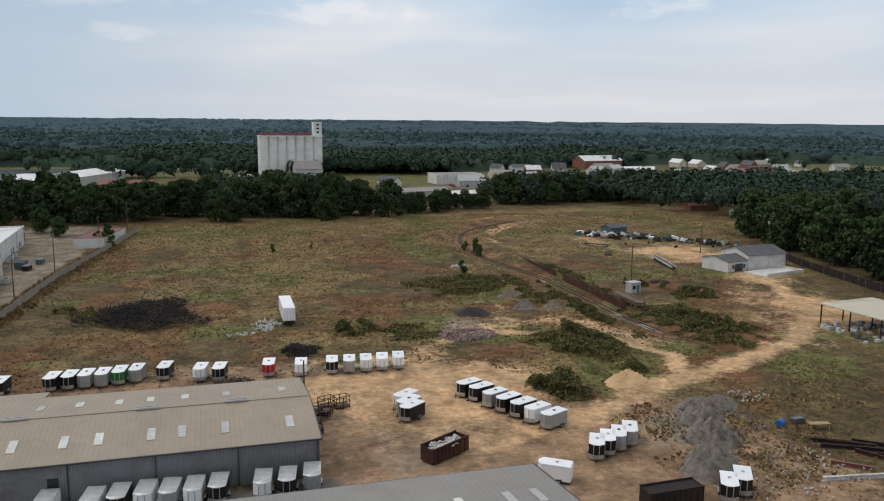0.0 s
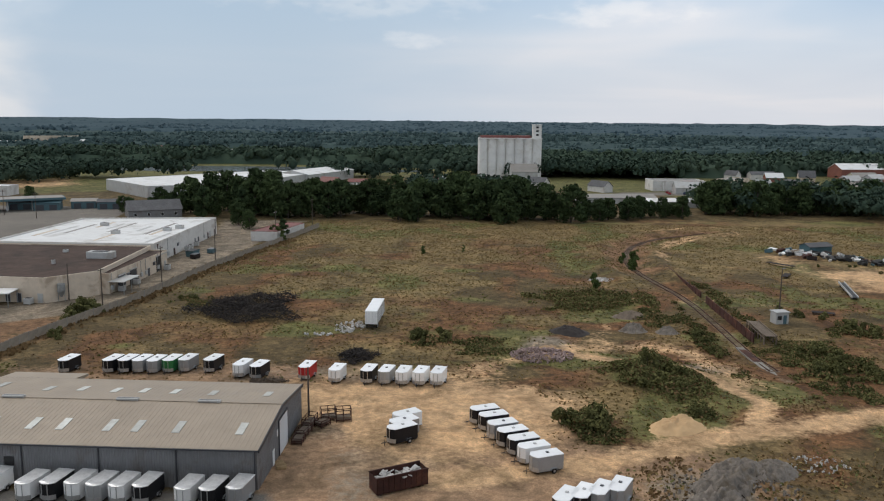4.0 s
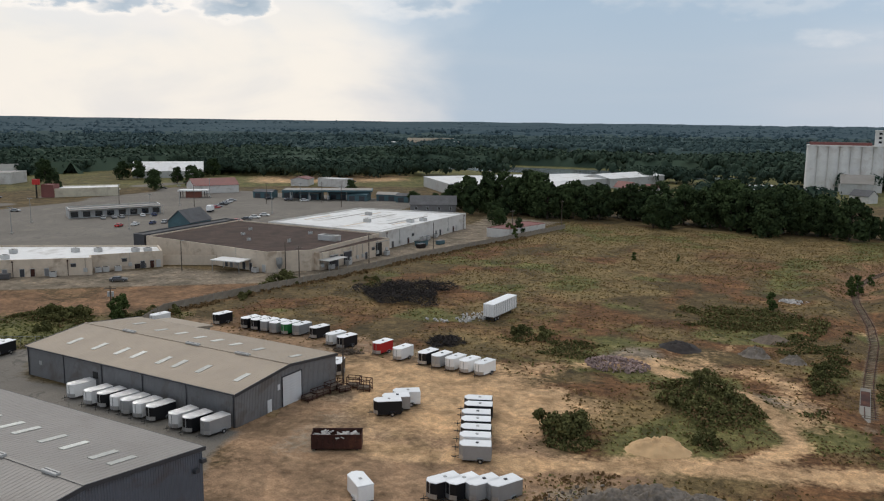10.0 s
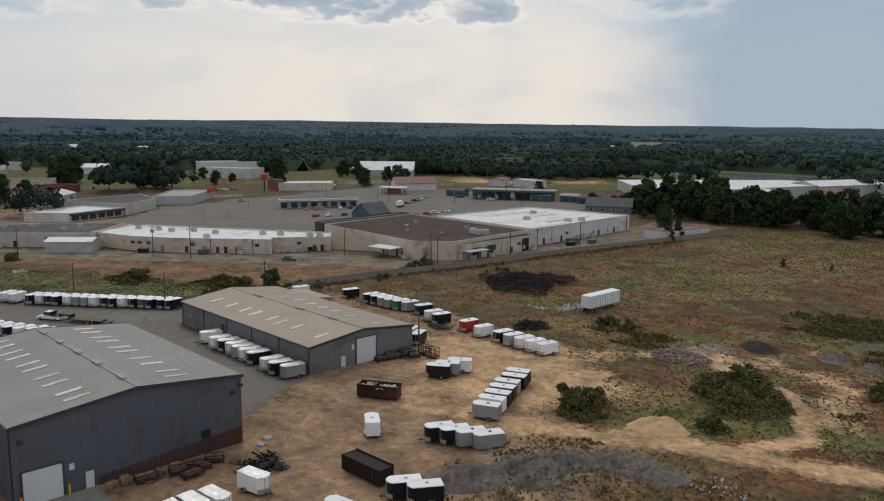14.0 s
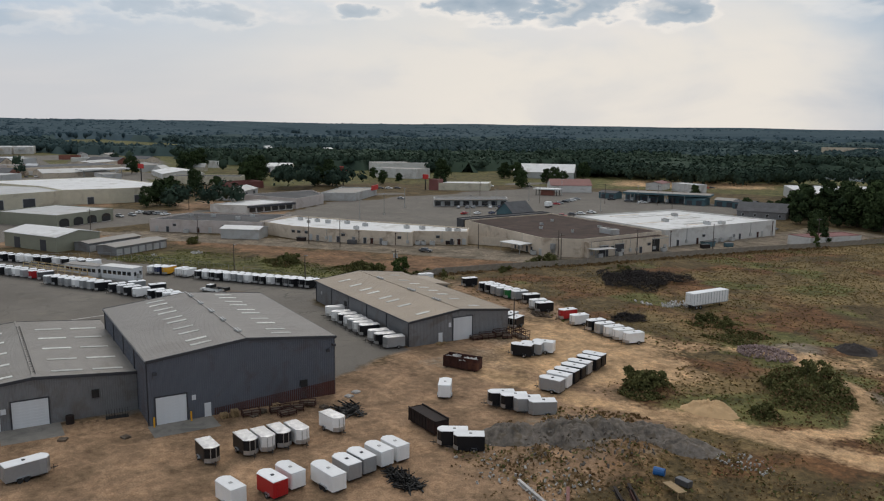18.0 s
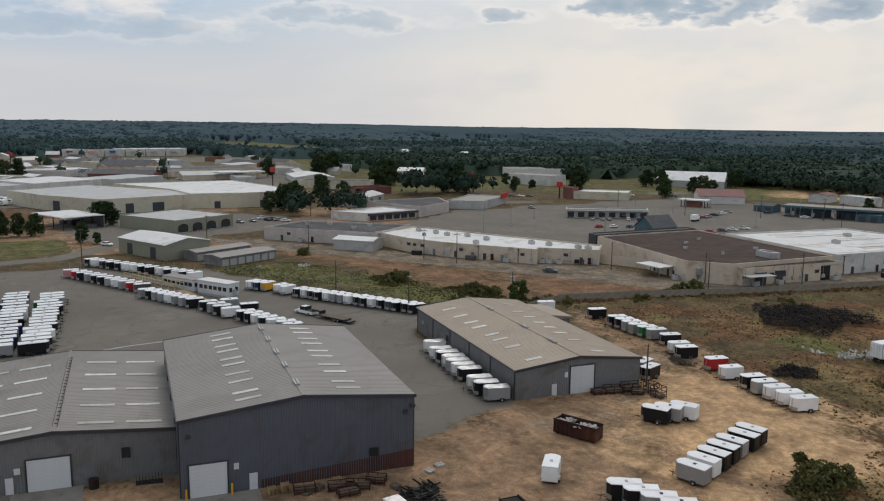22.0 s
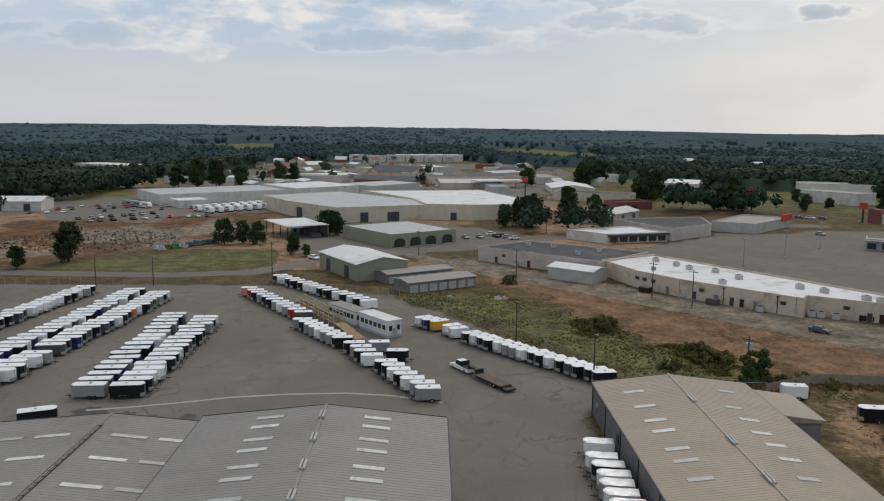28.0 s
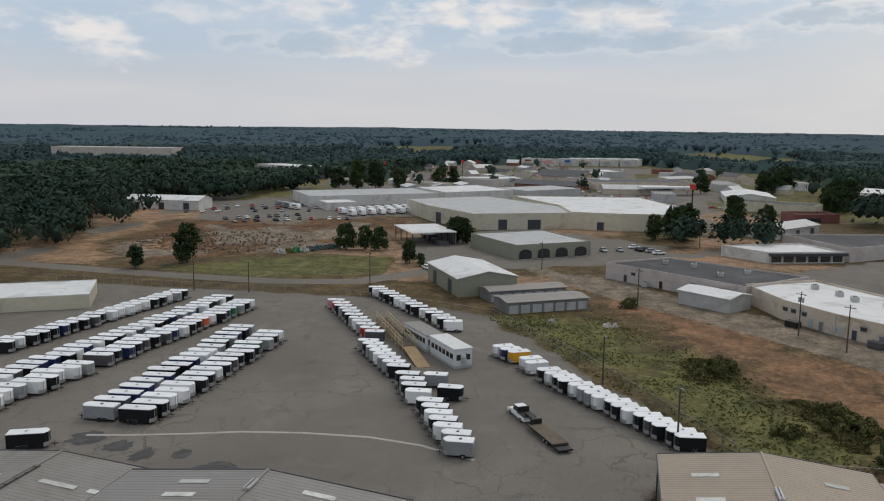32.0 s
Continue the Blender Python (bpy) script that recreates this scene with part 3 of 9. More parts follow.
def build_ground():
    gx, gy = axis(-4700, 4700, -150, 190, 1.3), axis(-4000, 4800, 20, 330, 1.3)
    X, Y = np.meshgrid(gx, gy)
    Z = ground_height(X, Y)
    nx, ny = len(gx), len(gy)
    idx = np.arange(nx * ny).reshape(ny, nx)
    faces = np.stack([idx[:-1, :-1], idx[:-1, 1:], idx[1:, 1:], idx[1:, :-1]], -1).reshape(-1, 4)
    ob = numpy_mesh("ground", np.stack([X, Y, Z], -1).reshape(-1, 3), faces, "ground", True)
    ragged = (wave(X, Y, 6, 11) - 0.5) * 5 + (wave(X, Y, 2.4, 12) - 0.5) * 2.5
    g1 = np.zeros((ny, nx, 4))      # asphalt, sand, red dirt, pale grass
    g2 = np.zeros((ny, nx, 4))      # green, grey gravel, yard dirt, scrub
    g1[..., 0] = np.maximum.reduce([soft(inside(ASPHALT, X, Y) + ragged * 0.7, 4), soft(inside(MALL_LOT, X, Y), 2), soft(inside(CAR_LOT, X, Y), 3), soft(inside(TOWN_LOTS, X, Y) + ragged * 6, 30) * (wave(X, Y, 60, 31) > 0.3), soft(inside(EAST_TOWN, X, Y), 6), soft(inside([(-250, 16), (-222, 20), (-190, 36), (-212, 92), (-260, 110), (-310, 40)], X, Y), 3)])
    for line, width in ROADS:
        g1[..., 0] = np.maximum(g1[..., 0], soft(width / 2 - along(line, X, Y), 1.5))
    g1[..., 1] = np.maximum.reduce([soft(inside(SAND, X, Y) + 3 + ragged * 1.3, 9), soft(2.6 - along(DIRT_ROAD, X, Y) + ragged * 0.25, 3.0), 0.9 * soft(1.9 - along(TRACK_ROAD, X, Y) + ragged * 0.2, 2), np.clip(0.12 + 0.9 * wave(X, Y, 16, 25), 0, 0.8) * soft(inside(EAST_DIRT, X, Y) + ragged * 1.5, 14), 0.75 * soft(3.0 - along([(38, 146), (58, 160), (72, 164), (80, 158), (84, 140)], X, Y) + ragged * 0.6, 5), 0.55 * soft(2.5 - along([(60, 162), (66, 178), (62, 190)], X, Y) + ragged * 0.6, 5), 0.5 * soft(2.0 - along([(72, 205), (92, 206), (110, 200)], X, Y) + ragged * 0.4, 3), 0.25 * soft(inside(MALL_REAR, X, Y) + ragged, 6), 0.35 * soft(9 - along(PALE_ROAD, X, Y) + ragged * 0.5, 4), 0.7 * soft(inside([(-285, 416), (-238, 462), (-205, 500), (-245, 556), (-340, 470)], X, Y) + ragged * 2, 16), 0.45 * soft(inside(RUBBLE_LOT, X, Y) + ragged * 3, 20) * np.clip(wave(X, Y, 25, 33) * 2.4 - 1.2, 0, 1)])
    g1[..., 2] = np.maximum(soft(inside(DIRT_STRIP, X, Y) + ragged * 1.6, 8) * (0.35 + 0.8 * wave(X, Y, 14, 36)), soft(inside(RUBBLE_LOT, X, Y) + ragged * 2, 12) * (0.35 * wave(X, Y, 18, 35)))
    # raw banks of the railway cutting
    off = along(RAIL, X, Y)
    g1[..., 2] = np.maximum(g1[..., 2], soft(7.0 - off + ragged, 4) * soft(Y - 236, 16) * (0.5 + 0.7 * wave(X, Y, 7, 38)))
    g1[..., 1] = np.maximum(g1[..., 1], 0.75 * np.exp(-((off - 11) / 3.2) ** 2) * soft(Y - 250, 24) * soft(X - 92 + ragged, 8) * (0.4 + 0.9 * wave(X, Y, 9, 39)))
    field = soft(inside(FIELD, X, Y) + ragged, 8)
    north = np.clip((Y - 225) / 60 + (wave(X, Y, 30, 15) - 0.5) * 1.6, 0, 1)
    g1[..., 3] = field * np.clip(0.2 + 0.75 * north + (wave(X, Y, 13, 16) - 0.5) * 1.5, 0, 1)
    lawn = soft(inside(LAWN, X, Y), 3)
    outer = 1 - np.maximum.reduce([field, soft(inside(ASPHALT, X, Y), 20), soft(inside(YARD, X, Y), 20)])
    g2[..., 0] = np.maximum.reduce([soft(inside(GREEN_STRIP, X, Y) + ragged * 1.2, 7) * (0.5 + 0.65 * wave(X, Y, 8, 17)), 0.75 * lawn, field * np.clip((wave(X, Y, 17, 18) + 0.35 * wave(X, Y, 5, 26) - 0.74) * 3.5, 0, 0.8), 0.9 * outer * np.clip(0.35 + 0.9 * wave(X, Y, 80, 19), 0, 1) * (np.hypot(X, Y - 80) > 420), 0.85 * soft(inside([(-366, 200), (-395, 262), (-470, 300), (-520, 250), (-430, 205)], X, Y), 12), 0.4 * soft(inside(LAKE_MEADOW, X, Y), 14), 0.9 * (((X + 1350) / 400) ** 2 + ((Y - 260) / 125) ** 2 < 1)])
    g2[..., 1] = np.maximum.reduce([0.95 * soft(10 - along(PALE_ROAD, X, Y) + ragged * 0.5, 4), soft(inside(RUBBLE_LOT, X, Y) + ragged * 2, 12) * np.clip(wave(X, Y, 15, 34) * 1.6 - 0.5, 0, 0.8), 0.85 * soft(inside(MALL_REAR, X, Y) + ragged * 0.7, 5), soft(3.6 - along(ALLEY, X, Y), 2), np.exp(-(((X - 66) / 12) ** 2 + ((Y - 94) / 13) ** 2) * 1.4) * np.clip(0.1 + 1.3 * wave(X, Y, 4, 20), 0, 1), 0.8 * np.exp(-(((X - 80) / 7) ** 2 + ((Y - 148) / 5) ** 2)), 0.6 * soft(1.3 - along(RAIL, X, Y), 1.5), 0.6 * soft(inside(YARD, X, Y), 6) * np.clip((wave(X, Y, 12, 21) - 0.42) * 2.4, 0, 1) * (X < 34) * (Y > 88), 0.8 * np.exp(-(((X - 52) / 7) ** 2 + ((Y - 160) / 9) ** 2))])
    town = ((X > -760) & (X < -165) & (Y > -190) & (Y < 170)) * (inside(LAWN, X, Y) < 0) * (inside(RUBBLE_LOT, X, Y) < 2)
    g2[..., 2] = np.maximum(soft(inside(YARD, X, Y) + ragged * 1.4, 7), town * np.clip(wave(X, Y, 34, 24) * 2.2 - 0.55, 0, 0.85))
    g2[..., 3] = np.clip(0.8 * soft(inside(RUBBLE_LOT, X, Y) + ragged * 2, 14) * (0.4 + wave(X, Y, 12, 37)) + field * (0.42 + 2.3 * (wave(X, Y, 9, 22) - 0.47) + 1.5 * (wave(X, Y, 31, 23) - 0.5)), 0, 1)
    for name, data in (("cover_a", g1), ("cover_b", g2)):
        att = ob.data.color_attributes.new(name, "FLOAT_COLOR", "POINT")
        att.data.foreach_set("color", np.clip(data, 0, 1).astype(np.float32).ravel())
    return tagged(ob, "rough open ground of dry grass, red dirt, sand and worn asphalt", "ground", kind="structure")


def ground_material():
    m = bpy.data.materials.new("ground")
    m.use_nodes = True
    nt = m.node_tree
    bsdf = nt.nodes["Principled BSDF"]
    pos = nt.nodes.new("ShaderNodeTexCoord").outputs["Object"]
    big, mid, fine, grit = (noise_tex(nt, pos, s, d, 0.62, k) for s, d, k in ((0.035, 5, 0.5), (0.22, 6, 0.6), (1.1, 6, 0.3), (5.0, 4, 0.0)))

    def cover(name):
        a = nt.nodes.new("ShaderNodeAttribute")
        a.attribute_name = name
        s = nt.nodes.new("ShaderNodeSeparateColor")
        nt.links.new(a.outputs["Color"], s.inputs[0])
        return [s.outputs[0], s.outputs[1], s.outputs[2], a.outputs["Alpha"]]
    ca, cb = cover("cover_a"), cover("cover_b")
    grain = math_node(nt, "ADD", math_node(nt, "MULTIPLY", mid, 0.5), math_node(nt, "MULTIPLY", fine, 0.5))

    def edge(weight, hard=3.0):
        # a weight broken up by the grain into a ragged border
        v = math_node(nt, "ADD", weight, math_node(nt, "MULTIPLY", math_node(nt, "SUBTRACT", grain, 0.5), 1.5))
        return math_node(nt, "ADD", math_node(nt, "MULTIPLY", math_node(nt, "SUBTRACT", v, 0.5), hard), 0.5, True)

    def tone(fac, lo, hi, a=0.35, b=0.65):
        return ramp(nt, fac, [(a, lo), (b, hi)])
    col = tone(grain, (0.056, 0.041, 0.019), (0.166, 0.119, 0.057), 0.36, 0.62)
    col = mix(nt, edge(cb[2]), col, tone(grain, (0.245, 0.156, 0.096), (0.385, 0.254, 0.158), 0.38, 0.62))
    scrub = tone(grain, (0.066, 0.034, 0.017), (0.225, 0.116, 0.054), 0.36, 0.62)
    col = mix(nt, edge(cb[3], 2.2), col, scrub)
    col = mix(nt, math_node(nt, "MULTIPLY", edge(ca[3], 2.0), 0.85), col, tone(grain, (0.132, 0.098, 0.044), (0.285, 0.208, 0.098), 0.36, 0.62))
    col = mix(nt, math_node(nt, "MULTIPLY", edge(cb[0], 2.5), 0.85), col, tone(grain, (0.075, 0.082, 0.028), (0.185, 0.18, 0.065), 0.36, 0.62))
    col = mix(nt, edge(ca[2]), col, tone(grain, (0.135, 0.077, 0.043), (0.30, 0.175, 0.098)))
    col = mix(nt, edge(cb[1]), col, tone(grain, (0.145, 0.117, 0.088), (0.295, 0.245, 0.188)))
    col = mix(nt, edge(ca[1]), col, tone(grain, (0.40, 0.25, 0.135), (0.64, 0.43, 0.25), 0.35, 0.65))
    # darker growth and bleached earth in patches of a few metres
    col = mix(nt, 1.0, col, ramp(nt, noise_tex(nt, pos, 0.13, 5, 0.62, 0.8), [(0.34, (0.60, 0.61, 0.59)), (0.50, (0.98, 0.98, 0.98)), (0.66, (1.32, 1.29, 1.25))]), "MULTIPLY")
    col = mix(nt, 1.0, col, ramp(nt, noise_tex(nt, pos, 0.7, 5, 0.65, 0.5), [(0.34, (0.74, 0.74, 0.72)), (0.64, (1.20, 1.19, 1.17))]), "MULTIPLY")
    # worn asphalt with pale wear and dark oil
    asph = tone(big, (0.166, 0.149, 0.129), (0.217, 0.197, 0.170))
    asph = mix(nt, ramp(nt, mid, [(0.58, 0.0), (0.75, 0.5)]), asph, (0.10, 0.098, 0.09))
    asph = mix(nt, ramp(nt, noise_tex(nt, pos, 0.09, 6, 0.6, 1.2), [(0.56, 0.0), (0.7, 0.6)]), asph, (0.26, 0.235, 0.19))
    crack = nt.nodes.new("ShaderNodeTexVoronoi")
    crack.feature = "DISTANCE_TO_EDGE"
    crack.inputs["Scale"].default_value = 0.13
    warp = nt.nodes.new("ShaderNodeVectorMath")
    warp.operation = "MULTIPLY_ADD"
    wob = nt.nodes.new("ShaderNodeTexNoise")
    wob.inputs["Scale"].default_value, wob.inputs["Detail"].default_value = 0.35, 4
    nt.links.new(pos, wob.inputs["Vector"])
    nt.links.new(wob.outputs["Color"], warp.inputs[0])
    warp.inputs[1].default_value = (5, 5, 0)
    nt.links.new(pos, warp.inputs[2])
    nt.links.new(warp.outputs[0], crack.inputs["Vector"])
    asph = mix(nt, math_node(nt, "MULTIPLY", ramp(nt, crack.outputs["Distance"], [(0.008, 1.0), (0.022, 0.0)]), ramp(nt, big, [(0.45, 0.0), (0.62, 0.55)])), asph, (0.07, 0.068, 0.062))
    hard = math_node(nt, "ADD", math_node(nt, "MULTIPLY", math_node(nt, "SUBTRACT", math_node(nt, "ADD", ca[0], math_node(nt, "MULTIPLY", math_node(nt, "SUBTRACT", grain, 0.5), 0.6)), 0.5), 5.0), 0.5, True)
    col = mix(nt, hard, col, asph)
    col = mix(nt, 1.0, col, ramp(nt, grit, [(0.28, (0.62, 0.62, 0.62)), (0.72, (1.32, 1.32, 1.32))]), "MULTIPLY")
    nt.links.new(col, bsdf.inputs["Base Color"])
    bsdf.inputs["Roughness"].default_value = 0.92
    bsdf.inputs["Specular IOR Level"].default_value = 0.2
    b = nt.nodes.new("ShaderNodeBump")
    b.inputs["Strength"].default_value, b.inputs["Distance"].default_value = 0.6, 0.25
    nt.links.new(math_node(nt, "MULTIPLY", math_node(nt, "ADD", fine, math_node(nt, "MULTIPLY", grit, 0.4)), math_node(nt, "SUBTRACT", 1.0, math_node(nt, "MULTIPLY", hard, 0.9))), b.inputs["Height"])
    nt.links.new(b.outputs[0], bsdf.inputs["Normal"])
    return m


M["ground"] = ground_material()
ground = build_ground()

# ---- the three metal workshop buildings ----
def slope_z(y, y0, yr, y1, eave, ridge):
    return eave + (ridge - eave) * ((y - y0) / (yr - y0) if y <= yr else (y1 - y) / (y1 - yr))


def gable_shop(name, label, x0, x1, y0, y1, yr, eave, ridge, siding, roofing, skip_north_below=0.0):
    """A long metal shop with its ridge along x: four ribbed walls, two roof slopes, trim and gutters."""
    ob = thing(name, x0, y0, 0, 0, label, "workshop building")
    w, d, r = x1 - x0, y1 - y0, yr - y0
    top = lambda u: slope_z(u * d, 0, r, d, eave, ridge) - 0.03
    for nm, p, q, o, t in (("wall", (0, 0), (w, 0), (0, -1), lambda u: eave - 0.03), ("wall", (w, 0), (w, d), (1, 0), top),
                           ("wall", (w, d), (0, d), (0, 1), lambda u: eave - 0.03), ("wall", (0, d), (0, 0), (-1, 0), lambda u: top(1 - u))):
        bm = bmesh.new()
        if nm == "wall" and o[0]:
            half = [0, r / d, 1] if o[0] > 0 else [0, 1 - r / d, 1]
            for a, b in zip(half, half[1:]):
                pa, pb = Vector(p).lerp(Vector(q), a), Vector(p).lerp(Vector(q), b)
                ribbed(bm, pa, pb, 0, lambda u, a=a, b=b: t(a + (b - a) * u), out=o)
        else:
            ribbed(bm, p, q, 0, t, out=o)
        part("wall", bm, siding, ob)
    over = 0.25
    for ya, s in ((-over, -1), (d + over, 1)):
        bm = bmesh.new()
        drop = over * (ridge - eave) / (r if s < 0 else d - r)
        seam_roof(bm, -over, w + over, ya, eave - drop + 0.08, r, ridge + 0.08)
        part("roof", bm, roofing, ob)
    for x in (-over, w + over):
        for ya, za, yb, zb in ((-over, eave, r, ridge), (r, ridge, d + over, eave)):
            bm = bmesh.new()
            vs = [bm.verts.new((x + dx, y, z + dz)) for dx in (-0.06, 0.06) for y, z, dz in ((ya, za, -0.32), (yb, zb, -0.32), (yb, zb, 0.14), (ya, za, 0.14))]
            for f in ((0, 1, 2, 3), (7, 6, 5, 4), (0, 4, 5, 1), (1, 5, 6, 2), (2, 6, 7, 3), (3, 7, 4, 0)):
                bm.faces.new([vs[i] for i in f])
            part("rake_trim", bm, "trim_dark", ob, "dark metal rake trim")
    bm = bmesh.new()
    box(bm, -over, w + over, -0.16, 0.16, 0, 0.07, m=Matrix.Translation((0, r, ridge + 0.1)))
    part("ridge_cap", bm, roofing, ob)
    return ob


def wall_box(ob, name, mat, x0, x1, y0, y1, z0, z1, label="", bevel=0.02):
    bm = bmesh.new()
    box(bm, x0, x1, y0, y1, z0, z1, bevel)
    return part(name, bm, mat, ob, label)


def roller_door(ob, x, y0, y1, h):
    """A white roller door of slats in a dark frame, on the east face at x."""
    door = wall_box(ob, "roller_door", "door_white", x + 0.02, x + 0.1, y0, y1, 0.02, h, "white roller door, closed")
    n = int(h / 0.42)
    me = None
    for i in range(n):
        if me is None:
            s = wall_box(door, "slat", "door_white", x + 0.1, x + 0.13, y0 + 0.04, y1 - 0.04, 0, h / n - 0.03)
            me = s.data
        else:
            s = new("slat", me)
            s.parent = door
        s.location.z = 0.03 + i * h / n
    for a, b, c, d in ((y0 - 0.18, y0 - 0.02, 0, h + 0.16), (y1 + 0.02, y1 + 0.18, 0, h + 0.16), (y0 - 0.18, y1 + 0.18, h + 0.02, h + 0.2)):
        wall_box(ob, "door_frame", "trim_dark", x + 0.02, x + 0.16, a, b, c, d)
    return door


def skylights(ob, cells, w, l, y0, yr, y1, eave, ridge):
    """Pale translucent sheets let into the roof slopes; cells of x, y in the building's own frame."""
    for x, y in cells:
        z = slope_z(y, y0, yr, y1, eave, ridge)
        k = math.atan2((ridge - eave), (yr - y0)) if y < yr else -math.atan2((ridge - eave), (y1 - yr))
        bm = bmesh.new()
        box(bm, -w / 2, w / 2, -l / 2, l / 2, 0.0, 0.06, m=Matrix.Translation((x, y, z + 0.1)) @ Matrix.Rotation(k, 4, "X"))
        part("skylight", bm, "skylight", ob)


def ridge_vents(ob, xs, y, z, length=3.0):
    for x in xs:
        v = wall_box(ob, "ridge_vent", "metal_light", x - length / 2, x + length / 2, y - 0.32, y + 0.32, z + 0.12, z + 0.42, "pale metal ridge vent", 0.05)
        wall_box(v, "vent_slot", "trim_dark", x - length / 2 + 0.1, x + length / 2 - 0.1, y - 0.07, y + 0.07, z + 0.42, z + 0.44, "", 0)


def shop_a():
    x0, x1, y0, y1, yr, eave, ridge = -36.0, 12.3, 96.2, 120.0, 108.0, 5.1, 6.45
    ob = gable_shop("workshop", "long grey ribbed metal workshop with a tan roof", x0, x1, y0, y1, yr, eave, ridge, "siding_grey", "roof_tan")
    w, d = x1 - x0, y1 - y0
    roller_door(ob, w + 0.05, 10.1, 14.6, 4.75)
    wall_box(ob, "door", "door_white", w + 0.06, w + 0.14, 6.6, 7.55, 0.02, 2.1, "white steel door, closed")
    wall_box(ob, "sign", "door_white", w + 0.06, w + 0.1, 9.0, 9.6, 3.0, 3.9)
    for i in range(6):
        wall_box(ob, "downpipe", "trim_dark", 0.3 + i * (w - 0.6) / 5 - 0.07, 0.3 + i * (w - 0.6) / 5 + 0.07, -0.2, -0.05, 0, eave - 0.1)
    wall_box(ob, "gutter", "trim_dark", -0.2, w + 0.2, -0.4, -0.26, eave - 0.16, eave + 0.02)
    wall_box(ob, "gutter", "trim_dark", -0.2, w + 0.2, d + 0.26, d + 0.4, eave - 0.16, eave + 0.02)
    wall_box(ob, "louvre", "steel_dark", 17.2, 18.4, -0.16, -0.05, 2.3, 3.4)
    wall_box(ob, "louvre", "metal_light", 3.2, 3.9, -0.12, -0.05, 2.3, 3.0)
    for i in range(1, 5):
        wall_box(ob, "corner_post", "trim_dark", w + 0.04, w + 0.12, i * d / 5 + 0.0, i * d / 5 + 0.12, 0, eave) if i in (3,) else None
    skylights(ob, [(x, 4.8) for x in (6.4, 12.8, 18.4, 22.3, 28.3, 31.9, 37.1, 45.1)], 0.95, 3.0, 0, yr - y0, d, eave, ridge)
    skylights(ob, [(6.1, 18.8), (13.8, 17.2), (18.5, 17.6), (23.5, 17.2), (27.5, 17.4), (32.0, 17.2), (37.5, 16.9), (45.2, 17.1)], 0.95, 2.6, 0, yr - y0, d, eave, ridge)
    ridge_vents(ob, (11.8, 27.5, 38.7), yr - y0, ridge)
    lean = wall_box(ob, "lean_to", "siding_grey", 1.0, 12.0, d + 0.1, d + 7.0, 0, 3.2, "low lean-to at the back", 0.03)
    bm = bmesh.new()
    prism(bm, [(0.6, d + 0.1), (12.4, d + 0.1), (12.4, d + 7.5), (0.6, d + 7.5)], 3.2, lambda x, y: 3.55 if y > d + 3 else 4.5)
    part("lean_to_roof", bm, "roof_tan", lean)
    return ob


def shop_b():
    x0, x1, y0, y1, yr, eave, ridge = -7.0, 30.7, 43.1, 72.2, 57.8, 9.75, 11.3
    ob = gable_shop("workshop", "tall slate-blue ribbed metal workshop with a grey roof", x0, x1, y0, y1, yr, eave, ridge, "siding_blue", "roof_grey")
    w, d = x1 - x0, y1 - y0
    roller_door(ob, w + 0.05, 0.9, 5.3, 4.1)
    wall_box(ob, "door", "door_white", w + 0.06, w + 0.14, 7.9, 8.9, 0.02, 2.15, "white steel door, closed")
    wall_box(ob, "sign", "door_white", w + 0.06, w + 0.1, 6.1, 6.7, 2.9, 3.7)
    bm = bmesh.new()
    ribbed(bm, (w + 0.03, 9.3), (w + 0.03, d), 0, lambda u: 1.1 + 1.3 * u, out=(1, 0))
    part("rusty_skirt", bm, "siding_rust", ob, "rust-red stained lower sheets")
    for y, z in ((0.9, 7.6), (d - 1.2, 7.4), (d - 0.2, 8.2)):
        wall_box(ob, "floodlight", "trim_dark", w + 0.06, w + 0.55, y - 0.3, y + 0.3, z, z + 0.45)
    wall_box(ob, "wall_box", "steel_dark", w + 0.06, w + 0.3, d - 6.0, d - 4.8, 2.2, 3.3)
    for y in (0.45, 5.75):
        bm = bmesh.new()
        tube(bm, (w + 0.8, y, 0), (w + 0.8, y, 1.5), 0.13, 0.13, 10)
        part("bollard", bm, "paint_yellow", ob, "yellow-painted steel bollard")
    wall_box(ob, "apron", "asphalt_worn", w + 0.1, w + 5.0, -0.4, 9.0, 0.0, 0.03, "concrete apron before the door")
    for i in range(5):
        wall_box(ob, "downpipe", "trim_dark", 0.3 + i * (w - 0.6) / 4 - 0.08, 0.3 + i * (w - 0.6) / 4 + 0.08, -0.22, -0.05, 0, eave - 0.1)
        wall_box(ob, "downpipe", "trim_dark", 0.3 + i * (w - 0.6) / 4 - 0.08, 0.3 + i * (w - 0.6) / 4 + 0.08, d + 0.05, d + 0.22, 0, eave - 0.1)
    wall_box(ob, "gutter", "trim_dark", -0.2, w + 0.2, -0.42, -0.26, eave - 0.18, eave + 0.02)
    wall_box(ob, "gutter", "trim_dark", -0.2, w + 0.2, d + 0.26, d + 0.42, eave - 0.18, eave + 0.02)
    for y in (8.4, 21.1):
        skylights(ob, [(x, y) for x in (2.7, 5.6, 9.5, 12.5, 16.8, 19.7, 24.2, 27.7, 32.3, 35.0)], 0.8, 3.2, 0, yr - y0, d, eave, ridge)
    ridge_vents(ob, (3.6, 10.7, 17.9, 24.8, 33.1), yr - y0, ridge, 2.2)
    return ob


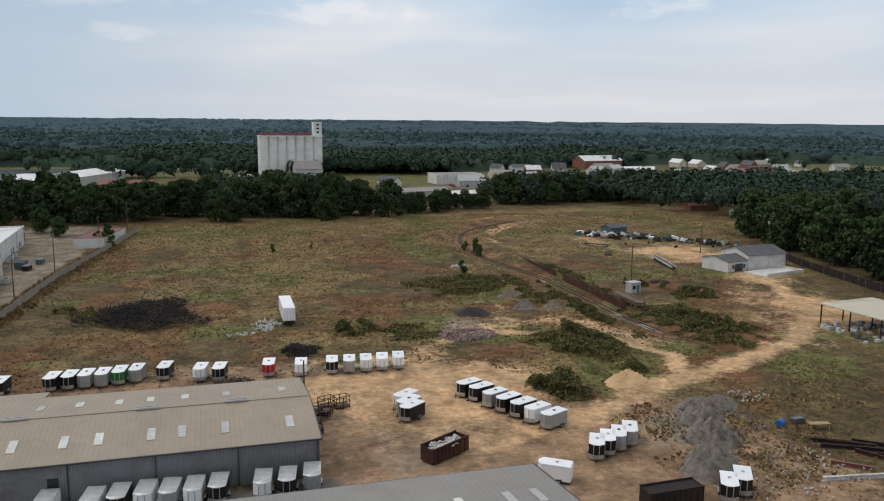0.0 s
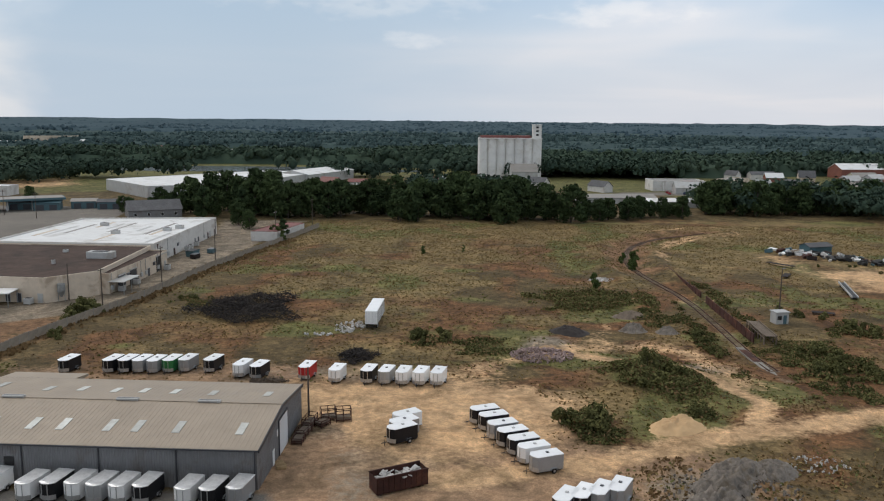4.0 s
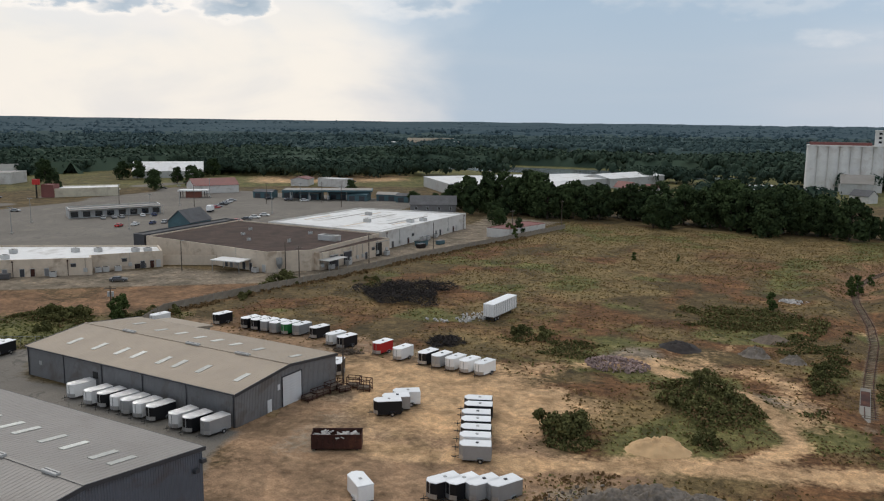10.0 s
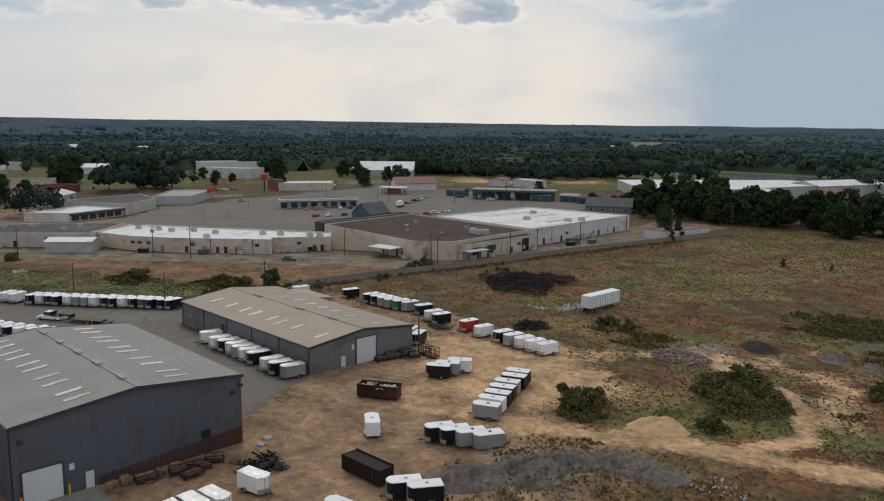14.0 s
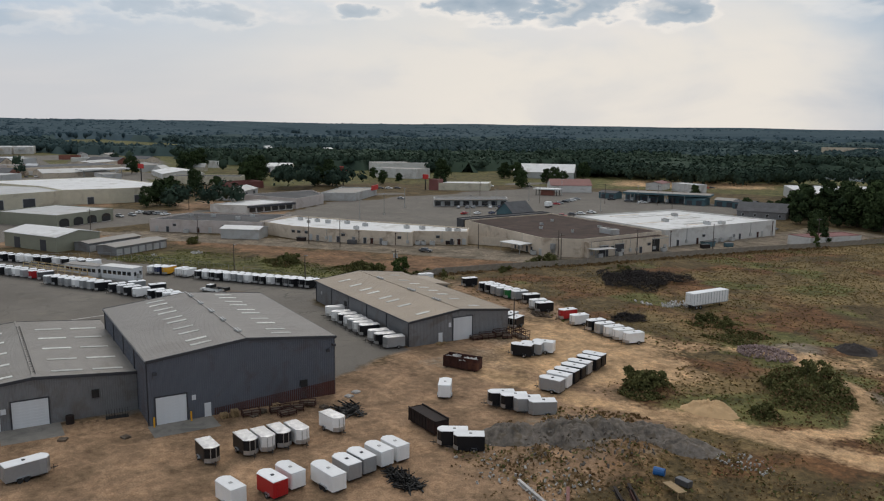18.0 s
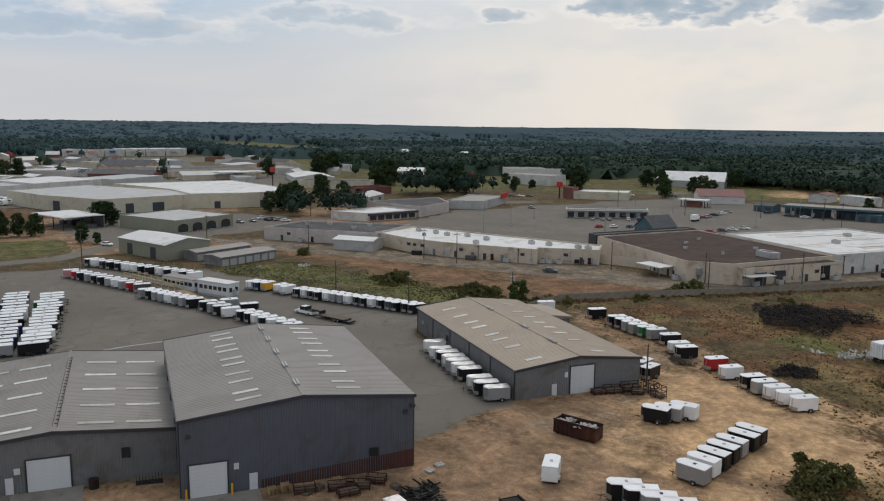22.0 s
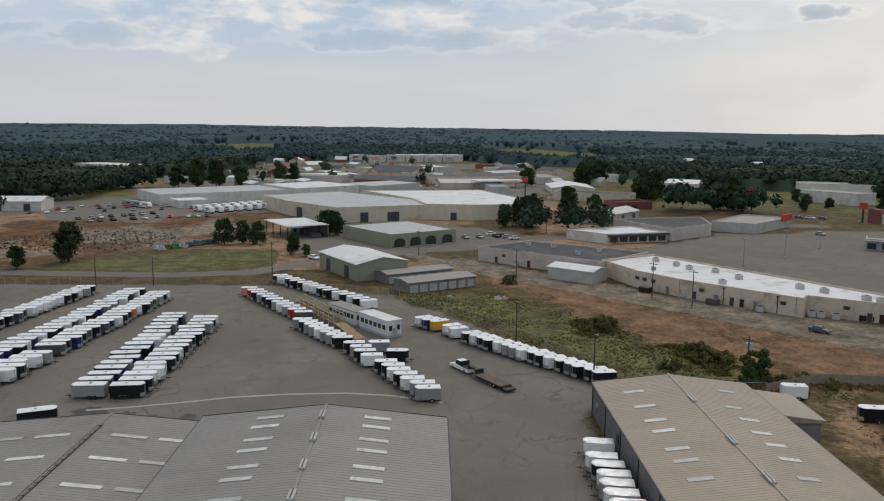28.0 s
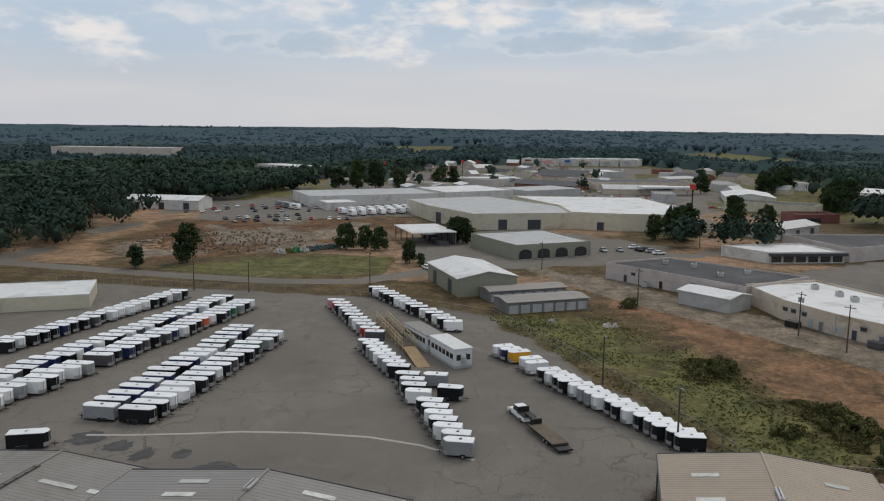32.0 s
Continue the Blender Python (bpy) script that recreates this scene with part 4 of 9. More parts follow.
def shop_c():
    x0, x1, y0, y1, yr, eave, ridge = -14.5, 22.4, 14.5, 43.0, 28.8, 6.0, 7.3
    ob = gable_shop("workshop", "lower grey metal workshop joined to the tall one", x0, x1, y0, y1, yr, eave, ridge, "siding_grey", "roof_greige")
    w, d = x1 - x0, y1 - y0
    roller_door(ob, w + 0.05, 11.3, 16.1, 4.0)
    wall_box(ob, "door", "door_white", w + 0.06, w + 0.14, 8.9, 9.8, 0.02, 2.1, "white steel door, closed")
    wall_box(ob, "sign", "door_white", w + 0.06, w + 0.1, 9.9, 10.6, 2.4, 3.2)
    wall_box(ob, "wall_unit", "steel_dark", w + 0.06, w + 0.5, 22.0, 23.0, 3.0, 4.2, "grey wall unit")
    wall_box(ob, "apron", "asphalt_worn", w + 0.1, w + 6.0, 9.5, 17.5, 0.0, 0.03, "concrete apron before the door")
    # walkway with rungs along the ridge
    walk_way = wall_box(ob, "ridge_walkway", "steel_dark", 4.0, w - 1.2, 14.2, 14.27, ridge + 0.1, ridge + 0.22, "narrow dark metal ladder along the ridge")
    wall_box(walk_way, "rail", "steel_dark", 4.0, w - 1.2, 14.75, 14.82, ridge + 0.08, ridge + 0.2)
    for i in range(21):
        wall_box(walk_way, "rung", "steel_dark", 4.4 + i * 1.5, 4.5 + i * 1.5, 14.25, 14.77, ridge + 0.1, ridge + 0.18)
    for y in (19.1, 24.8, 9.7, 3.9):
        skylights(ob, [(x, y) for x in (6.8, 13.6, 20.7, 27.7, 34.5)], 0.8, 4.3, 0, yr - y0, d, eave, ridge)
    return ob


shop_a(), shop_b(), shop_c()


# ---- flat-roofed and plain buildings of the shopping yard and the town ----
def block(name, label, poly, h, wall, roof, category="building", parapet=0.5, z=0.0):
    """A flat-roofed building over a footprint, with a parapet and a sunk roof sheet."""
    cx, cy = sum(p[0] for p in poly) / len(poly), sum(p[1] for p in poly) / len(poly)
    ob = thing(name, cx, cy, z, 0, label, category)
    loc = [(x - cx, y - cy) for x, y in poly]
    n = len(loc)
    area = sum(loc[i][0] * loc[(i + 1) % n][1] - loc[(i + 1) % n][0] * loc[i][1] for i in range(n))
    if area < 0:
        loc = loc[::-1]
    bm = bmesh.new()
    prism(bm, loc, 0, h - parapet)
    bmesh.ops.delete(bm, geom=[f for f in bm.faces if f.normal.z > 0.9], context="FACES_ONLY")
    part("wall", bm, wall, ob)
    inner = [(x * (1 - 0.5 / max(1, math.hypot(x, y))), y * (1 - 0.5 / max(1, math.hypot(x, y)))) for x, y in loc]
    bm = bmesh.new()
    bm.faces.new([bm.verts.new((x, y, h - parapet)) for x, y in inner])
    part("roof", bm, roof, ob)
    bm = bmesh.new()
    rings = [[bm.verts.new((x, y, zz)) for x, y in ring] for ring, zz in ((loc, h - parapet), (loc, h), (inner, h), (inner, h - parapet))]
    for a, b in zip(rings, rings[1:]):
        for i in range(n):
            bm.faces.new((a[i], a[(i + 1) % n], b[(i + 1) % n], b[i]))
    part("parapet", bm, wall if parapet > 0.25 else roof, ob)
    return ob


def unit(ob, x, y, z, w=2.0, d=1.6, h=1.2, mat="metal_light"):
    """A rooftop air unit at a world place on a building."""
    cx, cy = ob.matrix_basis.translation.xy
    u = wall_box(ob, "roof_unit", mat, x - cx - w / 2, x - cx + w / 2, y - cy - d / 2, y - cy + d / 2, z, z + h, "", 0.05)
    wall_box(u, "fan_grille", "steel_dark", x - cx - w * 0.3, x - cx + w * 0.3, y - cy - d * 0.3, y - cy + d * 0.3, z + h, z + h + 0.06, "", 0)
    return u


def gable(name, label, cx, cy, rz, l, w, eave, ridge, wall, roof, category="building", doors=0, windows=0):
    """A plain gabled building, ridge along its own x."""
    ob = thing(name, cx, cy, 0, rz, label, category)
    bm = bmesh.new()
    prof = [(-w / 2, 0), (w / 2, 0), (w / 2, eave), (0, ridge), (-w / 2, eave)]
    a, b = ([bm.verts.new((x, y, z)) for y, z in prof] for x in (-l / 2, l / 2))
    bm.faces.new(a[::-1])
    bm.faces.new(b)
    bm.faces.new((a[1], b[1], b[2], a[2]))
    bm.faces.new((a[4], b[4], b[0], a[0]))
    bmesh.ops.recalc_face_normals(bm, faces=bm.faces)
    part("wall", bm, wall, ob)
    bm = bmesh.new()
    o, k = 0.4, (ridge - eave) / (w / 2)
    for sgn in (-1, 1):
        pts = [(-l / 2 - o, sgn * (w / 2 + o), eave - o * k), (l / 2 + o, sgn * (w / 2 + o), eave - o * k), (l / 2 + o, 0, ridge), (-l / 2 - o, 0, ridge)]
        lo, hi = [bm.verts.new((x, y, z + 0.03)) for x, y, z in pts], [bm.verts.new((x, y, z + 0.18)) for x, y, z in pts]
        bm.faces.new(hi)
        bm.faces.new(lo[::-1])
        for q in (0, 1, 3):
            bm.faces.new((lo[q], lo[(q + 1) % 4], hi[(q + 1) % 4], hi[q]))
    bmesh.ops.remove_doubles(bm, verts=bm.verts, dist=0.001)
    bmesh.ops.recalc_face_normals(bm, faces=bm.faces)
    part("roof", bm, roof, ob)
    for i in range(doors):
        x = -l / 2 + (i + 0.5) * l / doors
        wall_box(ob, "door", "trim_dark" if doors < 6 else "metal_light", x - min(1.6, l / doors * 0.38), x + min(1.6, l / doors * 0.38), -w / 2 - 0.06, -w / 2 + 0.05, 0, eave * 0.75)
        wall_box(ob, "door", "trim_dark" if doors < 6 else "metal_light", x - min(1.6, l / doors * 0.38), x + min(1.6, l / doors * 0.38), w / 2 - 0.05, w / 2 + 0.06, 0, eave * 0.75)
    for i in range(windows):
        x = -l / 2 + (i + 0.5) * l / windows
        for s in (-1, 1):
            wd = wall_box(ob, "window", "glass", x - 0.55, x + 0.55, s * w / 2 - 0.05, s * w / 2 + 0.05, 1.0, 2.2)
            wall_box(wd, "frame", "door_white", x - 0.65, x + 0.65, s * w / 2 - 0.04, s * w / 2 + 0.04, 0.9, 2.3)
    return ob


def mall():
    s1 = block("retail_strip", "long cream retail strip with a white membrane roof", [(-141, 129), (-127, 138), (-103.5, 160.5), (-107, 163), (-96.5, 179.5), (-105.5, 186), (-171.5, 142.5), (-160, 123)], 4.9, "stucco", "roof_white", "retail strip")
    for x, y in ((-160, 140), (-152, 144), (-146, 146), (-141, 152), (-131, 155), (-118, 166), (-113, 170), (-124, 148), (-104, 176), (-101, 178)):
        unit(s1, x, y, 4.4)
    d = block("shop_building", "pinkish block building with a stained black roof", [(-185.5, 86.4), (-200.8, 105.3), (-176.0, 142), (-155.5, 122.5)], 5.0, "stucco_pink", "roof_black", "shop building")
    for x, y in ((-190, 104), (-186, 112), (-172, 118), (-178, 126)):
        unit(d, x, y, 4.5)
    gable("lean_to_shed", "pale ribbed metal shed against the block building", -152.5, 114.5, 50, 15, 9.5, 3.6, 4.4, "metal_light", "roof_white", "shed")
    br = block("department_store", "broad tan store with a brown felt roof", [(-118, 192), (-64, 188.5), (-55.5, 198), (-58.5, 238), (-122, 238)], 6.1, "stucco", "roof_brown", "store building", 0.35)
    for x, y, w, dd, h in ((-64, 218, 7, 3, 1.8), (-85, 204, 1, 1, 0.9), (-95, 212, 1.2, 1, 0.8), (-78, 226, 1.2, 1.2, 0.8), (-101, 222, 1, 1, 0.9), (-72, 208, 0.8, 0.8, 1.1)):
        unit(br, x, y, 5.75, w, dd, h)
    block("annex", "two-storey tan service annex with openings", [(-62, 199.5), (-53.5, 199.5), (-53, 236), (-59.8, 236)], 5.2, "stucco", "roof_brown", "service annex", 0.3)
    wh = block("store_building", "white block store with a patched white roof", [(-109, 240), (-58.5, 240), (-60.5, 304), (-108, 296)], 6.3, "stucco_white", "roof_white", "store building")
    for x, y in ((-66, 270), (-64, 276), (-80, 262), (-92, 280)):
        unit(wh, x, y, 5.8, 2.6, 1.6, 1.2)
    pr = random.Random(77)
    for i in range(11):
        x, y, ly = -104 + i * 4.1 + pr.uniform(-1, 1), pr.uniform(252, 284), pr.uniform(5, 17)
        ow = wh.matrix_basis.translation
        wall_box(wh, "roof_patch", ("stucco", "metal_light", "roof_greige")[i % 3], x - ow.x - pr.uniform(0.3, 0.9), x - ow.x + 0.5, y - ow.y - ly, min(y - ow.y + ly, 22), 5.8, 5.82, "weathered seam strip", 0)
    block("yard_wall", "low tan wall round the loading yard", [(-99, 181.5), (-85, 190), (-85.4, 190.6), (-99.4, 182.1)], 3.0, "stucco", "stucco", "wall", 0.2)
    c = thing("loading_canopy", -75, 185.5, 0, 8, "white sheet canopy on thin posts", "canopy")
    wall_box(c, "canopy_sheet", "roof_white", -5, 5, -3, 3, 3.2, 3.45)
    for x in (-4.6, 4.6):
        for y in (-2.6, 2.6):
            wall_box(c, "post", "galv", x - 0.08, x + 0.08, y - 0.08, y + 0.08, 0, 3.2)
    gable("gable_entrance", "dark blue gabled store entrance", -144, 235, 100, 13, 10, 5, 9.2, "teal", "shingle", "entrance")
    block("store_annex", "dark store front band behind the brown roof", [(-124, 192), (-119, 192), (-123, 238), (-128, 238)], 6.4, "trim_dark", "roof_black", "store front", 0.3)
    block("storage_building", "white and rusty storage shed by the fence", [(-43, 288), (-33.5, 288), (-29, 312), (-38, 314)], 3.6, "stucco_white", "roof_red", "shed", 0.15)
    ps = block("shop_building", "white shop with a dark awning band", [(-229, 140), (-237.5, 166), (-258, 156), (-243, 126)], 3.9, "stucco_white", "roof_white", "shop building")
    for i in range(6):
        bm = bmesh.new()
        a = Vector((-229.1, 140.4)).lerp(Vector((-237.4, 165.6)), (i + 0.12) / 6)
        b = Vector((-229.1, 140.4)).lerp(Vector((-237.4, 165.6)), (i + 0.88) / 6)
        o = ps.matrix_basis.translation.xy
        prism(bm, [tuple(a - o), tuple(b - o), tuple(b - o + Vector((0.3, 0.1))), tuple(a - o + Vector((0.3, 0.1)))], 0.5, 2.5)
        part("window", bm, "glass", ps)
    bm = bmesh.new()
    a, b = Vector((-228.9, 139.8)) - o, Vector((-237.6, 166.2)) - o
    prism(bm, [tuple(a), tuple(b), tuple(b + Vector((1.7, 0.55))), tuple(a + Vector((1.7, 0.55)))], 2.7, lambda x, y: 3.7)
    part("awning", bm, "trim_dark", ps, "dark awning band")
    block("store_building", "long pale pink store behind the shop", [(-238.8, 168), (-257, 190.5), (-285, 195), (-274, 152), (-259.5, 158)], 5.2, "stucco_pink", "roof_black", "store building")
    rs = block("store_building", "grey discount store with a red sign band", [(-273, 195.5), (-263, 212), (-291, 239), (-304, 222)], 4.6, "metal_light", "roof_greige", "store building")
    bm = bmesh.new()
    o = rs.matrix_basis.translation.xy
    prism(bm, [(-283.0 - o.x, 231.6 - o.y), (-291.2 - o.x, 239.5 - o.y), (-290.7 - o.x, 240.0 - o.y), (-282.5 - o.x, 232.1 - o.y)], 3.6, 6.4)
    part("sign_band", bm, "red_sign", rs, "red sign band")
    gable("metal_shop", "pale grey metal building with a low gable", -313, 159, 142, 38, 14, 4.0, 5.8, "metal_light", "metal_light", "workshop building", 3)
    block("fast_food", "beige restaurant with a white roof", [(-307, 289), (-287, 318), (-302, 330), (-322, 300)], 4.8, "metal_beige", "roof_white", "restaurant")
    block("sign_tower", "pink sign front of the restaurant", [(-311, 287), (-305, 290), (-308, 296), (-314, 293)], 7.0, "roof_red", "roof_red", "sign", 0.2)
    block("shop_building", "long grey shop row with dark windows", [(-219, 237), (-203, 273), (-211, 278), (-228, 242)], 4.2, "metal_light", "roof_greige", "shop row")
    gable("red_roof_building", "tan building with a red gable roof", -262, 364, 60, 26, 18, 4.5, 8.0, "stucco_white", "roof_red")
    gable("barn", "large white-roofed metal barn", -374, 432, 45, 48, 24, 5, 11, "metal_light", "roof_white", "barn")
    block("office_building", "white two-storey office block", [(-475, 327), (-462, 373), (-484, 380), (-498, 334)], 9, "stucco_white", "roof_greige")
    for i in range(7):
        gable("shop_building", "low dark teal roadside building", -214 + i * 13, 356 + i * 4 + (i % 2) * 5, 18, 11, 8, 3.4, 4.4, "teal", ("shingle", "teal", "roof_greige")[i % 3], "shop building", 2)
    bw = block("warehouse", "very long white-roofed warehouse", [(-180, 470), (-138, 428), (-96, 452), (-70, 548), (-108, 560)], 6.5, "metal_light", "roof_white", "warehouse", 0.2)
    gable("warehouse", "long white-roofed warehouse bay", -74, 560, 70, 60, 24, 6, 8.5, "metal_light", "roof_white", "warehouse")
    block("brick_building", "long low tan building beyond the lake", [(-612, 1140), (-546, 1172), (-552, 1186), (-618, 1154)], 11, "stucco", "roof_greige")


mall()


def back_wall(label, p, q, h, seed, n):
    """Doors, pipes, meter boxes and vents along the back wall of the shops, from p to q."""
    r = random.Random(seed)
    a, b = Vector(p), Vector(q)
    ang = math.degrees(math.atan2(b.y - a.y, b.x - a.x))
    for i in range(n):
        u = (i + r.uniform(0.2, 0.8)) / n
        w = a.lerp(b, u)
        kind = r.choice(("door", "door", "pipe", "box", "vent", "unit"))
        if kind == "door":
            ob = thing("service_door", w.x, w.y, 0, ang, "dull steel service door in " + label, "door")
            wall_box(ob, "leaf", r.choice(("trim_dark", "siding_grey", "rust", "metal_light")), -0.55, 0.55, -0.12, 0.1, 0.1, 2.2)
            wall_box(ob, "frame", "metal_light", -0.65, 0.65, -0.06, 0.1, 0.05, 2.32)
        elif kind == "pipe":
            ob = thing("drain_pipe", w.x, w.y, 0, ang, "stained drain pipe on " + label, "pipe")
            wall_box(ob, "pipe_run", "rust", -0.07, 0.07, -0.2, -0.02, 0, h - 0.5)
            wall_box(ob, "hopper", "rust", -0.2, 0.2, -0.3, -0.02, h - 0.8, h - 0.4)
        elif kind == "box":
            ob = thing("meter_box", w.x, w.y, 0, ang, "grey electric meter box on " + label, "meter box")
            wall_box(ob, "case", "metal_light", -0.5, 0.5, -0.4, 0.05, 0.9, 2.0)
            wall_box(ob, "conduit", "galv", -0.05, 0.05, -0.12, 0.0, 2.0, h)
        elif kind == "vent":
            ob = thing("wall_vent", w.x, w.y, 0, ang, "dark louvred vent in " + label, "vent")
            wall_box(ob, "louvre", "trim_dark", -0.7, 0.7, -0.1, 0.05, 2.4, 3.3)
            wall_box(ob, "hood", "galv", -0.8, 0.8, -0.35, 0.05, 3.3, 3.45)
        else:
            ob = thing("ground_unit", w.x + math.sin(radians(ang)) * 1.4, w.y - math.cos(radians(ang)) * 1.4, 0, ang, "weathered air-conditioning unit behind " + label, "air unit")
            wall_box(ob, "case", "metal_light", -0.9, 0.9, -0.7, 0.7, 0.1, 1.5, "", 0.05)
            wall_box(ob, "fan_grille", "steel_dark", -0.6, 0.6, -0.5, 0.5, 1.5, 1.56)


back_wall("the cream retail strip", (-141, 128.9), (-127, 137.9), 4.9, 3, 6)
back_wall("the cream retail strip", (-127, 137.9), (-103.6, 160.4), 4.9, 4, 12)
back_wall("the cream retail strip", (-106.8, 163), (-96.4, 179.4), 4.9, 5, 8)
back_wall("the pinkish block building", (-185.5, 86.3), (-156, 122), 5.0, 6, 10)
back_wall("the tan store", (-85, 190), (-64, 188.4), 6, 7, 8)
back_wall("the tan annex", (-53.4, 199.6), (-52.9, 236), 5.2, 8, 13)
back_wall("the white store", (-58.4, 240.5), (-60.4, 303), 6.2, 9, 14)


def annex_bits():
    """Bays, canopies and a pipe cluster at the back of the tan store."""
    for y, h, mat in ((206, 3.6, "trim_dark"), (213, 3.8, "trim_dark"), (230, 4.4, "steel_dark"), (234, 4.4, "siding_grey")):
        ob = thing("loading_bay", -53.2, y, 0, 90, "open loading bay in the tan annex, its dark inside a solid panel", "loading bay")
        # solid dark panel stands in for the shade inside the bay
        wall_box(ob, "opening", mat, -1.9, 1.9, -0.14, 0.1, 0.05, h)
        wall_box(ob, "lintel", "concrete", -2.1, 2.1, -0.3, 0.1, h, h + 0.3)
    sh = thing("porch_roof", -51.6, 203.5, 0, 88, "weathered porch roof on posts at the annex", "porch")
    wall_box(sh, "roof_sheet", "metal_light", -4.5, 4.5, -2.2, 2.0, 3.1, 3.25)
    for x in (-4.2, 0, 4.2):
        wall_box(sh, "post", "galv", x - 0.08, x + 0.08, -2.1, -1.95, 0, 3.1)
    pc = thing("dust_cyclone", -61.0, 190.5, 0, 20, "galvanised dust cyclone and ducts", "cyclone")
    bm = bmesh.new()
    tube(bm, (0, 0, 2.6), (0, 0, 4.4), 0.9, 0.9, 12)
    tube(bm, (0, 0, 1.2), (0, 0, 2.6), 0.25, 0.9, 12)
    part("cone", bm, "galv", pc)
    for x in (-0.7, 0.7):
        wall_box(pc, "leg", "galv", x - 0.06, x + 0.06, -0.06, 0.06, 0, 2.8)
    wall_box(pc, "duct", "galv", -0.25, 0.25, 0.6, 3.0, 3.6, 4.1)
    for x, y, rz, c in ((-50.2, 251.5, 80, "rust_dark"), (-48.5, 262, 85, "teal"), (-100.5, 174.5, 60, "rust_dark"), (-118, 143.5, 42, "paint_char"), (-133.5, 130.0, 42, "rust_dark")):
        ob = thing("waste_skip", x, y, 0, rz, "dark steel waste skip behind the shops", "waste container")
        wall_box(ob, "bin", c, -1.6, 1.6, -0.9, 0.9, 0.15, 1.4, "", 0.05)
        wall_box(ob, "lid", "paint_char", -1.6, 1.6, -0.92, 0.92, 1.4, 1.5, "", 0.03)
        for xx in (-1.3, 1.3):
            wall_box(ob, "skid", "steel_dark", xx - 0.1, xx + 0.1, -0.85, 0.85, 0, 0.15)
    # parking-lot light masts and painted islands
    for x, y in ((-172, 172), (-196, 196), (-220, 220), (-170, 228), (-195, 260), (-160, 300), (-220, 300), (-240, 340), (-180, 345)):
        ob = thing("lamp_mast", x, y, 0, 30, "slim grey parking-lot lamp mast", "lamp post")
        bm = bmesh.new()
        tube(bm, (0, 0, 0), (0, 0, 10), 0.14, 0.09, 8)
        part("mast", bm, "galv", ob)
        wall_box(ob, "lamp_head", "galv", -1.0, 1.0, -0.2, 0.2, 10, 10.2)
        wall_box(ob, "footing", "concrete", -0.4, 0.4, -0.4, 0.4, 0, 0.7)


annex_bits()


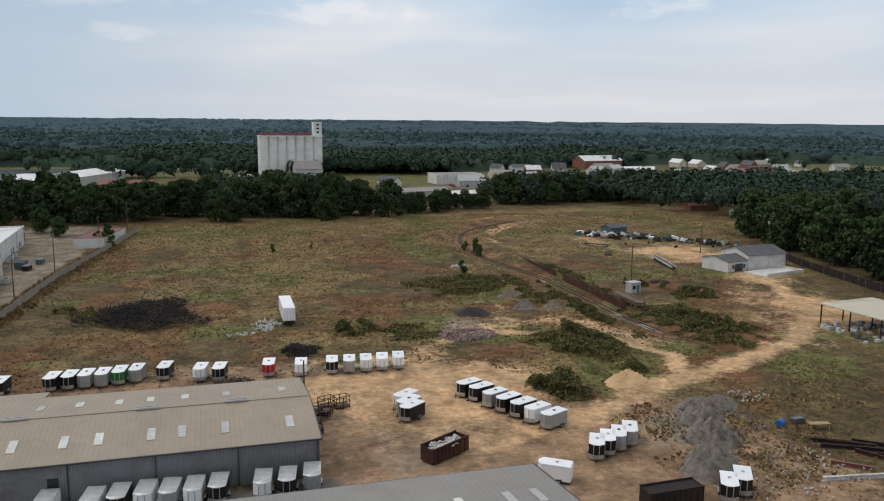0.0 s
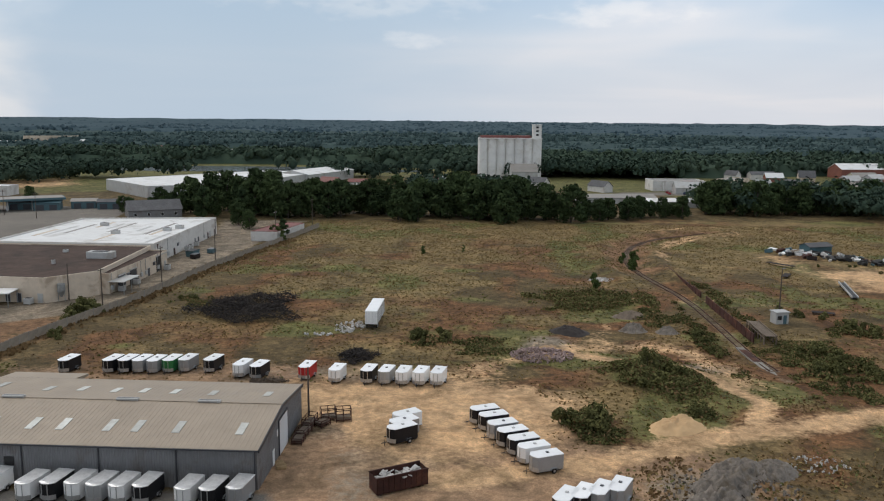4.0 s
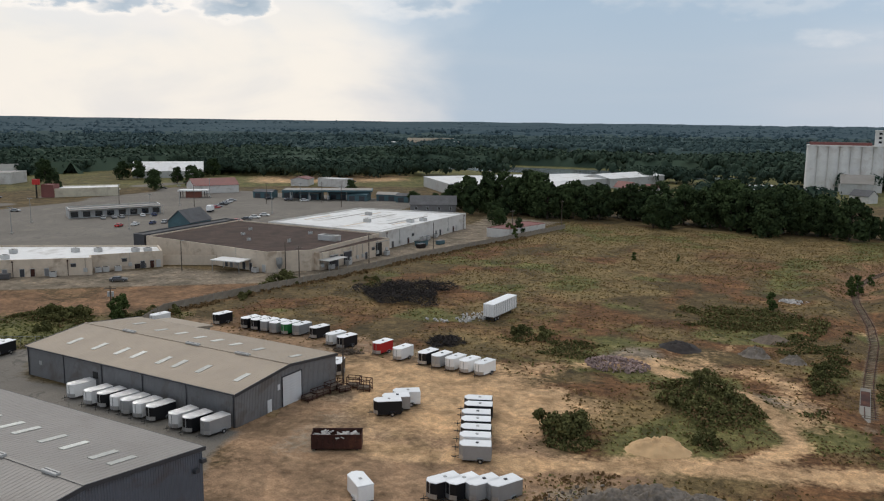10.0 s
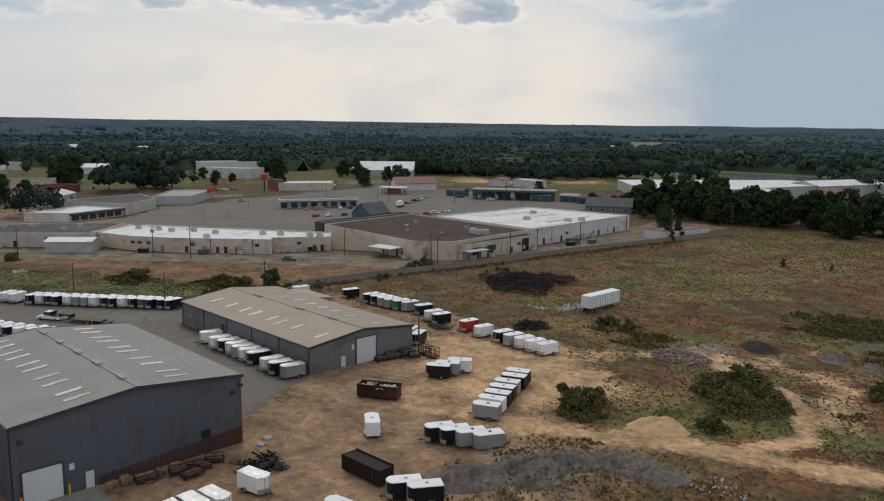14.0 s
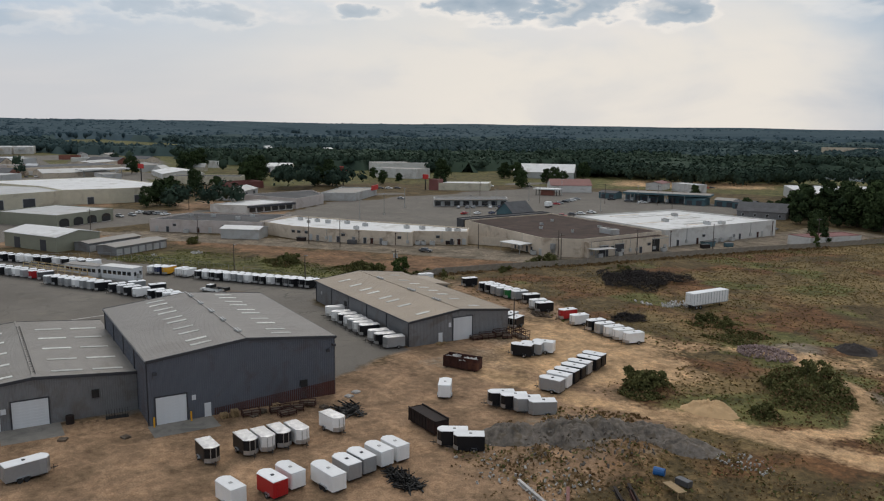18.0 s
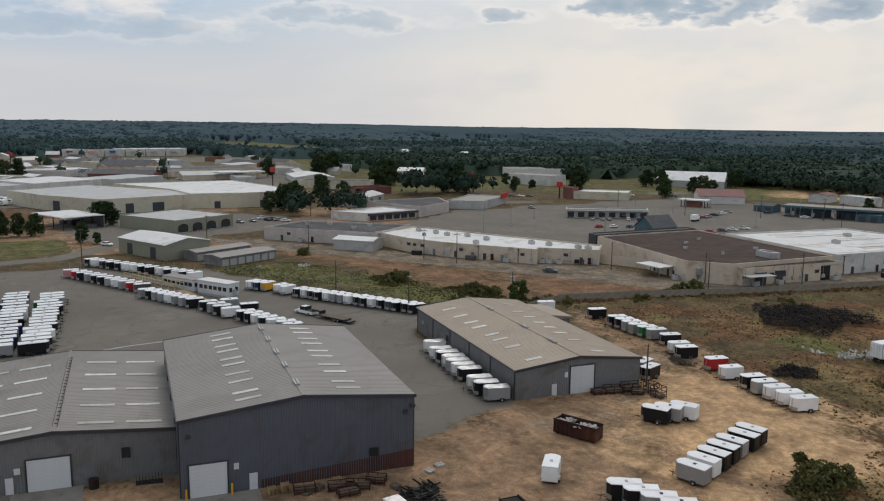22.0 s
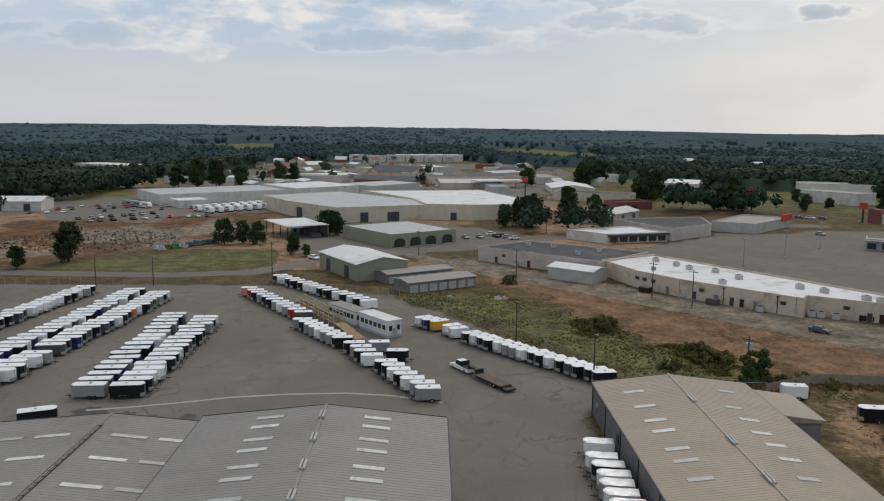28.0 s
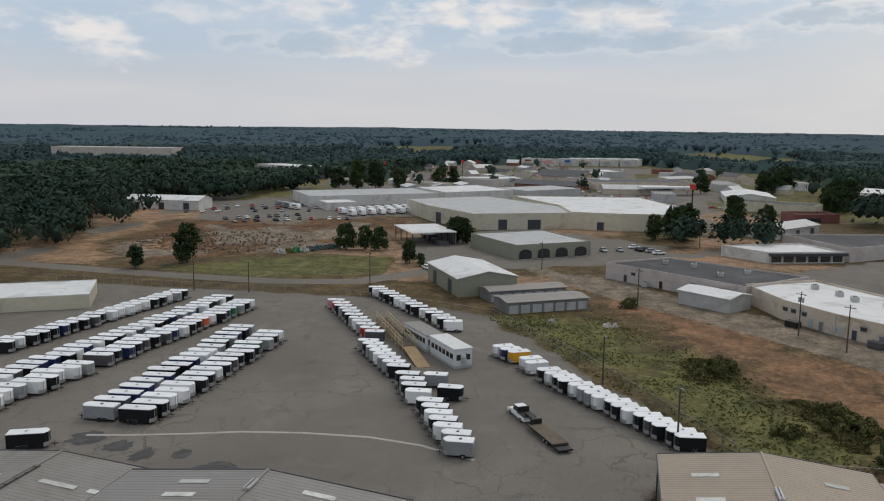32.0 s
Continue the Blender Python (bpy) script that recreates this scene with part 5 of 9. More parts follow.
def west_side():
    gable("storage_row", "grey storage unit row with roller doors", -138.5, 71.5, 122, 22, 8.5, 2.8, 3.3, "siding_grey", "roof_greige", "storage units", 7)
    gable("storage_row", "grey storage unit row with roller doors", -150.5, 65.5, 122, 22, 7, 2.8, 3.3, "siding_grey", "roof_greige", "storage units", 7)
    gable("metal_shop", "grey-green metal building with a white roof", -162, 49, 30, 28, 17, 5, 6.6, "metal_olive", "roof_white", "workshop building", 2)
    block("office", "low white-roofed block office", [(-109, -36), (-88, -72), (-105, -82), (-126, -46)], 3.6, "metal_beige", "roof_white", "office", 0.2)
    block("shop_building", "olive-fronted metal showroom building by the road", [(-240, 34.5), (-212.5, 55.5), (-230.5, 80), (-259, 60)], 5.2, "metal_olive", "metal_light", "showroom", 0.3)
    for u in (0.12, 0.36, 0.60, 0.86):
        pa = Vector((-212.5, 55.5)).lerp(Vector((-230.5, 80)), u)
        ar = thing("arched_front", pa.x, pa.y, 0, math.degrees(math.atan2(24.5, -18.0)), "dark arched shop front under an olive fascia", "shop front")
        bm = bmesh.new()
        pts = [(-2.4, 0.1), (2.4, 0.1), (2.4, 2.2)] + [(2.4 * math.cos(k * math.pi / 8), 2.2 + 1.3 * math.sin(k * math.pi / 8)) for k in range(1, 8)] + [(-2.4, 2.2)]
        ra, rb = ([bm.verts.new((x, y, z)) for x, z in pts] for y in (-0.25, 0.1))
        bm.faces.new(ra)
        bm.faces.new(rb[::-1])
        for k in range(len(pts)):
            bm.faces.new((ra[k], ra[(k + 1) % len(pts)], rb[(k + 1) % len(pts)], rb[k]))
        bmesh.ops.recalc_face_normals(bm, faces=bm.faces)
        part("glazing", bm, "glass", ar)
        wall_box(ar, "sill", "stucco_white", -2.5, 2.5, -0.35, 0.1, 0, 0.1)
    w = block("warehouse", "huge cream metal warehouse", [(-322, -2), (-290, 26), (-308, 68), (-340, 60), (-388, 16), (-356, -22)], 7.4, "metal_beige", "metal_light", "warehouse", 0.3)
    w2 = block("warehouse", "cream warehouse wing with a white roof", [(-308, 68), (-306, 90), (-310, 117), (-334, 122), (-402, 100), (-390, 30), (-340, 60)], 7.8, "metal_beige", "roof_white", "warehouse", 0.3)
    for p, q, u, wd, hh in (((-290, 26), (-308, 68), 0.30, 4.0, 4.6), ((-290, 26), (-308, 68), 0.62, 6.0, 4.4), ((-322, -2), (-290, 26), 0.25, 5.0, 5.0), ((-308, 68), (-306, 90), 0.6, 3.0, 3.6), ((-306, 90), (-310, 117), 0.55, 3.5, 3.8)):
        pp = Vector(p).lerp(Vector(q), u)
        dd = thing("warehouse_door", pp.x, pp.y, 0, math.degrees(math.atan2(q[1] - p[1], q[0] - p[0])), "open loading door of the cream warehouse, its dark inside a solid panel", "door")
        # no real hole: a dark slab paints the shaded interior of the doorway
        wall_box(dd, "opening", "trim_dark", -wd / 2, wd / 2, -0.15, 0.12, 0.05, hh)
        wall_box(dd, "frame", "metal_light", -wd / 2 - 0.2, wd / 2 + 0.2, -0.1, 0.1, 0.02, hh + 0.25)
    c = thing("open_canopy", -249, 14, 0, 30, "open shed with a white sheet roof on posts", "canopy")
    wall_box(c, "canopy_sheet", "roof_white", -14, 14, -9, 9, 5, 5.3)
    for x in (-13, -4.5, 4.5, 13):
        for y in (-8.4, 8.4):
            wall_box(c, "post", "rust", x - 0.15, x + 0.15, y - 0.15, y + 0.15, 0, 5)
    # back wall and dark boxes added to make the space under the roof dark
    wall_box(c, "back_wall", "siding_grey", -13.8, 13.8, 8.5, 8.8, 0, 4.9, "dull sheet back wall added to darken the shed's inside")
    for x in (-10, -3, 5, 11):
        wall_box(c, "stored_load", "paint_char", x - 1.8, x + 1.8, 2, 6, 0, 1.6 + 0.1 * x % 1, "dark boxes added as goods to darken the shed's inside")
    block("warehouse", "long white-walled sales building", [(-368, -82), (-414, -18), (-452, -44), (-406, -108)], 6.0, "stucco_white", "metal_light", "warehouse", 0.2)
    block("warehouse", "white-roofed metal sales hall", [(-418, -14), (-452, 22), (-488, -8), (-454, -42)], 6.4, "stucco_white", "roof_white", "warehouse", 0.2)
    block("warehouse", "low grey-roofed storage hall", [(-462, 30), (-500, 62), (-522, 40), (-486, 6)], 5.2, "metal_light", "metal_light", "warehouse", 0.2)
    block("warehouse", "white flat-roofed shop hall", [(-560, -40), (-590, 12), (-618, 0), (-590, -52)], 5.5, "stucco_white", "roof_white", "warehouse", 0.3)
    block("sales_office", "small white-roofed sales office", [(-352, -66), (-362, -52), (-376, -62), (-366, -76)], 4.2, "stucco_white", "roof_white", "office", 0.2)
    for u in range(3):
        gx, gy = -430 - u * 22 + u * 6, -4 + u * 16
        gable("lean_shed", "small pale metal shed behind the sales hall", gx - 66, gy - 52, 30, 20, 12, 4, 5.4, "metal_light", "roof_white", "shed")
    d = block("dark_store", "long store with a dark shingle roof", [(-556, 68), (-578, 142), (-618, 132), (-598, 58)], 6.0, "stucco", "shingle", "store building", 0.3)
    cx, cy = d.matrix_basis.translation.xy
    for u in range(9):
        px, py = -554.5 - u * 2.42, 72 + u * 8.2
        wall_box(d, "arcade_opening", "stucco_white", px - cx, px - cx + 1.0, py - cy - 1.6, py - cy + 1.6, 0.2, 3.6)
    fuel = thing("fuel_canopy", -526, 120, 0, 107, "white fuel-station canopy on posts", "canopy")
    wall_box(fuel, "canopy_sheet", "roof_white", -19, 19, -6, 6, 5, 6)
    for x in (-15, -5, 5, 15):
        wall_box(fuel, "post", "metal_light", x - 0.3, x + 0.3, -0.3, 0.3, 0, 5)
    red = block("restaurant", "small red-fronted roadside restaurant", [(-366, 174), (-372, 196), (-386, 192), (-380, 170)], 4.4, "roof_red", "roof_greige", "restaurant", 1.2)
    cx, cy = red.matrix_basis.translation.xy
    wall_box(red, "shop_window", "glass", -365.5 - cx - 1, -365.5 - cx - 0.2, 178 - cy, 186 - cy, 0.8, 2.6)
    gable("metal_shop", "long white metal building beyond the meadow", -532, 256, 62, 38, 20, 5, 7.5, "stucco_white", "roof_white", "workshop building", 3)
    block("warehouse", "white low building among the trees", [(-436, 306), (-402, 328), (-412, 346), (-446, 324)], 7.5, "stucco_white", "roof_greige", "building", 0.4)
    block("warehouse", "row of long white mill sheds", [(-728, -296), (-664, -184), (-690, -170), (-754, -282)], 6.5, "stucco_white", "roof_white", "warehouse", 0.3)
    block("warehouse", "pale low hall by the far road", [(-650, -236), (-596, -176), (-612, -162), (-666, -222)], 4.5, "metal_light", "metal_light", "warehouse", 0.2)
    gable("house", "small white house at the wood edge", -520, -168, 20, 14, 9, 3.4, 5.6, "stucco_white", "shingle", "house", 0, 3)
    gable("metal_shop", "white metal building with dark door openings", -338, -152, 95, 42, 18, 5, 7, "stucco_white", "roof_white", "workshop building", 3)
    gable("round_roof_store", "store with a broad dark roof", -650, 40, 60, 46, 30, 5, 10, "stucco", "shingle", "store building")
    for i in range(6):
        b = block("superstore", "far white superstore with coloured fronts", [(-955 - i * 4, -35 + i * 24), (-958 - i * 4, -13 + i * 24), (-1000 - i * 4, -7 + i * 24), (-996 - i * 4, -28 + i * 24)], 9, "stucco_white", "roof_white", "store building")
        cx, cy = b.matrix_basis.translation.xy
        wall_box(b, "sign_band", ("roof_red", "stucco", "blue_plastic", "stucco", "stucco", "metal_light")[i], -956 - i * 4 - cx + 1, -952 - i * 4 - cx + 1.5, -30 + i * 24 - cy, -23 + i * 24 - cy, 5, 7.4)
    block("brick_building", "far red brick mill", [(-880, -650), (-902, -486), (-940, -492), (-918, -656)], 16, "stucco_pink", "roof_white")


west_side()


def mall_extras():
    """Roadside details round the parking lot: canopies, signs, a gabled house, windows of the shop row."""
    c = thing("fuel_canopy", -178, 366, 0, 33, "long dark blue fuel-station canopy on posts", "canopy")
    wall_box(c, "canopy_sheet", "teal", -24, 24, -7, 7, 4.6, 5.6, "dark blue canopy fascia")
    wall_box(c, "canopy_roof", "roof_greige", -23.5, 23.5, -6.5, 6.5, 5.6, 5.7)
    for x in (-20, -10, 0, 10, 20):
        for y in (-4.5, 4.5):
            wall_box(c, "post", "metal_light", x - 0.25, x + 0.25, y - 0.25, y + 0.25, 0, 4.6)
        wall_box(c, "pump", "door_white", x - 0.5, x + 0.5, -0.6, 0.6, 0, 2.0)
    gable("gabled_house", "dark grey gabled house beside the lot", -105, 354, 30, 22, 14, 3.4, 7.0, "siding_grey", "shingle", "house", 0, 4)
    s = thing("canopy", -246, 334, 0, 35, "small flat drive-in canopy", "canopy")
    wall_box(s, "canopy_sheet", "roof_white", -8, 8, -4, 4, 3.6, 4.2)
    for x in (-6.5, 6.5):
        for y in (-3, 3):
            wall_box(s, "post", "steel_dark", x - 0.2, x + 0.2, y - 0.2, y + 0.2, 0, 3.6)
    wall_box(s, "kiosk", "brick_red", -4, 4, -2, 2, 0, 3.2, "dark brick kiosk")
    for x, y, h, w in ((-367, 251, 13, 5.5), (-312, 285, 10, 4.0), (-430, 130, 14, 5.0), (-610, -110, 16, 6.0), (-700, -60, 15, 5.0)):
        p = thing("sign_pole", x, y, 0, 30, "tall roadside sign with a plain red board", "road sign")
        wall_box(p, "pole", "steel_dark", -0.3, 0.3, -0.3, 0.3, 0, h - 3)
        wall_box(p, "sign_board", "red_sign", -w / 2, w / 2, -0.4, 0.4, h - 3, h, "plain red sign board", 0.05)
    r = thing("arcade", -211, 255, 0, 66, "row of dark shop windows under a flat awning", "shop front")
    wall_box(r, "awning", "roof_greige", -20, 20, -2.6, 0.5, 3.5, 3.8)
    for i in range(8):
        x = -17.5 + i * 5
        wall_box(r, "shop_window", "glass", x - 1.5, x + 1.5, -0.25, 0.15, 0.4, 2.7)
        wall_box(r, "awning_post", "metal_light", x + 2.4, x + 2.55, -2.4, -2.25, 0, 3.5)
    d = thing("waste_skip", -52.4, 255.5, 0, 85, "dark green waste skip behind the white store", "waste container")
    bm = bmesh.new()
    prism(bm, [(-2.6, -1.2), (2.6, -1.2), (2.6, 1.2), (-2.6, 1.2)], 0.1, 1.9)
    for v in bm.verts:
        if v.co.z < 0.5:
            v.co.x *= 0.82
    part("body", bm, "teal", d, "dark green steel body")
    wall_box(d, "lid", "steel_dark", -2.6, 2.6, -1.25, 1.25, 1.9, 2.0)
    t = thing("box_truck", -188, 289, 0, 120, "small white box truck on the parking lot", "truck")
    wall_box(t, "cargo_box", "paint_white", -3.2, 1.4, -1.15, 1.15, 0.9, 3.2, "", 0.05)
    wall_box(t, "cab", "paint_white", 1.5, 3.2, -1.0, 1.0, 0.6, 2.2, "", 0.15)
    wall_box(t, "windscreen", "glass", 3.0, 3.24, -0.85, 0.85, 1.4, 2.05)
    for x in (-2.0, 2.3):
        bm = bmesh.new()
        tube(bm, (x, -1.05, 0.45), (x, 1.05, 0.45), 0.45, 0.45, 10)
        part("wheel_pair", bm, "rubber", t)


mall_extras()


def silo_group():
    """A white concrete grain elevator: a row of joined bins with a head house and a red rail on top."""
    ob = thing("grain_silo", 36.5, 590, 0, 3, "tall white concrete grain silo with red rails", "grain silo")
    n, r, h = 7, 3.45, 28.5
    for j in range(2):
        for i in range(n):
            bm = bmesh.new()
            tube(bm, (r + i * 2 * r * 0.93, r + j * 2 * r * 0.95, 0), (r + i * 2 * r * 0.93, r + j * 2 * r * 0.95, h), r, r, 24)
            part("bin", bm, "silo_white", ob, smooth=False)
    L = 2 * r + (n - 1) * 2 * r * 0.93
    wall_box(ob, "deck", "silo_white", 0, L, 0, 4 * r, h, h + 0.8)
    wall_box(ob, "gallery", "roof_red", 1.5, L - 8, 4, 8.5, h + 0.8, h + 2.6, "rusty red gallery")
    for i in range(15):
        wall_box(ob, "rail_post", "roof_red", i * (L - 8) / 14, i * (L - 8) / 14 + 0.25, -0.1, 0.15, h + 0.8, h + 2.4)
    wall_box(ob, "rail", "roof_red", 0, L - 8, -0.1, 0.15, h + 2.2, h + 2.45, "red rail")
    head = wall_box(ob, "head_house", "silo_white", L - 6.5, L - 0.5, 2, 9, h + 0.8, h + 10, "white head house tower")
    for z in (2.5, 5.2, 7.8):
        wall_box(head, "window", "glass", L - 4.4, L - 2.6, 1.92, 2.05, h + z, h + z + 1.3)
    wall_box(head, "head_roof", "silo_white", L - 6.9, L - 0.1, 1.6, 9.4, h + 10, h + 10.5)
    gable("elevator_annex", "grey metal annex before the silo", 68, 575, 5, 18, 13, 7, 12, "metal_light", "roof_greige", "annex")
    gable("brick_building", "red-roofed building behind the trees", 20, 520, 8, 32, 16, 4, 6.5, "stucco", "roof_red")


silo_group()

# ---- cargo trailers ----
WORDS = {"white": "white", "black": "black", "grey": "silver-grey", "char": "charcoal grey", "red": "red", "green": "green", "navy": "navy blue", "yellow": "yellow", "orange": "orange", "pink": "pale red"}


def wheel(parent, x, y, r=0.34, rim=True):
    s = 1 if y > 0 else -1
    bm = bmesh.new()
    tube(bm, (x, y - 0.11, r), (x, y + 0.11, r), r, r, 14)
    w = part("wheel", bm, "rubber", parent, "black tyre on a pale steel rim")
    if not rim:
        return
    bm = bmesh.new()
    tube(bm, (x, y + s * 0.06, r), (x, y + s * 0.125, r), r * 0.56, r * 0.5, 10)
    part("rim", bm, "alu", w)


def make_trailer(colour, L, foil=False, H=2.0, W=2.05):
    """An enclosed cargo trailer, nose along +x, with its floor on single or twin axles."""
    what = f"{WORDS[colour]} enclosed cargo trailer with a " + ("foil-wrapped roof" if foil else "white roof") + (" on twin axles" if L > 4.3 else "")
    ob = tagged(new("cargo_trailer"), what, "trailer", "parked cargo trailers")
    paint = "paint_" + colour
    z0, z1, hw, x0, x1, nose = 0.42, 0.42 + H, W / 2, -L / 2, L / 2, 0.62
    foot = [(x0, -hw), (x1, -hw), (x1 + nose * 0.8, -hw * 0.35), (x1 + nose * 0.8, hw * 0.35), (x1, hw), (x0, hw)]
    bm = bmesh.new()
    prism(bm, foot, z0, z1 - 0.06)
    edges = [e for e in bm.edges if abs(e.verts[0].co.z - e.verts[1].co.z) > 1]
    bmesh.ops.bevel(bm, geom=edges, offset=0.06, segments=1, affect="EDGES")
    part("body", bm, paint, ob)
    # roof: a shallow crowned cap that overhangs a little
    bm = bmesh.new()
    ring = [(x0 - 0.02, -hw - 0.02), (x1, -hw - 0.02), (x1 + nose * 0.82, -hw * 0.36), (x1 + nose * 0.82, hw * 0.36), (x1, hw + 0.02), (x0 - 0.02, hw + 0.02)]
    a = [bm.verts.new((x, y, z1 - 0.07)) for x, y in ring]
    b = [bm.verts.new((x, y, z1 - 0.01)) for x, y in ring]
    c = [bm.verts.new((x * 0.985, y * 0.93, z1 + 0.03)) for x, y in ring]
    for p, q in ((a, b), (b, c)):
        for i in range(6):
            bm.faces.new((p[i], p[(i + 1) % 6], q[(i + 1) % 6], q[i]))
    bm.faces.new(c)
    if foil:
        bmesh.ops.triangulate(bm, faces=bm.faces)
        bmesh.ops.subdivide_edges(bm, edges=[e for e in bm.edges if e.calc_length() > 0.8], cuts=3, use_grid_fill=True)
        r = random.Random(int(L * 10))
        for v in bm.verts:
            if v.co.z > z1 - 0.02:
                v.co.z += r.uniform(-0.03, 0.05)
    part("roof", bm, "foil" if foil else "trailer_roof", ob, "crinkled foil cover" if foil else "white sheet roof")
    # aluminium stone guard round the nose, corner strips, tongue
    bm = bmesh.new()
    g = [(x1 - 0.1, -hw - 0.015), (x1 + 0.01, -hw - 0.015), (x1 + nose * 0.8 + 0.015, -hw * 0.36), (x1 + nose * 0.8 + 0.015, hw * 0.36), (x1 + 0.01, hw + 0.015), (x1 - 0.1, hw + 0.015)]
    lo, hi = [bm.verts.new((x, y, z0 - 0.02)) for x, y in g], [bm.verts.new((x, y, z0 + 0.58)) for x, y in g]
    for i in range(5):
        bm.faces.new((lo[i], lo[i + 1], hi[i + 1], hi[i]))
    part("stone_guard", bm, "alu", ob, "bright aluminium stone guard")
    for y in (-1, 1):
        bm = bmesh.new()
        box(bm, x1 + nose * 0.8 - 0.02, x1 + nose * 0.8 + 0.03, y * hw * 0.36 - 0.05, y * hw * 0.36 + 0.05, z0, z1 - 0.1)
        part("corner_trim", bm, "alu", ob, "bright corner trim")
    bm = bmesh.new()
    for y in (-0.55, 0.55):
        tube(bm, (x1 - 0.2, y, z0 + 0.02), (x1 + nose + 0.75, 0, z0 + 0.02), 0.05, 0.05, 6)
    tube(bm, (x1 + nose + 0.6, 0, z0 + 0.03), (x1 + nose + 0.95, 0, z0 + 0.06), 0.06, 0.06, 6)
    tube(bm, (x1 + nose + 0.45, 0, 0.0), (x1 + nose + 0.45, 0, z0 + 0.45), 0.04, 0.04, 6)
    box(bm, x0 + 0.05, x1, -hw + 0.1, hw - 0.1, z0 - 0.14, z0 - 0.005)
    part("chassis", bm, "steel_dark", ob, "black steel chassis with tongue and jack")
    axles = (-0.45,) if L < 4.3 else (-0.85, -0.05)
    for y in (-1, 1):
        for ax in axles if y < 0 or L < 4.3 else axles[:]:
            wheel(ob, ax, y * (hw + 0.06), rim=L < 4.9)
        bm = bmesh.new()
        fx0, fx1 = axles[0] - 0.5, axles[-1] + 0.5
        pr = [(fx0, 0.42), (fx0 + 0.14, 0.72), (fx1 - 0.14, 0.72), (fx1, 0.42), (fx1 - 0.06, 0.42), (fx1 - 0.18, 0.68), (fx0 + 0.18, 0.68), (fx0 + 0.06, 0.42)]
        va, vb = ([bm.verts.new((x, yy, z)) for x, z in pr] for yy in (y * hw, y * (hw + 0.2)))
        for i in range(8):
            bm.faces.new((va[i], va[(i + 1) % 8], vb[(i + 1) % 8], vb[i]))
        bmesh.ops.recalc_face_normals(bm, faces=bm.faces)
        part("fender", bm, "alu", ob)
    # rear ramp door with its bars, side door
    bm = bmesh.new()
    box(bm, x0 - 0.05, x0 + 0.01, -hw + 0.1, hw - 0.1, z0 + 0.05, z1 - 0.2, 0.015)
    for y in (-0.55, 0.55):
        tube(bm, (x0 - 0.07, y, z0 + 0.1), (x0 - 0.07, y, z1 - 0.25), 0.02, 0.02, 5)
    part("rear_door", bm, paint, ob)
    bm = bmesh.new()
    box(bm, x1 - 0.95, x1 - 0.2, -hw - 0.025, -hw + 0.01, z0 + 0.08, z1 - 0.25, 0.012)
    part("side_door", bm, paint, ob)
    if not foil:
        bm = bmesh.new()
        box(bm, -0.2, 0.2, -0.2, 0.2, z1 + 0.02, z1 + 0.14, 0.04)
        part("roof_vent", bm, "trim_dark" if colour in ("red", "grey") else "metal_light", ob, "square roof vent")
    return ob


TRAILERS = {}


def trailer(colour, x, y, nose, L=3.7, foil=False):
    """A trailer with its body's middle at x, y and its nose towards the compass angle nose (degrees from +x)."""
    key = (colour, L, foil)
    m = pose(x, y, 0.0, 0, 0, nose)
    if key not in TRAILERS:
        TRAILERS[key] = make_trailer(colour, L, foil)
        TRAILERS[key].matrix_basis = m
        return TRAILERS[key]
    return copy_thing(TRAILERS[key], m)


INITIAL = {"w": "white", "k": "black", "g": "grey", "c": "char", "r": "red", "n": "green", "b": "navy", "y": "yellow", "o": "orange", "p": "pink"}
jig = random.Random(3)


def trailer_row(code, a, b, nose0, nose1=None, L=3.7, foil=False):
    """A row of parked trailers from a to b (middles), one letter a colour."""
    n = len(code)
    for i, ch in enumerate(code):
        if ch == "-":
            continue
        u = i / max(1, n - 1)
        x, y = a[0] + (b[0] - a[0]) * u, a[1] + (b[1] - a[1]) * u
        nose = nose0 + ((nose1 if nose1 is not None else nose0) - nose0) * u
        trailer(INITIAL[ch], x + jig.uniform(-0.12, 0.12), y + jig.uniform(-0.45, 0.45) * (1.6 if L > 4.2 else 0.7), nose + jig.uniform(-1.5, 1.5), L, foil)


# the lot west of the workshops
trailer_row("wby", (-91.9, 68.9), (-88.6, 72.2), 302, 300)
trailer_row("ww", (-84.7, 74.8), (-82.3, 76.5), 300, 298)
trailer_row("kwkkwggwkkwkckkk", (-78.2, 79.0), (-51.2, 101.5), 294, 277)
trailer_row("prkgkkgwgrc", (-124.2, 22.6), (-96.6, 41.2), 277)
trailer_row("gkggwggk", (-89.3, 42.1), (-73.8, 52.5), 275)
trailer_row("kgkw", (-69.8, 55.4), (-61.0, 59.7), 275)
trailer_row("gk", (-70.4, 60.4), (-64.1, 63.9), 275, 92)
trailer_row("kkwkwgg", (-56.9, 62.5), (-41.8, 70.4), 274)
trailer_row("kwkkkwwkkwkwkw", (-142.8, 27.0), (-109.5, 55.4), 288)
trailer_row("gcbbgbkkbwwgkgbkg", (-42.2, 13.9), (-93.5, 12.8), 276, L=4.9)
trailer_row("kkwwwkkwkckkkngkw", (-42.4, 20.4), (-90.5, 19.6), 97, L=4.9)
trailer_row("wwgwkwwg-ckbkckcbwkkowkbngkw", (-41.2, -6.2), (-117.5, 1.0), 97, L=4.9)
trailer_row("wwgwckbbkwbwkkwcwkkbggbwkcwk", (-41.5, -12.6), (-121.0, -6.5), 276, L=4.9)
trailer_row("kwkkkbkkckwwwwwkkwgk", (-70.0, -27.6), (-124.2, -21.6), 97, L=4.3)
trailer("black", -29.9, 11.2, 114, 4.9)
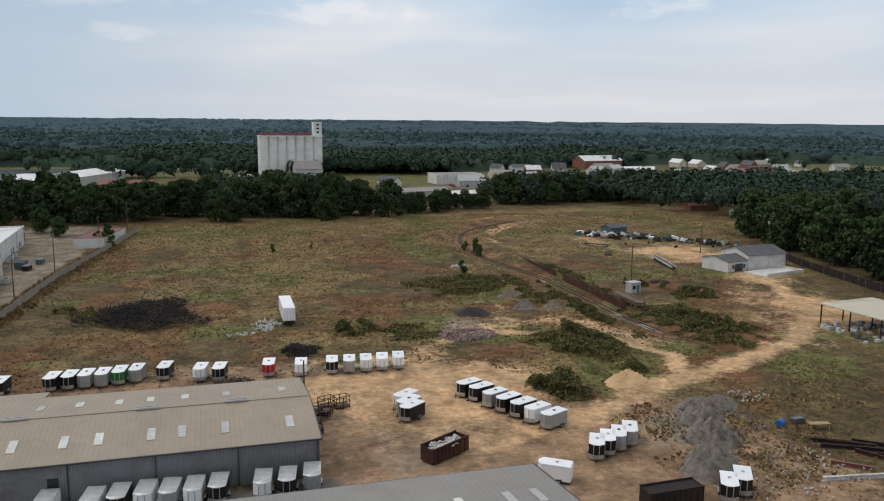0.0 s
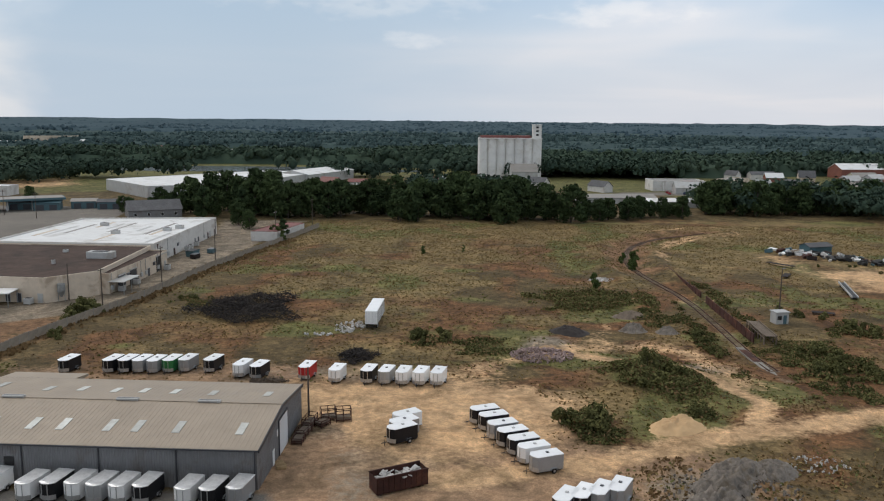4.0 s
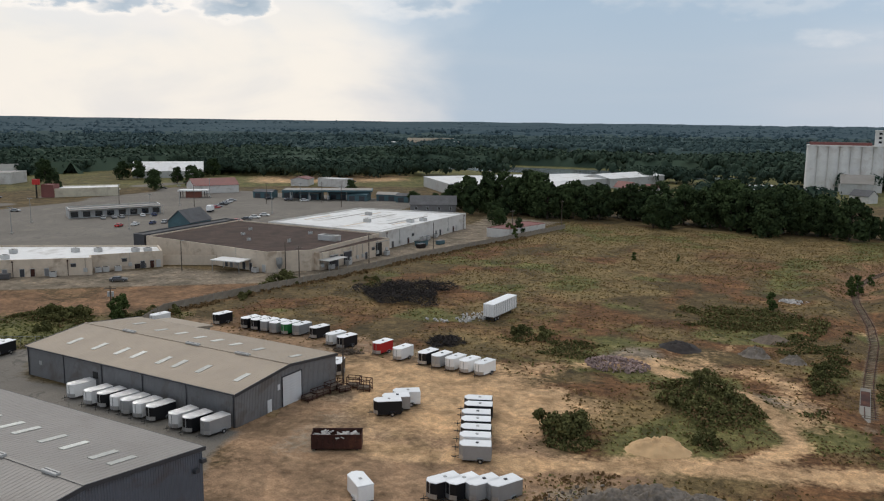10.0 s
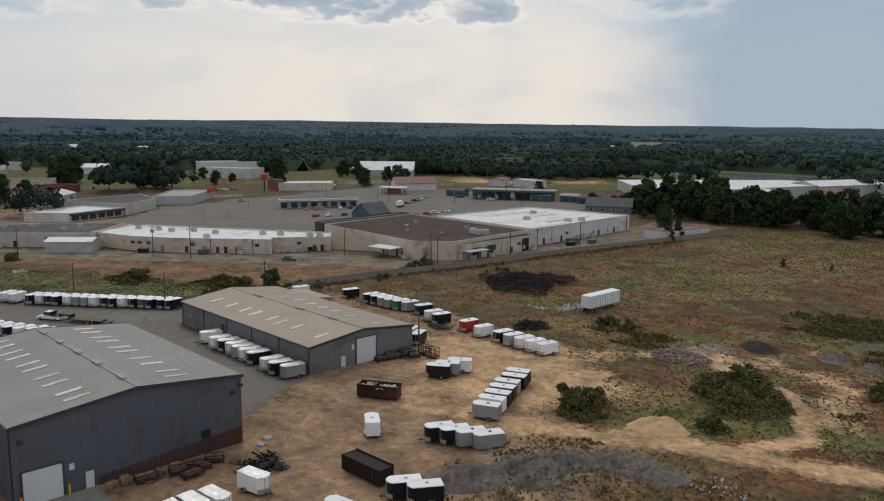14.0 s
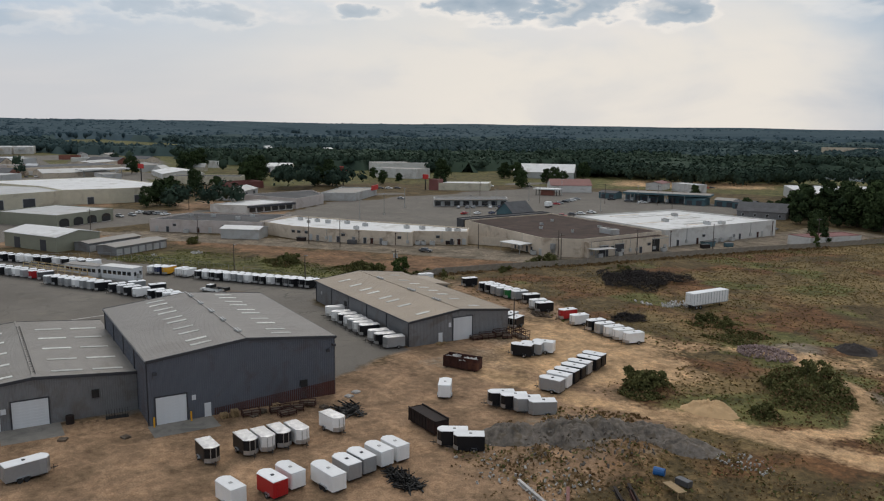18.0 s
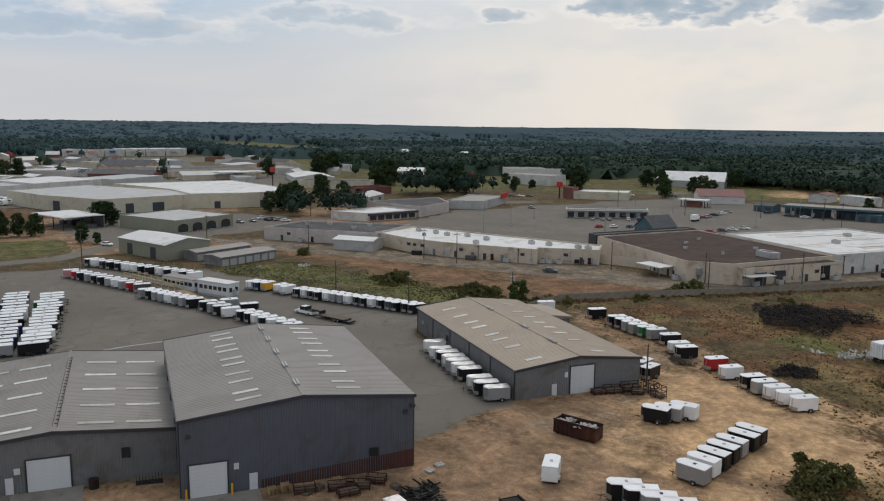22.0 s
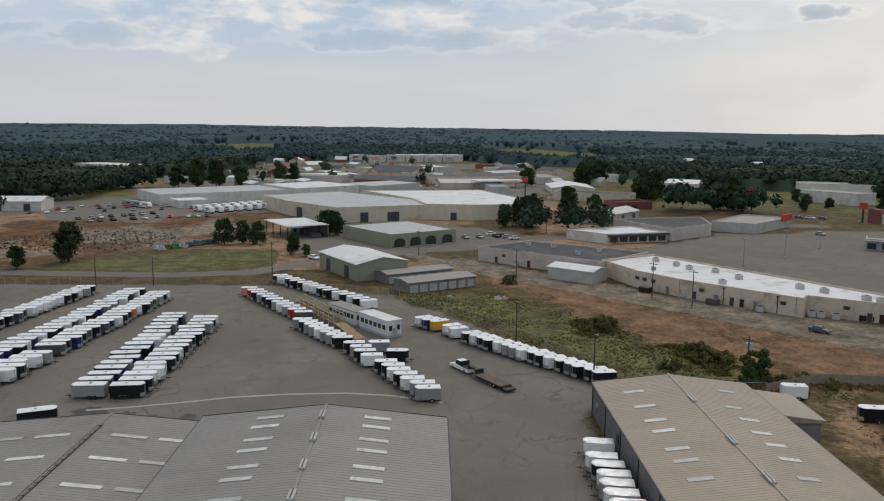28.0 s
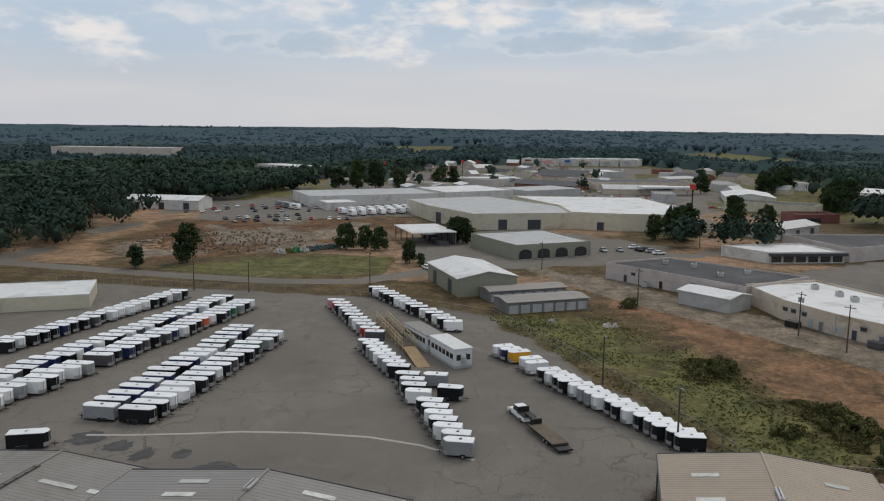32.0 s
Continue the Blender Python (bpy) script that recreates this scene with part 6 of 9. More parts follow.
# along the edge of the field
trailer("black", -33.0, 139.6, 262)
trailer("white", -43.8, 132.0, 262)
trailer_row("kkggng", (-25.4, 140.0), (-12.6, 141.2), 262)
trailer("black", -8.0, 141.6, 258)
trailer_row("wk", (-2.2, 139.2), (1.0, 138.9), 260)
trailer("red", 9.2, 139.0, 262)
trailer("white", 14.6, 137.8, 262)
trailer_row("kgwww", (20.0, 137.6), (31.8, 137.2), 262, 258)
# before the tan-roofed workshop, roofs under foil
trailer_row("gkw", (11.0, 93.4), (5.2, 93.3), 262, foil=True)
trailer_row("kwgwkw", (0.0, 93.4), (-13.6, 93.5), 262, foil=True)
trailer("white", -18.6, 93.8, 262, foil=True)
trailer("black", 9.4, 124.3, 295)
trailer("grey", 6.0, 125.3, 295)
# in the dirt yard
trailer_row("gwkkgkk", (47.4, 104.3), (39.7, 120.2), 205)
trailer_row("kkgg", (48.7, 93.2), (55.3, 96.2), 243)
trailer_row("kgw", (28.2, 112.0), (28.4, 117.4), 218)
trailer("white", 40.5, 87.4, 145)

# ---- trees: trunk, limbs and crowns of many leaf clumps ----
def leaf_cloud(centres, radii, count, size, r, squash=0.8):
    """Leaf-sized quads scattered over balls, facing roughly outwards: arrays of verts and faces."""
    vs = []
    for (cx, cy, cz), rad in zip(centres, radii):
        d = r.normal(size=(count, 3))
        d /= np.linalg.norm(d, axis=1)[:, None]
        p = d * (rad * (0.35 + 0.9 * r.random((count, 1)) ** 0.6))
        p[:, 2] *= squash
        nrm = d + r.normal(scale=0.55, size=(count, 3))
        nrm /= np.linalg.norm(nrm, axis=1)[:, None]
        ref = r.normal(size=(count, 3))
        u = np.cross(nrm, ref)
        u /= np.linalg.norm(u, axis=1)[:, None]
        v = np.cross(nrm, u)
        s = size * (0.6 + 0.8 * r.random((count, 1)))
        c = p + np.array([cx, cy, cz])
        vs.append(np.stack([c - u * s - v * s * 0.6, c + u * s - v * s * 0.5, c + u * s * 0.8 + v * s * 0.6, c - u * s * 0.7 + v * s * 0.7], 1))
    vs = np.concatenate(vs).reshape(-1, 3)
    return vs, np.arange(len(vs)).reshape(-1, 4)


def make_tree(name, label, h, spread, seed, mat="leaf", clumps=16, leaves=110, size=0.42, low=0.25):
    """A broad-leaved tree: a tapered trunk with limbs, and a crown of uneven clumps with gaps."""
    r = np.random.default_rng(seed)
    ob = tagged(new(name), label, "tree" if h > 4 else "shrub")
    bm = bmesh.new()
    tube(bm, (0, 0, 0), (0.1, 0.05, h * 0.55), h * 0.022, h * 0.012, 7)
    centres, radii = [], []
    for i in range(clumps):
        a, k = r.uniform(0, 6.28), i / (clumps - 1)
        z = h * (low + (0.93 - low) * k)
        reach = spread * math.sqrt(max(0.02, 1 - ((k - 0.42) / 0.62) ** 2)) * r.uniform(0.35, 0.95)
        c = (math.cos(a) * reach, math.sin(a) * reach, z * r.uniform(0.93, 1.03))
        centres.append(c)
        radii.append(spread * r.uniform(0.30, 0.5) * (1.05 - 0.35 * k))
        if i % 2 == 0:
            tube(bm, (0.03, 0.02, max(0.3, z * 0.6 - h * 0.05)), (c[0] * 0.8, c[1] * 0.8, c[2]), h * 0.008, h * 0.003, 5, False)
    part("trunk", bm, "bark", ob)
    vs, fs = leaf_cloud(centres, radii, leaves, size, r)
    crown = numpy_mesh("crown", vs, fs, mat)
    crown.parent = ob
    return ob


TREES = [make_tree("tree", "dark green broad-leaved tree", 15 + i, 5.5 + 0.5 * (i % 3), 40 + i, clumps=30, leaves=84, size=0.50, low=0.16) for i in range(5)]
PLACED = []


def plant(kinds, x, y, scale, turn, z=0.0):
    src = kinds[len(PLACED) % len(kinds)]
    m = pose(x, y, z, 0, 0, turn)
    if src in PLACED:
        ob = copy_thing(src, m)
    else:
        src.matrix_basis = m
        ob = src
    PLACED.append(ob)
    ob.scale = (scale, scale, scale)
    return ob


tr = random.Random(11)


def belt(kinds, line, depth, count, s0, s1):
    """Trees scattered in a belt behind a line."""
    pts = [Vector(p) for p in line]
    seg = [(b - a).length for a, b in zip(pts, pts[1:])]
    for i in range(count):
        d = (i + tr.random()) / count * sum(seg)
        k = 0
        while d > seg[k] and k < len(seg) - 1:
            d -= seg[k]
            k += 1
        p = pts[k].lerp(pts[k + 1], d / seg[k])
        n = (pts[k + 1] - pts[k]).normalized()
        o = tr.uniform(0, depth)
        plant(kinds, p.x - n.y * o, p.y + n.x * o, tr.uniform(s0, s1), tr.uniform(0, 360))


# the belt behind the field, low saplings before the town, the dark wood to the east
belt(TREES, [(-95, 348), (-30, 346), (50, 344), (78, 352)], 34, 62, 0.75, 1.15)
belt(TREES, [(78, 352), (135, 372)], 14, 20, 0.4, 0.62)
belt(TREES, [(142, 380), (225, 392), (262, 400)], 20, 34, 0.6, 0.95)
belt(TREES, [(183, 110), (176, 165), (183, 200), (186, 226), (198, 266)], -30, 62, 0.8, 1.2)
belt(TREES, [(-125, 352), (-95, 350)], 20, 6, 0.4, 0.6)
for x, y, s in ((-176, -48, 0.72), (-162, -58, 0.5), (-220, 4, 0.55), (-218, -8, 0.6), (-222, -2, 0.5), (-196, 22, 0.42), (-191, 27, 0.3), (-247, 30, 0.65), (-252, 26, 0.6), (-372, 243, 1.0), (-366, 281, 0.55), (-381, 302, 0.45), (-390, 344, 1.0), (-298, 352, 0.75), (-289, 374, 0.8), (-324, 394, 0.6), (-420, 300, 0.6), (-283, 116, 0.95), (-287, 112, 0.8), (-280, 104, 0.6), (-332, 141, 0.85), (-347, 158, 0.7), (-424, 208, 1.0), (-434, 208, 1.1), (-442, 214, 0.9), (-428, 204, 0.8), (-548, 145, 1.0), (-565, 200, 1.1), (-560, 190, 1.0), (-572, 208, 1.1),
                (-444, 218, 1.0), (-452, 208, 0.9), (-367, 243, 0.9), (-374, 236, 0.8), (-505, -100, 1.2), (-512, -88, 1.1), (-500, -112, 1.1), (-511, -70, 1.0), (-545, -47, 0.9), (-552, -38, 0.9),
                (-318, 300, 0.7), (-372, 402, 0.9), (-380, 396, 0.8), (-350, 452, 0.8), (-300, 390, 0.6), (-182, 392, 0.5), (-120, 400, 0.6), (-60, 330, 0.6), (-52, 318, 0.45), (-33, 296, 0.4)):
    plant(TREES, x, y, s, tr.uniform(0, 360))


# ---- far woods: one mass of crowns to the horizon ----
CLEAR = [(-690, 60, 360, 200), (-1350, 260, 380, 110), (-420, 50, 190, 180), (-235, 265, 125, 135), (-180, 652, 195, 76), (-240, 430, 135, 48), (-230, 890, 190, 70), (-130, 470, 120, 112), (40, 545, 120, 55), (170, 510, 160, 80), (330, 540, 190, 110), (480, 620, 140, 80), (-560, 1060, 170, 90), (-60, 250, 300, 150), (40, 150, 250, 262), (-240, -10, 190, 118),
         (-380, 380, 90, 70), (-430, 305, 95, 80), (-335, -140, 42, 40), (-420, -110, 90, 34), (-470, 250, 120, 60), (-440, 480, 30, 90), (-860, -570, 70, 120), (-680, -220, 110, 62), (-560, -150, 60, 30), (300, 850, 200, 60), (-900, 430, 130, 70), (-820, 700, 30, 160), (100, 1300, 400, 60), (700, 1500, 300, 90), (-900, 1700, 400, 120), (-1900, 900, 300, 160), (-1700, -330, 420, 130), (-1250, -230, 160, 60)]


def wooded(x, y):
    ok = (wave(x, y, 140, 51) + 0.5 * wave(x, y, 50, 52)) > 0.26
    for cx, cy, rx, ry in CLEAR:
        ok &= ((x - cx) / rx) ** 2 + ((y - cy) / ry) ** 2 > 1 + 0.7 * (wave(x, y, 60, 53) - 0.5)
    return ok


def far_lift(x, y):
    """The land rises gently towards the west, far out."""
    side = np.interp(np.degrees(np.arctan2(-x, y)), (-40, 0, 30, 60, 100, 150), (-6, -2, 2, 12, 30, 32))
    return np.clip((np.hypot(x, y - 80) - 1500) / 3000, 0, 1) * side


def far_woods():
    r = np.random.default_rng(5)
    # crowns: lumpy cores of two finenesses, wrapped in leaf clumps
    cores = []
    for level in (1, 2):
        bm = bmesh.new()
        bmesh.ops.create_icosphere(bm, subdivisions=level, radius=1.0)
        bm.verts.index_update()
        cores.append((np.array([v.co[:] for v in bm.verts]), np.array([[v.index for v in f.verts] for f in bm.faces])))
        bm.free()
    for near, far, want, n_leaf, size, level, core in ((255, 370, 520, 130, 0.7, 0, 0.5), (370, 560, 2700, 54, 0.95, 0, 0.55), (560, 820, 5600, 18, 1.4, 0, 0.78), (820, 1500, 14000, 4, 1.7, 0, 1.0), (1500, 2700, 9000, 2, 2.6, 0, 1.25), (2700, 4400, 6000, 1, 4.0, 0, 2.0)):
        # crown colour by distance: each step carries more painted haze
        tint = "leaf_hazed" if far < 900 else "leaf_hazed_mid" if far < 2000 else "leaf_hazed_far"
        a, d = r.uniform(0.6, 4.3, want * 3), np.sqrt(r.uniform(near ** 2, far ** 2, want * 3))
        x, y = d * np.cos(a), 80 + d * np.sin(a)
        town = (r.random(len(x)) < 0.010) & (np.hypot(x, y - 150) > 520)
        wood = wooded(x, y)
        # the borders of the woods fill first
        rim = wood & ~(wooded(x + 15, y) & wooded(x - 15, y) & wooded(x, y + 15) & wooded(x, y - 15))
        first = np.flatnonzero(rim)[:int(want * 0.35)]
        rest = np.flatnonzero((wood & ~rim) | town)
        pick = np.concatenate([first, rest])[:want]
        x, y = x[pick], y[pick]
        n = len(x)
        h = (9.5 + 4 * r.random(n)) * (0.75 + 0.4 * wave(x, y, 90, 71)) + (far_lift(x, y) if near > 1400 else 0)
        rad = 3.4 + 2.6 * r.random(n) ** 1.5
        mid = np.stack([x, y, h - rad * 0.8], -1)[:, None, :]
        cv, cf = cores[level]
        p = cv[None] * rad[:, None, None] * (0.72 + 0.34 * r.random((n, len(cv), 1))) * core
        p[..., 2] = np.where(p[..., 2] < 0, p[..., 2] * 1.5, p[..., 2] * 1.1)
        faces = (cf[None] + (np.arange(n) * len(cv))[:, None, None]).reshape(-1, 3)
        tagged(numpy_mesh("far_crowns", (p + mid).reshape(-1, 3), faces, tint, True), "dense inner crowns of the far woods, distance haze in the colour", "woods", kind="stuff")
        dirs = r.normal(size=(n, n_leaf, 3))
        dirs[..., 2] = np.abs(dirs[..., 2]) - 0.45
        dirs /= np.linalg.norm(dirs, axis=2)[..., None]
        p = dirs * rad[:, None, None] * (0.7 + 0.4 * r.random((n, n_leaf, 1)))
        p[..., 2] *= 1.15
        c = p + mid
        nrm = dirs + r.normal(scale=0.35, size=dirs.shape)
        nrm /= np.linalg.norm(nrm, axis=2)[..., None]
        u = np.cross(nrm, r.normal(size=dirs.shape))
        u /= np.linalg.norm(u, axis=2)[..., None]
        v = np.cross(nrm, u)
        s = size * (0.6 + 0.8 * r.random((n, n_leaf, 1)))
        vs = np.stack([c - u * s - v * s * 0.6, c + u * s - v * s * 0.5, c + u * s * 0.8 + v * s * 0.6, c - u * s * 0.7 + v * s * 0.7], 2).reshape(-1, 3)
        tagged(numpy_mesh("far_woods", vs, np.arange(len(vs)).reshape(-1, 4), tint), "mixed green woods reaching to the horizon, haze painted into the leaves", "woods", kind="stuff")
    # undergrowth and closed canopy below and beyond, haze painted in by distance
    gx, gy = axis(-4650, 4650, -900, 900, 13), axis(-3900, 4750, -500, 1300, 13)
    X, Y = np.meshgrid(gx, gy)
    D = np.hypot(X, Y - 80)
    far = np.clip((D - 1500) / 1200, 0, 1)
    Z = 5.5 + 4.5 * wave(X, Y, 42, 61) + 1.8 * r.random(X.shape) + far * (2 + 6 * r.random(X.shape) + 8 * (wave(X, Y, 700, 62) - 0.5)) + far_lift(X, Y)
    grown = wooded(X, Y) & (D > 540)
    nx, ny = len(gx), len(gy)
    idx = np.arange(nx * ny).reshape(ny, nx)
    Z = np.where(grown, Z, -8)
    full = (grown[:-1, :-1] & grown[:-1, 1:] & grown[1:, 1:] & grown[1:, :-1]).ravel() | (D[:-1, :-1] > 560).ravel()
    faces = np.stack([idx[:-1, :-1], idx[:-1, 1:], idx[1:, 1:], idx[1:, :-1]], -1).reshape(-1, 4)[full]
    reach = D[:-1, :-1].ravel()[full]
    ob = numpy_mesh("far_canopy", np.stack([X + r.uniform(-4, 4, X.shape), Y + r.uniform(-4, 4, Y.shape), Z], -1).reshape(-1, 3), faces, "leaf_hazed_far")
    # nearer canopy takes the leaf colours with less haze painted in
    ob.data.materials.append(M["leaf_hazed_mid"])
    ob.data.materials.append(M["leaf_hazed"])
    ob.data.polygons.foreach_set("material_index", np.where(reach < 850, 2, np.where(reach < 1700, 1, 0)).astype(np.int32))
    tagged(ob, "undergrowth and far forest canopy, distance haze in its colour", "woods", kind="stuff")


far_woods()

# ---- more trailers of the near yard ----
def near_rows():
    for c, x, y, L in (("white", 60.2, 46.3, 3.7), ("red", 60.6, 51.2, 3.7), ("white", 59.4, 53.9, 3.7), ("white", 62.0, 57.8, 4.9), ("grey", 60.6, 60.9, 3.7), ("grey", 59.8, 63.3, 3.7), ("white", 59.0, 66.2, 3.7), ("white", 58.5, 68.8, 3.7)):
        trailer(c, x, y, 192 + jig.uniform(-2, 2), L)
    for c, x, y, a in (("black", 46.6, 47.2, 4), ("black", 46.6, 52.3, 6), ("white", 46.6, 54.7, 6), ("black", 46.3, 57.1, 5), ("white", 46.5, 59.6, 7), ("white", 44.9, 65.6, 12)):
        trailer(c, x, y, a, 3.7, True)
    trailer("black", 58.6, 78.0, 238)
    trailer("black", 61.2, 79.0, 238)
    trailer("grey", 41.2, 26.0, 104, 4.9)


near_rows()


# ---- big boxes ----
def roll_off(x, y, rz, L, label, mat, fill):
    """An open steel roll-off bin with ribs, wheels and a load of scrap."""
    ob = thing("roll_off_bin", x, y, 0, rz, label, "waste container")
    W, H, z0 = 2.4, 2.2, 0.25
    wall_box(ob, "floor", mat, -L / 2, L / 2, -W / 2, W / 2, z0, z0 + 0.1)
    for y0, y1 in ((-W / 2, -W / 2 + 0.08), (W / 2 - 0.08, W / 2)):
        wall_box(ob, "side", mat, -L / 2, L / 2, y0, y1, z0, H)
    for x0, x1 in ((-L / 2 - 0.02, -L / 2 + 0.06), (L / 2 - 0.06, L / 2 + 0.02)):
        wall_box(ob, "end", mat, x0, x1, -W / 2 + 0.08, W / 2 - 0.08, z0, H)
    n = int(L / 0.75)
    for i in range(n + 1):
        for s in (-1, 1):
            xx = -L / 2 + 0.1 + i * (L - 0.2) / n
            wall_box(ob, "rib", mat, xx - 0.05, xx + 0.05, s * (W / 2 + 0.05) - 0.05, s * (W / 2 + 0.05) + 0.05, z0, H - 0.05)
    for s in (-1, 1):
        wall_box(ob, "rim", mat, -L / 2 - 0.05, L / 2 + 0.05, s * W / 2 - 0.09, s * W / 2 + 0.09, H, H + 0.14)
        for xx in (-L / 2 + 0.6, L / 2 - 0.6):
            bm = bmesh.new()
            tube(bm, (xx, s * 0.85 - 0.1, 0.15), (xx, s * 0.85 + 0.1, 0.15), 0.15, 0.15, 10)
            part("roller", bm, "steel_dark", ob)
    if fill:
        bm = bmesh.new()
        r = random.Random(9)
        for i in range(60):
            m = Matrix.Translation((r.uniform(-L / 2 + 0.5, L / 2 - 0.5), r.uniform(-0.8, 0.8), 1.5 + r.uniform(0, 0.5))) @ Euler((r.uniform(-0.6, 0.6), r.uniform(-0.6, 0.6), r.uniform(0, 3))).to_matrix().to_4x4()
            box(bm, -r.uniform(0.2, 0.8), r.uniform(0.2, 0.8), -0.25, 0.25, -0.06, 0.06, m=m)
        tagged(part("scrap_load", bm, "rubble_white", ob, "mixed scrap boards and sheet"), kind="stuff")
        wall_box(ob, "load_bed", "wood_old", -L / 2 + 0.1, L / 2 - 0.1, -1.08, 1.08, z0 + 0.1, 1.45)
    else:
        wall_box(ob, "tarp", "rust_dark", -L / 2 + 0.06, L / 2 - 0.06, -W / 2 + 0.08, W / 2 - 0.08, 1.9, 2.12, "dark cover sheet")
    return ob


roll_off(29.1, 98.0, 31, 6.8, "rust-brown roll-off bin full of scrap", "rust", True)
roll_off(51.0, 78.2, 2, 7.2, "black-brown covered roll-off bin", "rust_dark", False)


def semi_trailer(x, y, rz):
    """A dry-van semi-trailer standing on its landing legs, doors along +x."""
    ob = thing("semi_trailer", x, y, 0, rz, "old white box semi-trailer standing in the grass", "semi-trailer")
    L, W = 12.2, 2.55
    wall_box(ob, "box", "paint_white", -L / 2, L / 2, -W / 2, W / 2, 1.15, 3.95, "", 0.05)
    wall_box(ob, "roof", "trailer_roof", -L / 2 - 0.02, L / 2 + 0.02, -W / 2 - 0.02, W / 2 + 0.02, 3.95, 4.03)
    for i in range(13):
        for s in (-1, 1):
            xx = -L / 2 + 0.3 + i * (L - 0.6) / 12
            wall_box(ob, "side_post", "alu", xx - 0.04, xx + 0.04, s * W / 2 - 0.02, s * W / 2 + 0.035 * s + 0.02, 1.2, 3.9, "", 0)
    for s in (-1, 1):
        wall_box(ob, "bottom_rail", "alu", -L / 2, L / 2, s * W / 2 - 0.04, s * W / 2 + 0.04, 1.02, 1.18)
        d = wall_box(ob, "rear_door", "paint_white", L / 2, L / 2 + 0.05, min(0.02 * s, s * 1.22), max(0.02 * s, s * 1.22), 1.2, 3.85)
        for k in (0.4, 0.9):
            bm = bmesh.new()
            tube(bm, (L / 2 + 0.08, s * k, 1.2), (L / 2 + 0.08, s * k, 3.85), 0.025, 0.025, 5)
            part("lock_rod", bm, "alu", d)
        for xx in (L / 2 - 1.4, L / 2 - 2.7):
            wheel(ob, xx, s * 1.05, 0.5)
        wall_box(ob, "landing_leg", "steel_dark", -L / 2 + 2.6, -L / 2 + 2.8, s * 0.9 - 0.08, s * 0.9 + 0.08, 0, 1.1)
    wall_box(ob, "chassis", "steel_dark", -L / 2 + 1, L / 2 - 0.2, -0.5, 0.5, 0.8, 1.1)
    wall_box(ob, "rear_bumper", "steel_dark", L / 2 - 0.15, L / 2, -1.1, 1.1, 0.5, 0.65)


semi_trailer(15.9, 177.1, 269.5)


def portable_office(x, y, rz, L, H, roofing, label):
    ob = thing("portable_office", x, y, 0, rz, label, "office trailer")
    W = 3.7
    wall_box(ob, "body", "door_white", -L / 2, L / 2, -W / 2, W / 2, 0.55, H - 0.15, "", 0.04)
    wall_box(ob, "skirt", "metal_light", -L / 2 + 0.05, L / 2 - 0.05, -W / 2 + 0.04, W / 2 - 0.04, 0, 0.55)
    wall_box(ob, "roof", roofing, -L / 2 - 0.15, L / 2 + 0.15, -W / 2 - 0.15, W / 2 + 0.15, H - 0.15, H)
    for s in (-1, 1):
        n = int(L / 1.7)
        for i in range(n):
            xx = -L / 2 + 0.5 + (i + 0.5) * (L - 1.0) / n
            w = wall_box(ob, "window", "glass", xx - 0.62, xx + 0.62, s * W / 2 - 0.03, s * W / 2 + 0.03, 1.75, 2.75)
            wall_box(w, "frame", "metal_light", xx - 0.7, xx + 0.7, s * W / 2 - 0.02, s * W / 2 + 0.02, 1.68, 2.82)
    for yy in (-1.0, 1.0):
        wall_box(ob, "window", "glass", L / 2 - 0.02, L / 2 + 0.03, yy - 0.45, yy + 0.45, 1.6, 2.7)
    wall_box(ob, "air_unit", "metal_light", L / 2, L / 2 + 0.6, -0.4, 0.4, 0.9, 2.2)
    wall_box(ob, "porch_light", "trim_dark", L / 2, L / 2 + 0.15, 0.5, 0.65, 2.8, 2.95)


portable_office(-86.8, 59.2, 37.5, 11.2, 3.9, "roof_white", "white portable office with a band of dark windows")
portable_office(-96.8, 51.2, 37.5, 12.0, 3.6, "roof_greige", "older white portable office with a grey roof")


def timber_ramp():
    ob = thing("loading_ramp", -100, 44.5, 0, 29.5, "raw timber loading ramp with rails", "loading ramp")
    for i in range(9):
        for y in (-1.3, 1.3):
            wall_box(ob, "post", "timber_yellow", -14 + i * 3.1 - 0.08, -14 + i * 3.1 + 0.08, y - 0.08, y + 0.08, 0, 3.0)
    for z in (1.15, 2.1, 2.95):
        for y in (-1.3, 1.3):
            wall_box(ob, "rail", "timber_yellow", -14.2, 11.0, y - 0.06, y + 0.06, z - 0.09, z + 0.09)
    for i in range(34):
        wall_box(ob, "plank", "wood_old", -14.2 + i * 0.74, -13.72 + i * 0.74, -1.35, 1.35, 1.2, 1.26, "", 0)
    for i in range(7):
        bm = bmesh.new()
        a = -14 + i * 3.1
        tube(bm, (a, -1.3, 0.1), (a + 3.1, -1.3, 1.1), 0.06, 0.06, 4)
        part("brace", bm, "timber_yellow", ob)
    bm = bmesh.new()
    vs = [bm.verts.new(v) for v in ((11, -1.3, 1.24), (22, -1.3, 0.1), (22, 1.3, 0.1), (11, 1.3, 1.24), (11, -1.3, 1.1), (22, -1.3, 0.0), (22, 1.3, 0.0), (11, 1.3, 1.1))]
    for f in ((0, 1, 2, 3), (7, 6, 5, 4), (0, 4, 5, 1), (2, 6, 7, 3), (1, 5, 6, 2), (3, 7, 4, 0)):
        bm.faces.new([vs[i] for i in f])
    part("slope", bm, "wood", ob, "sloping plank deck")


timber_ramp()


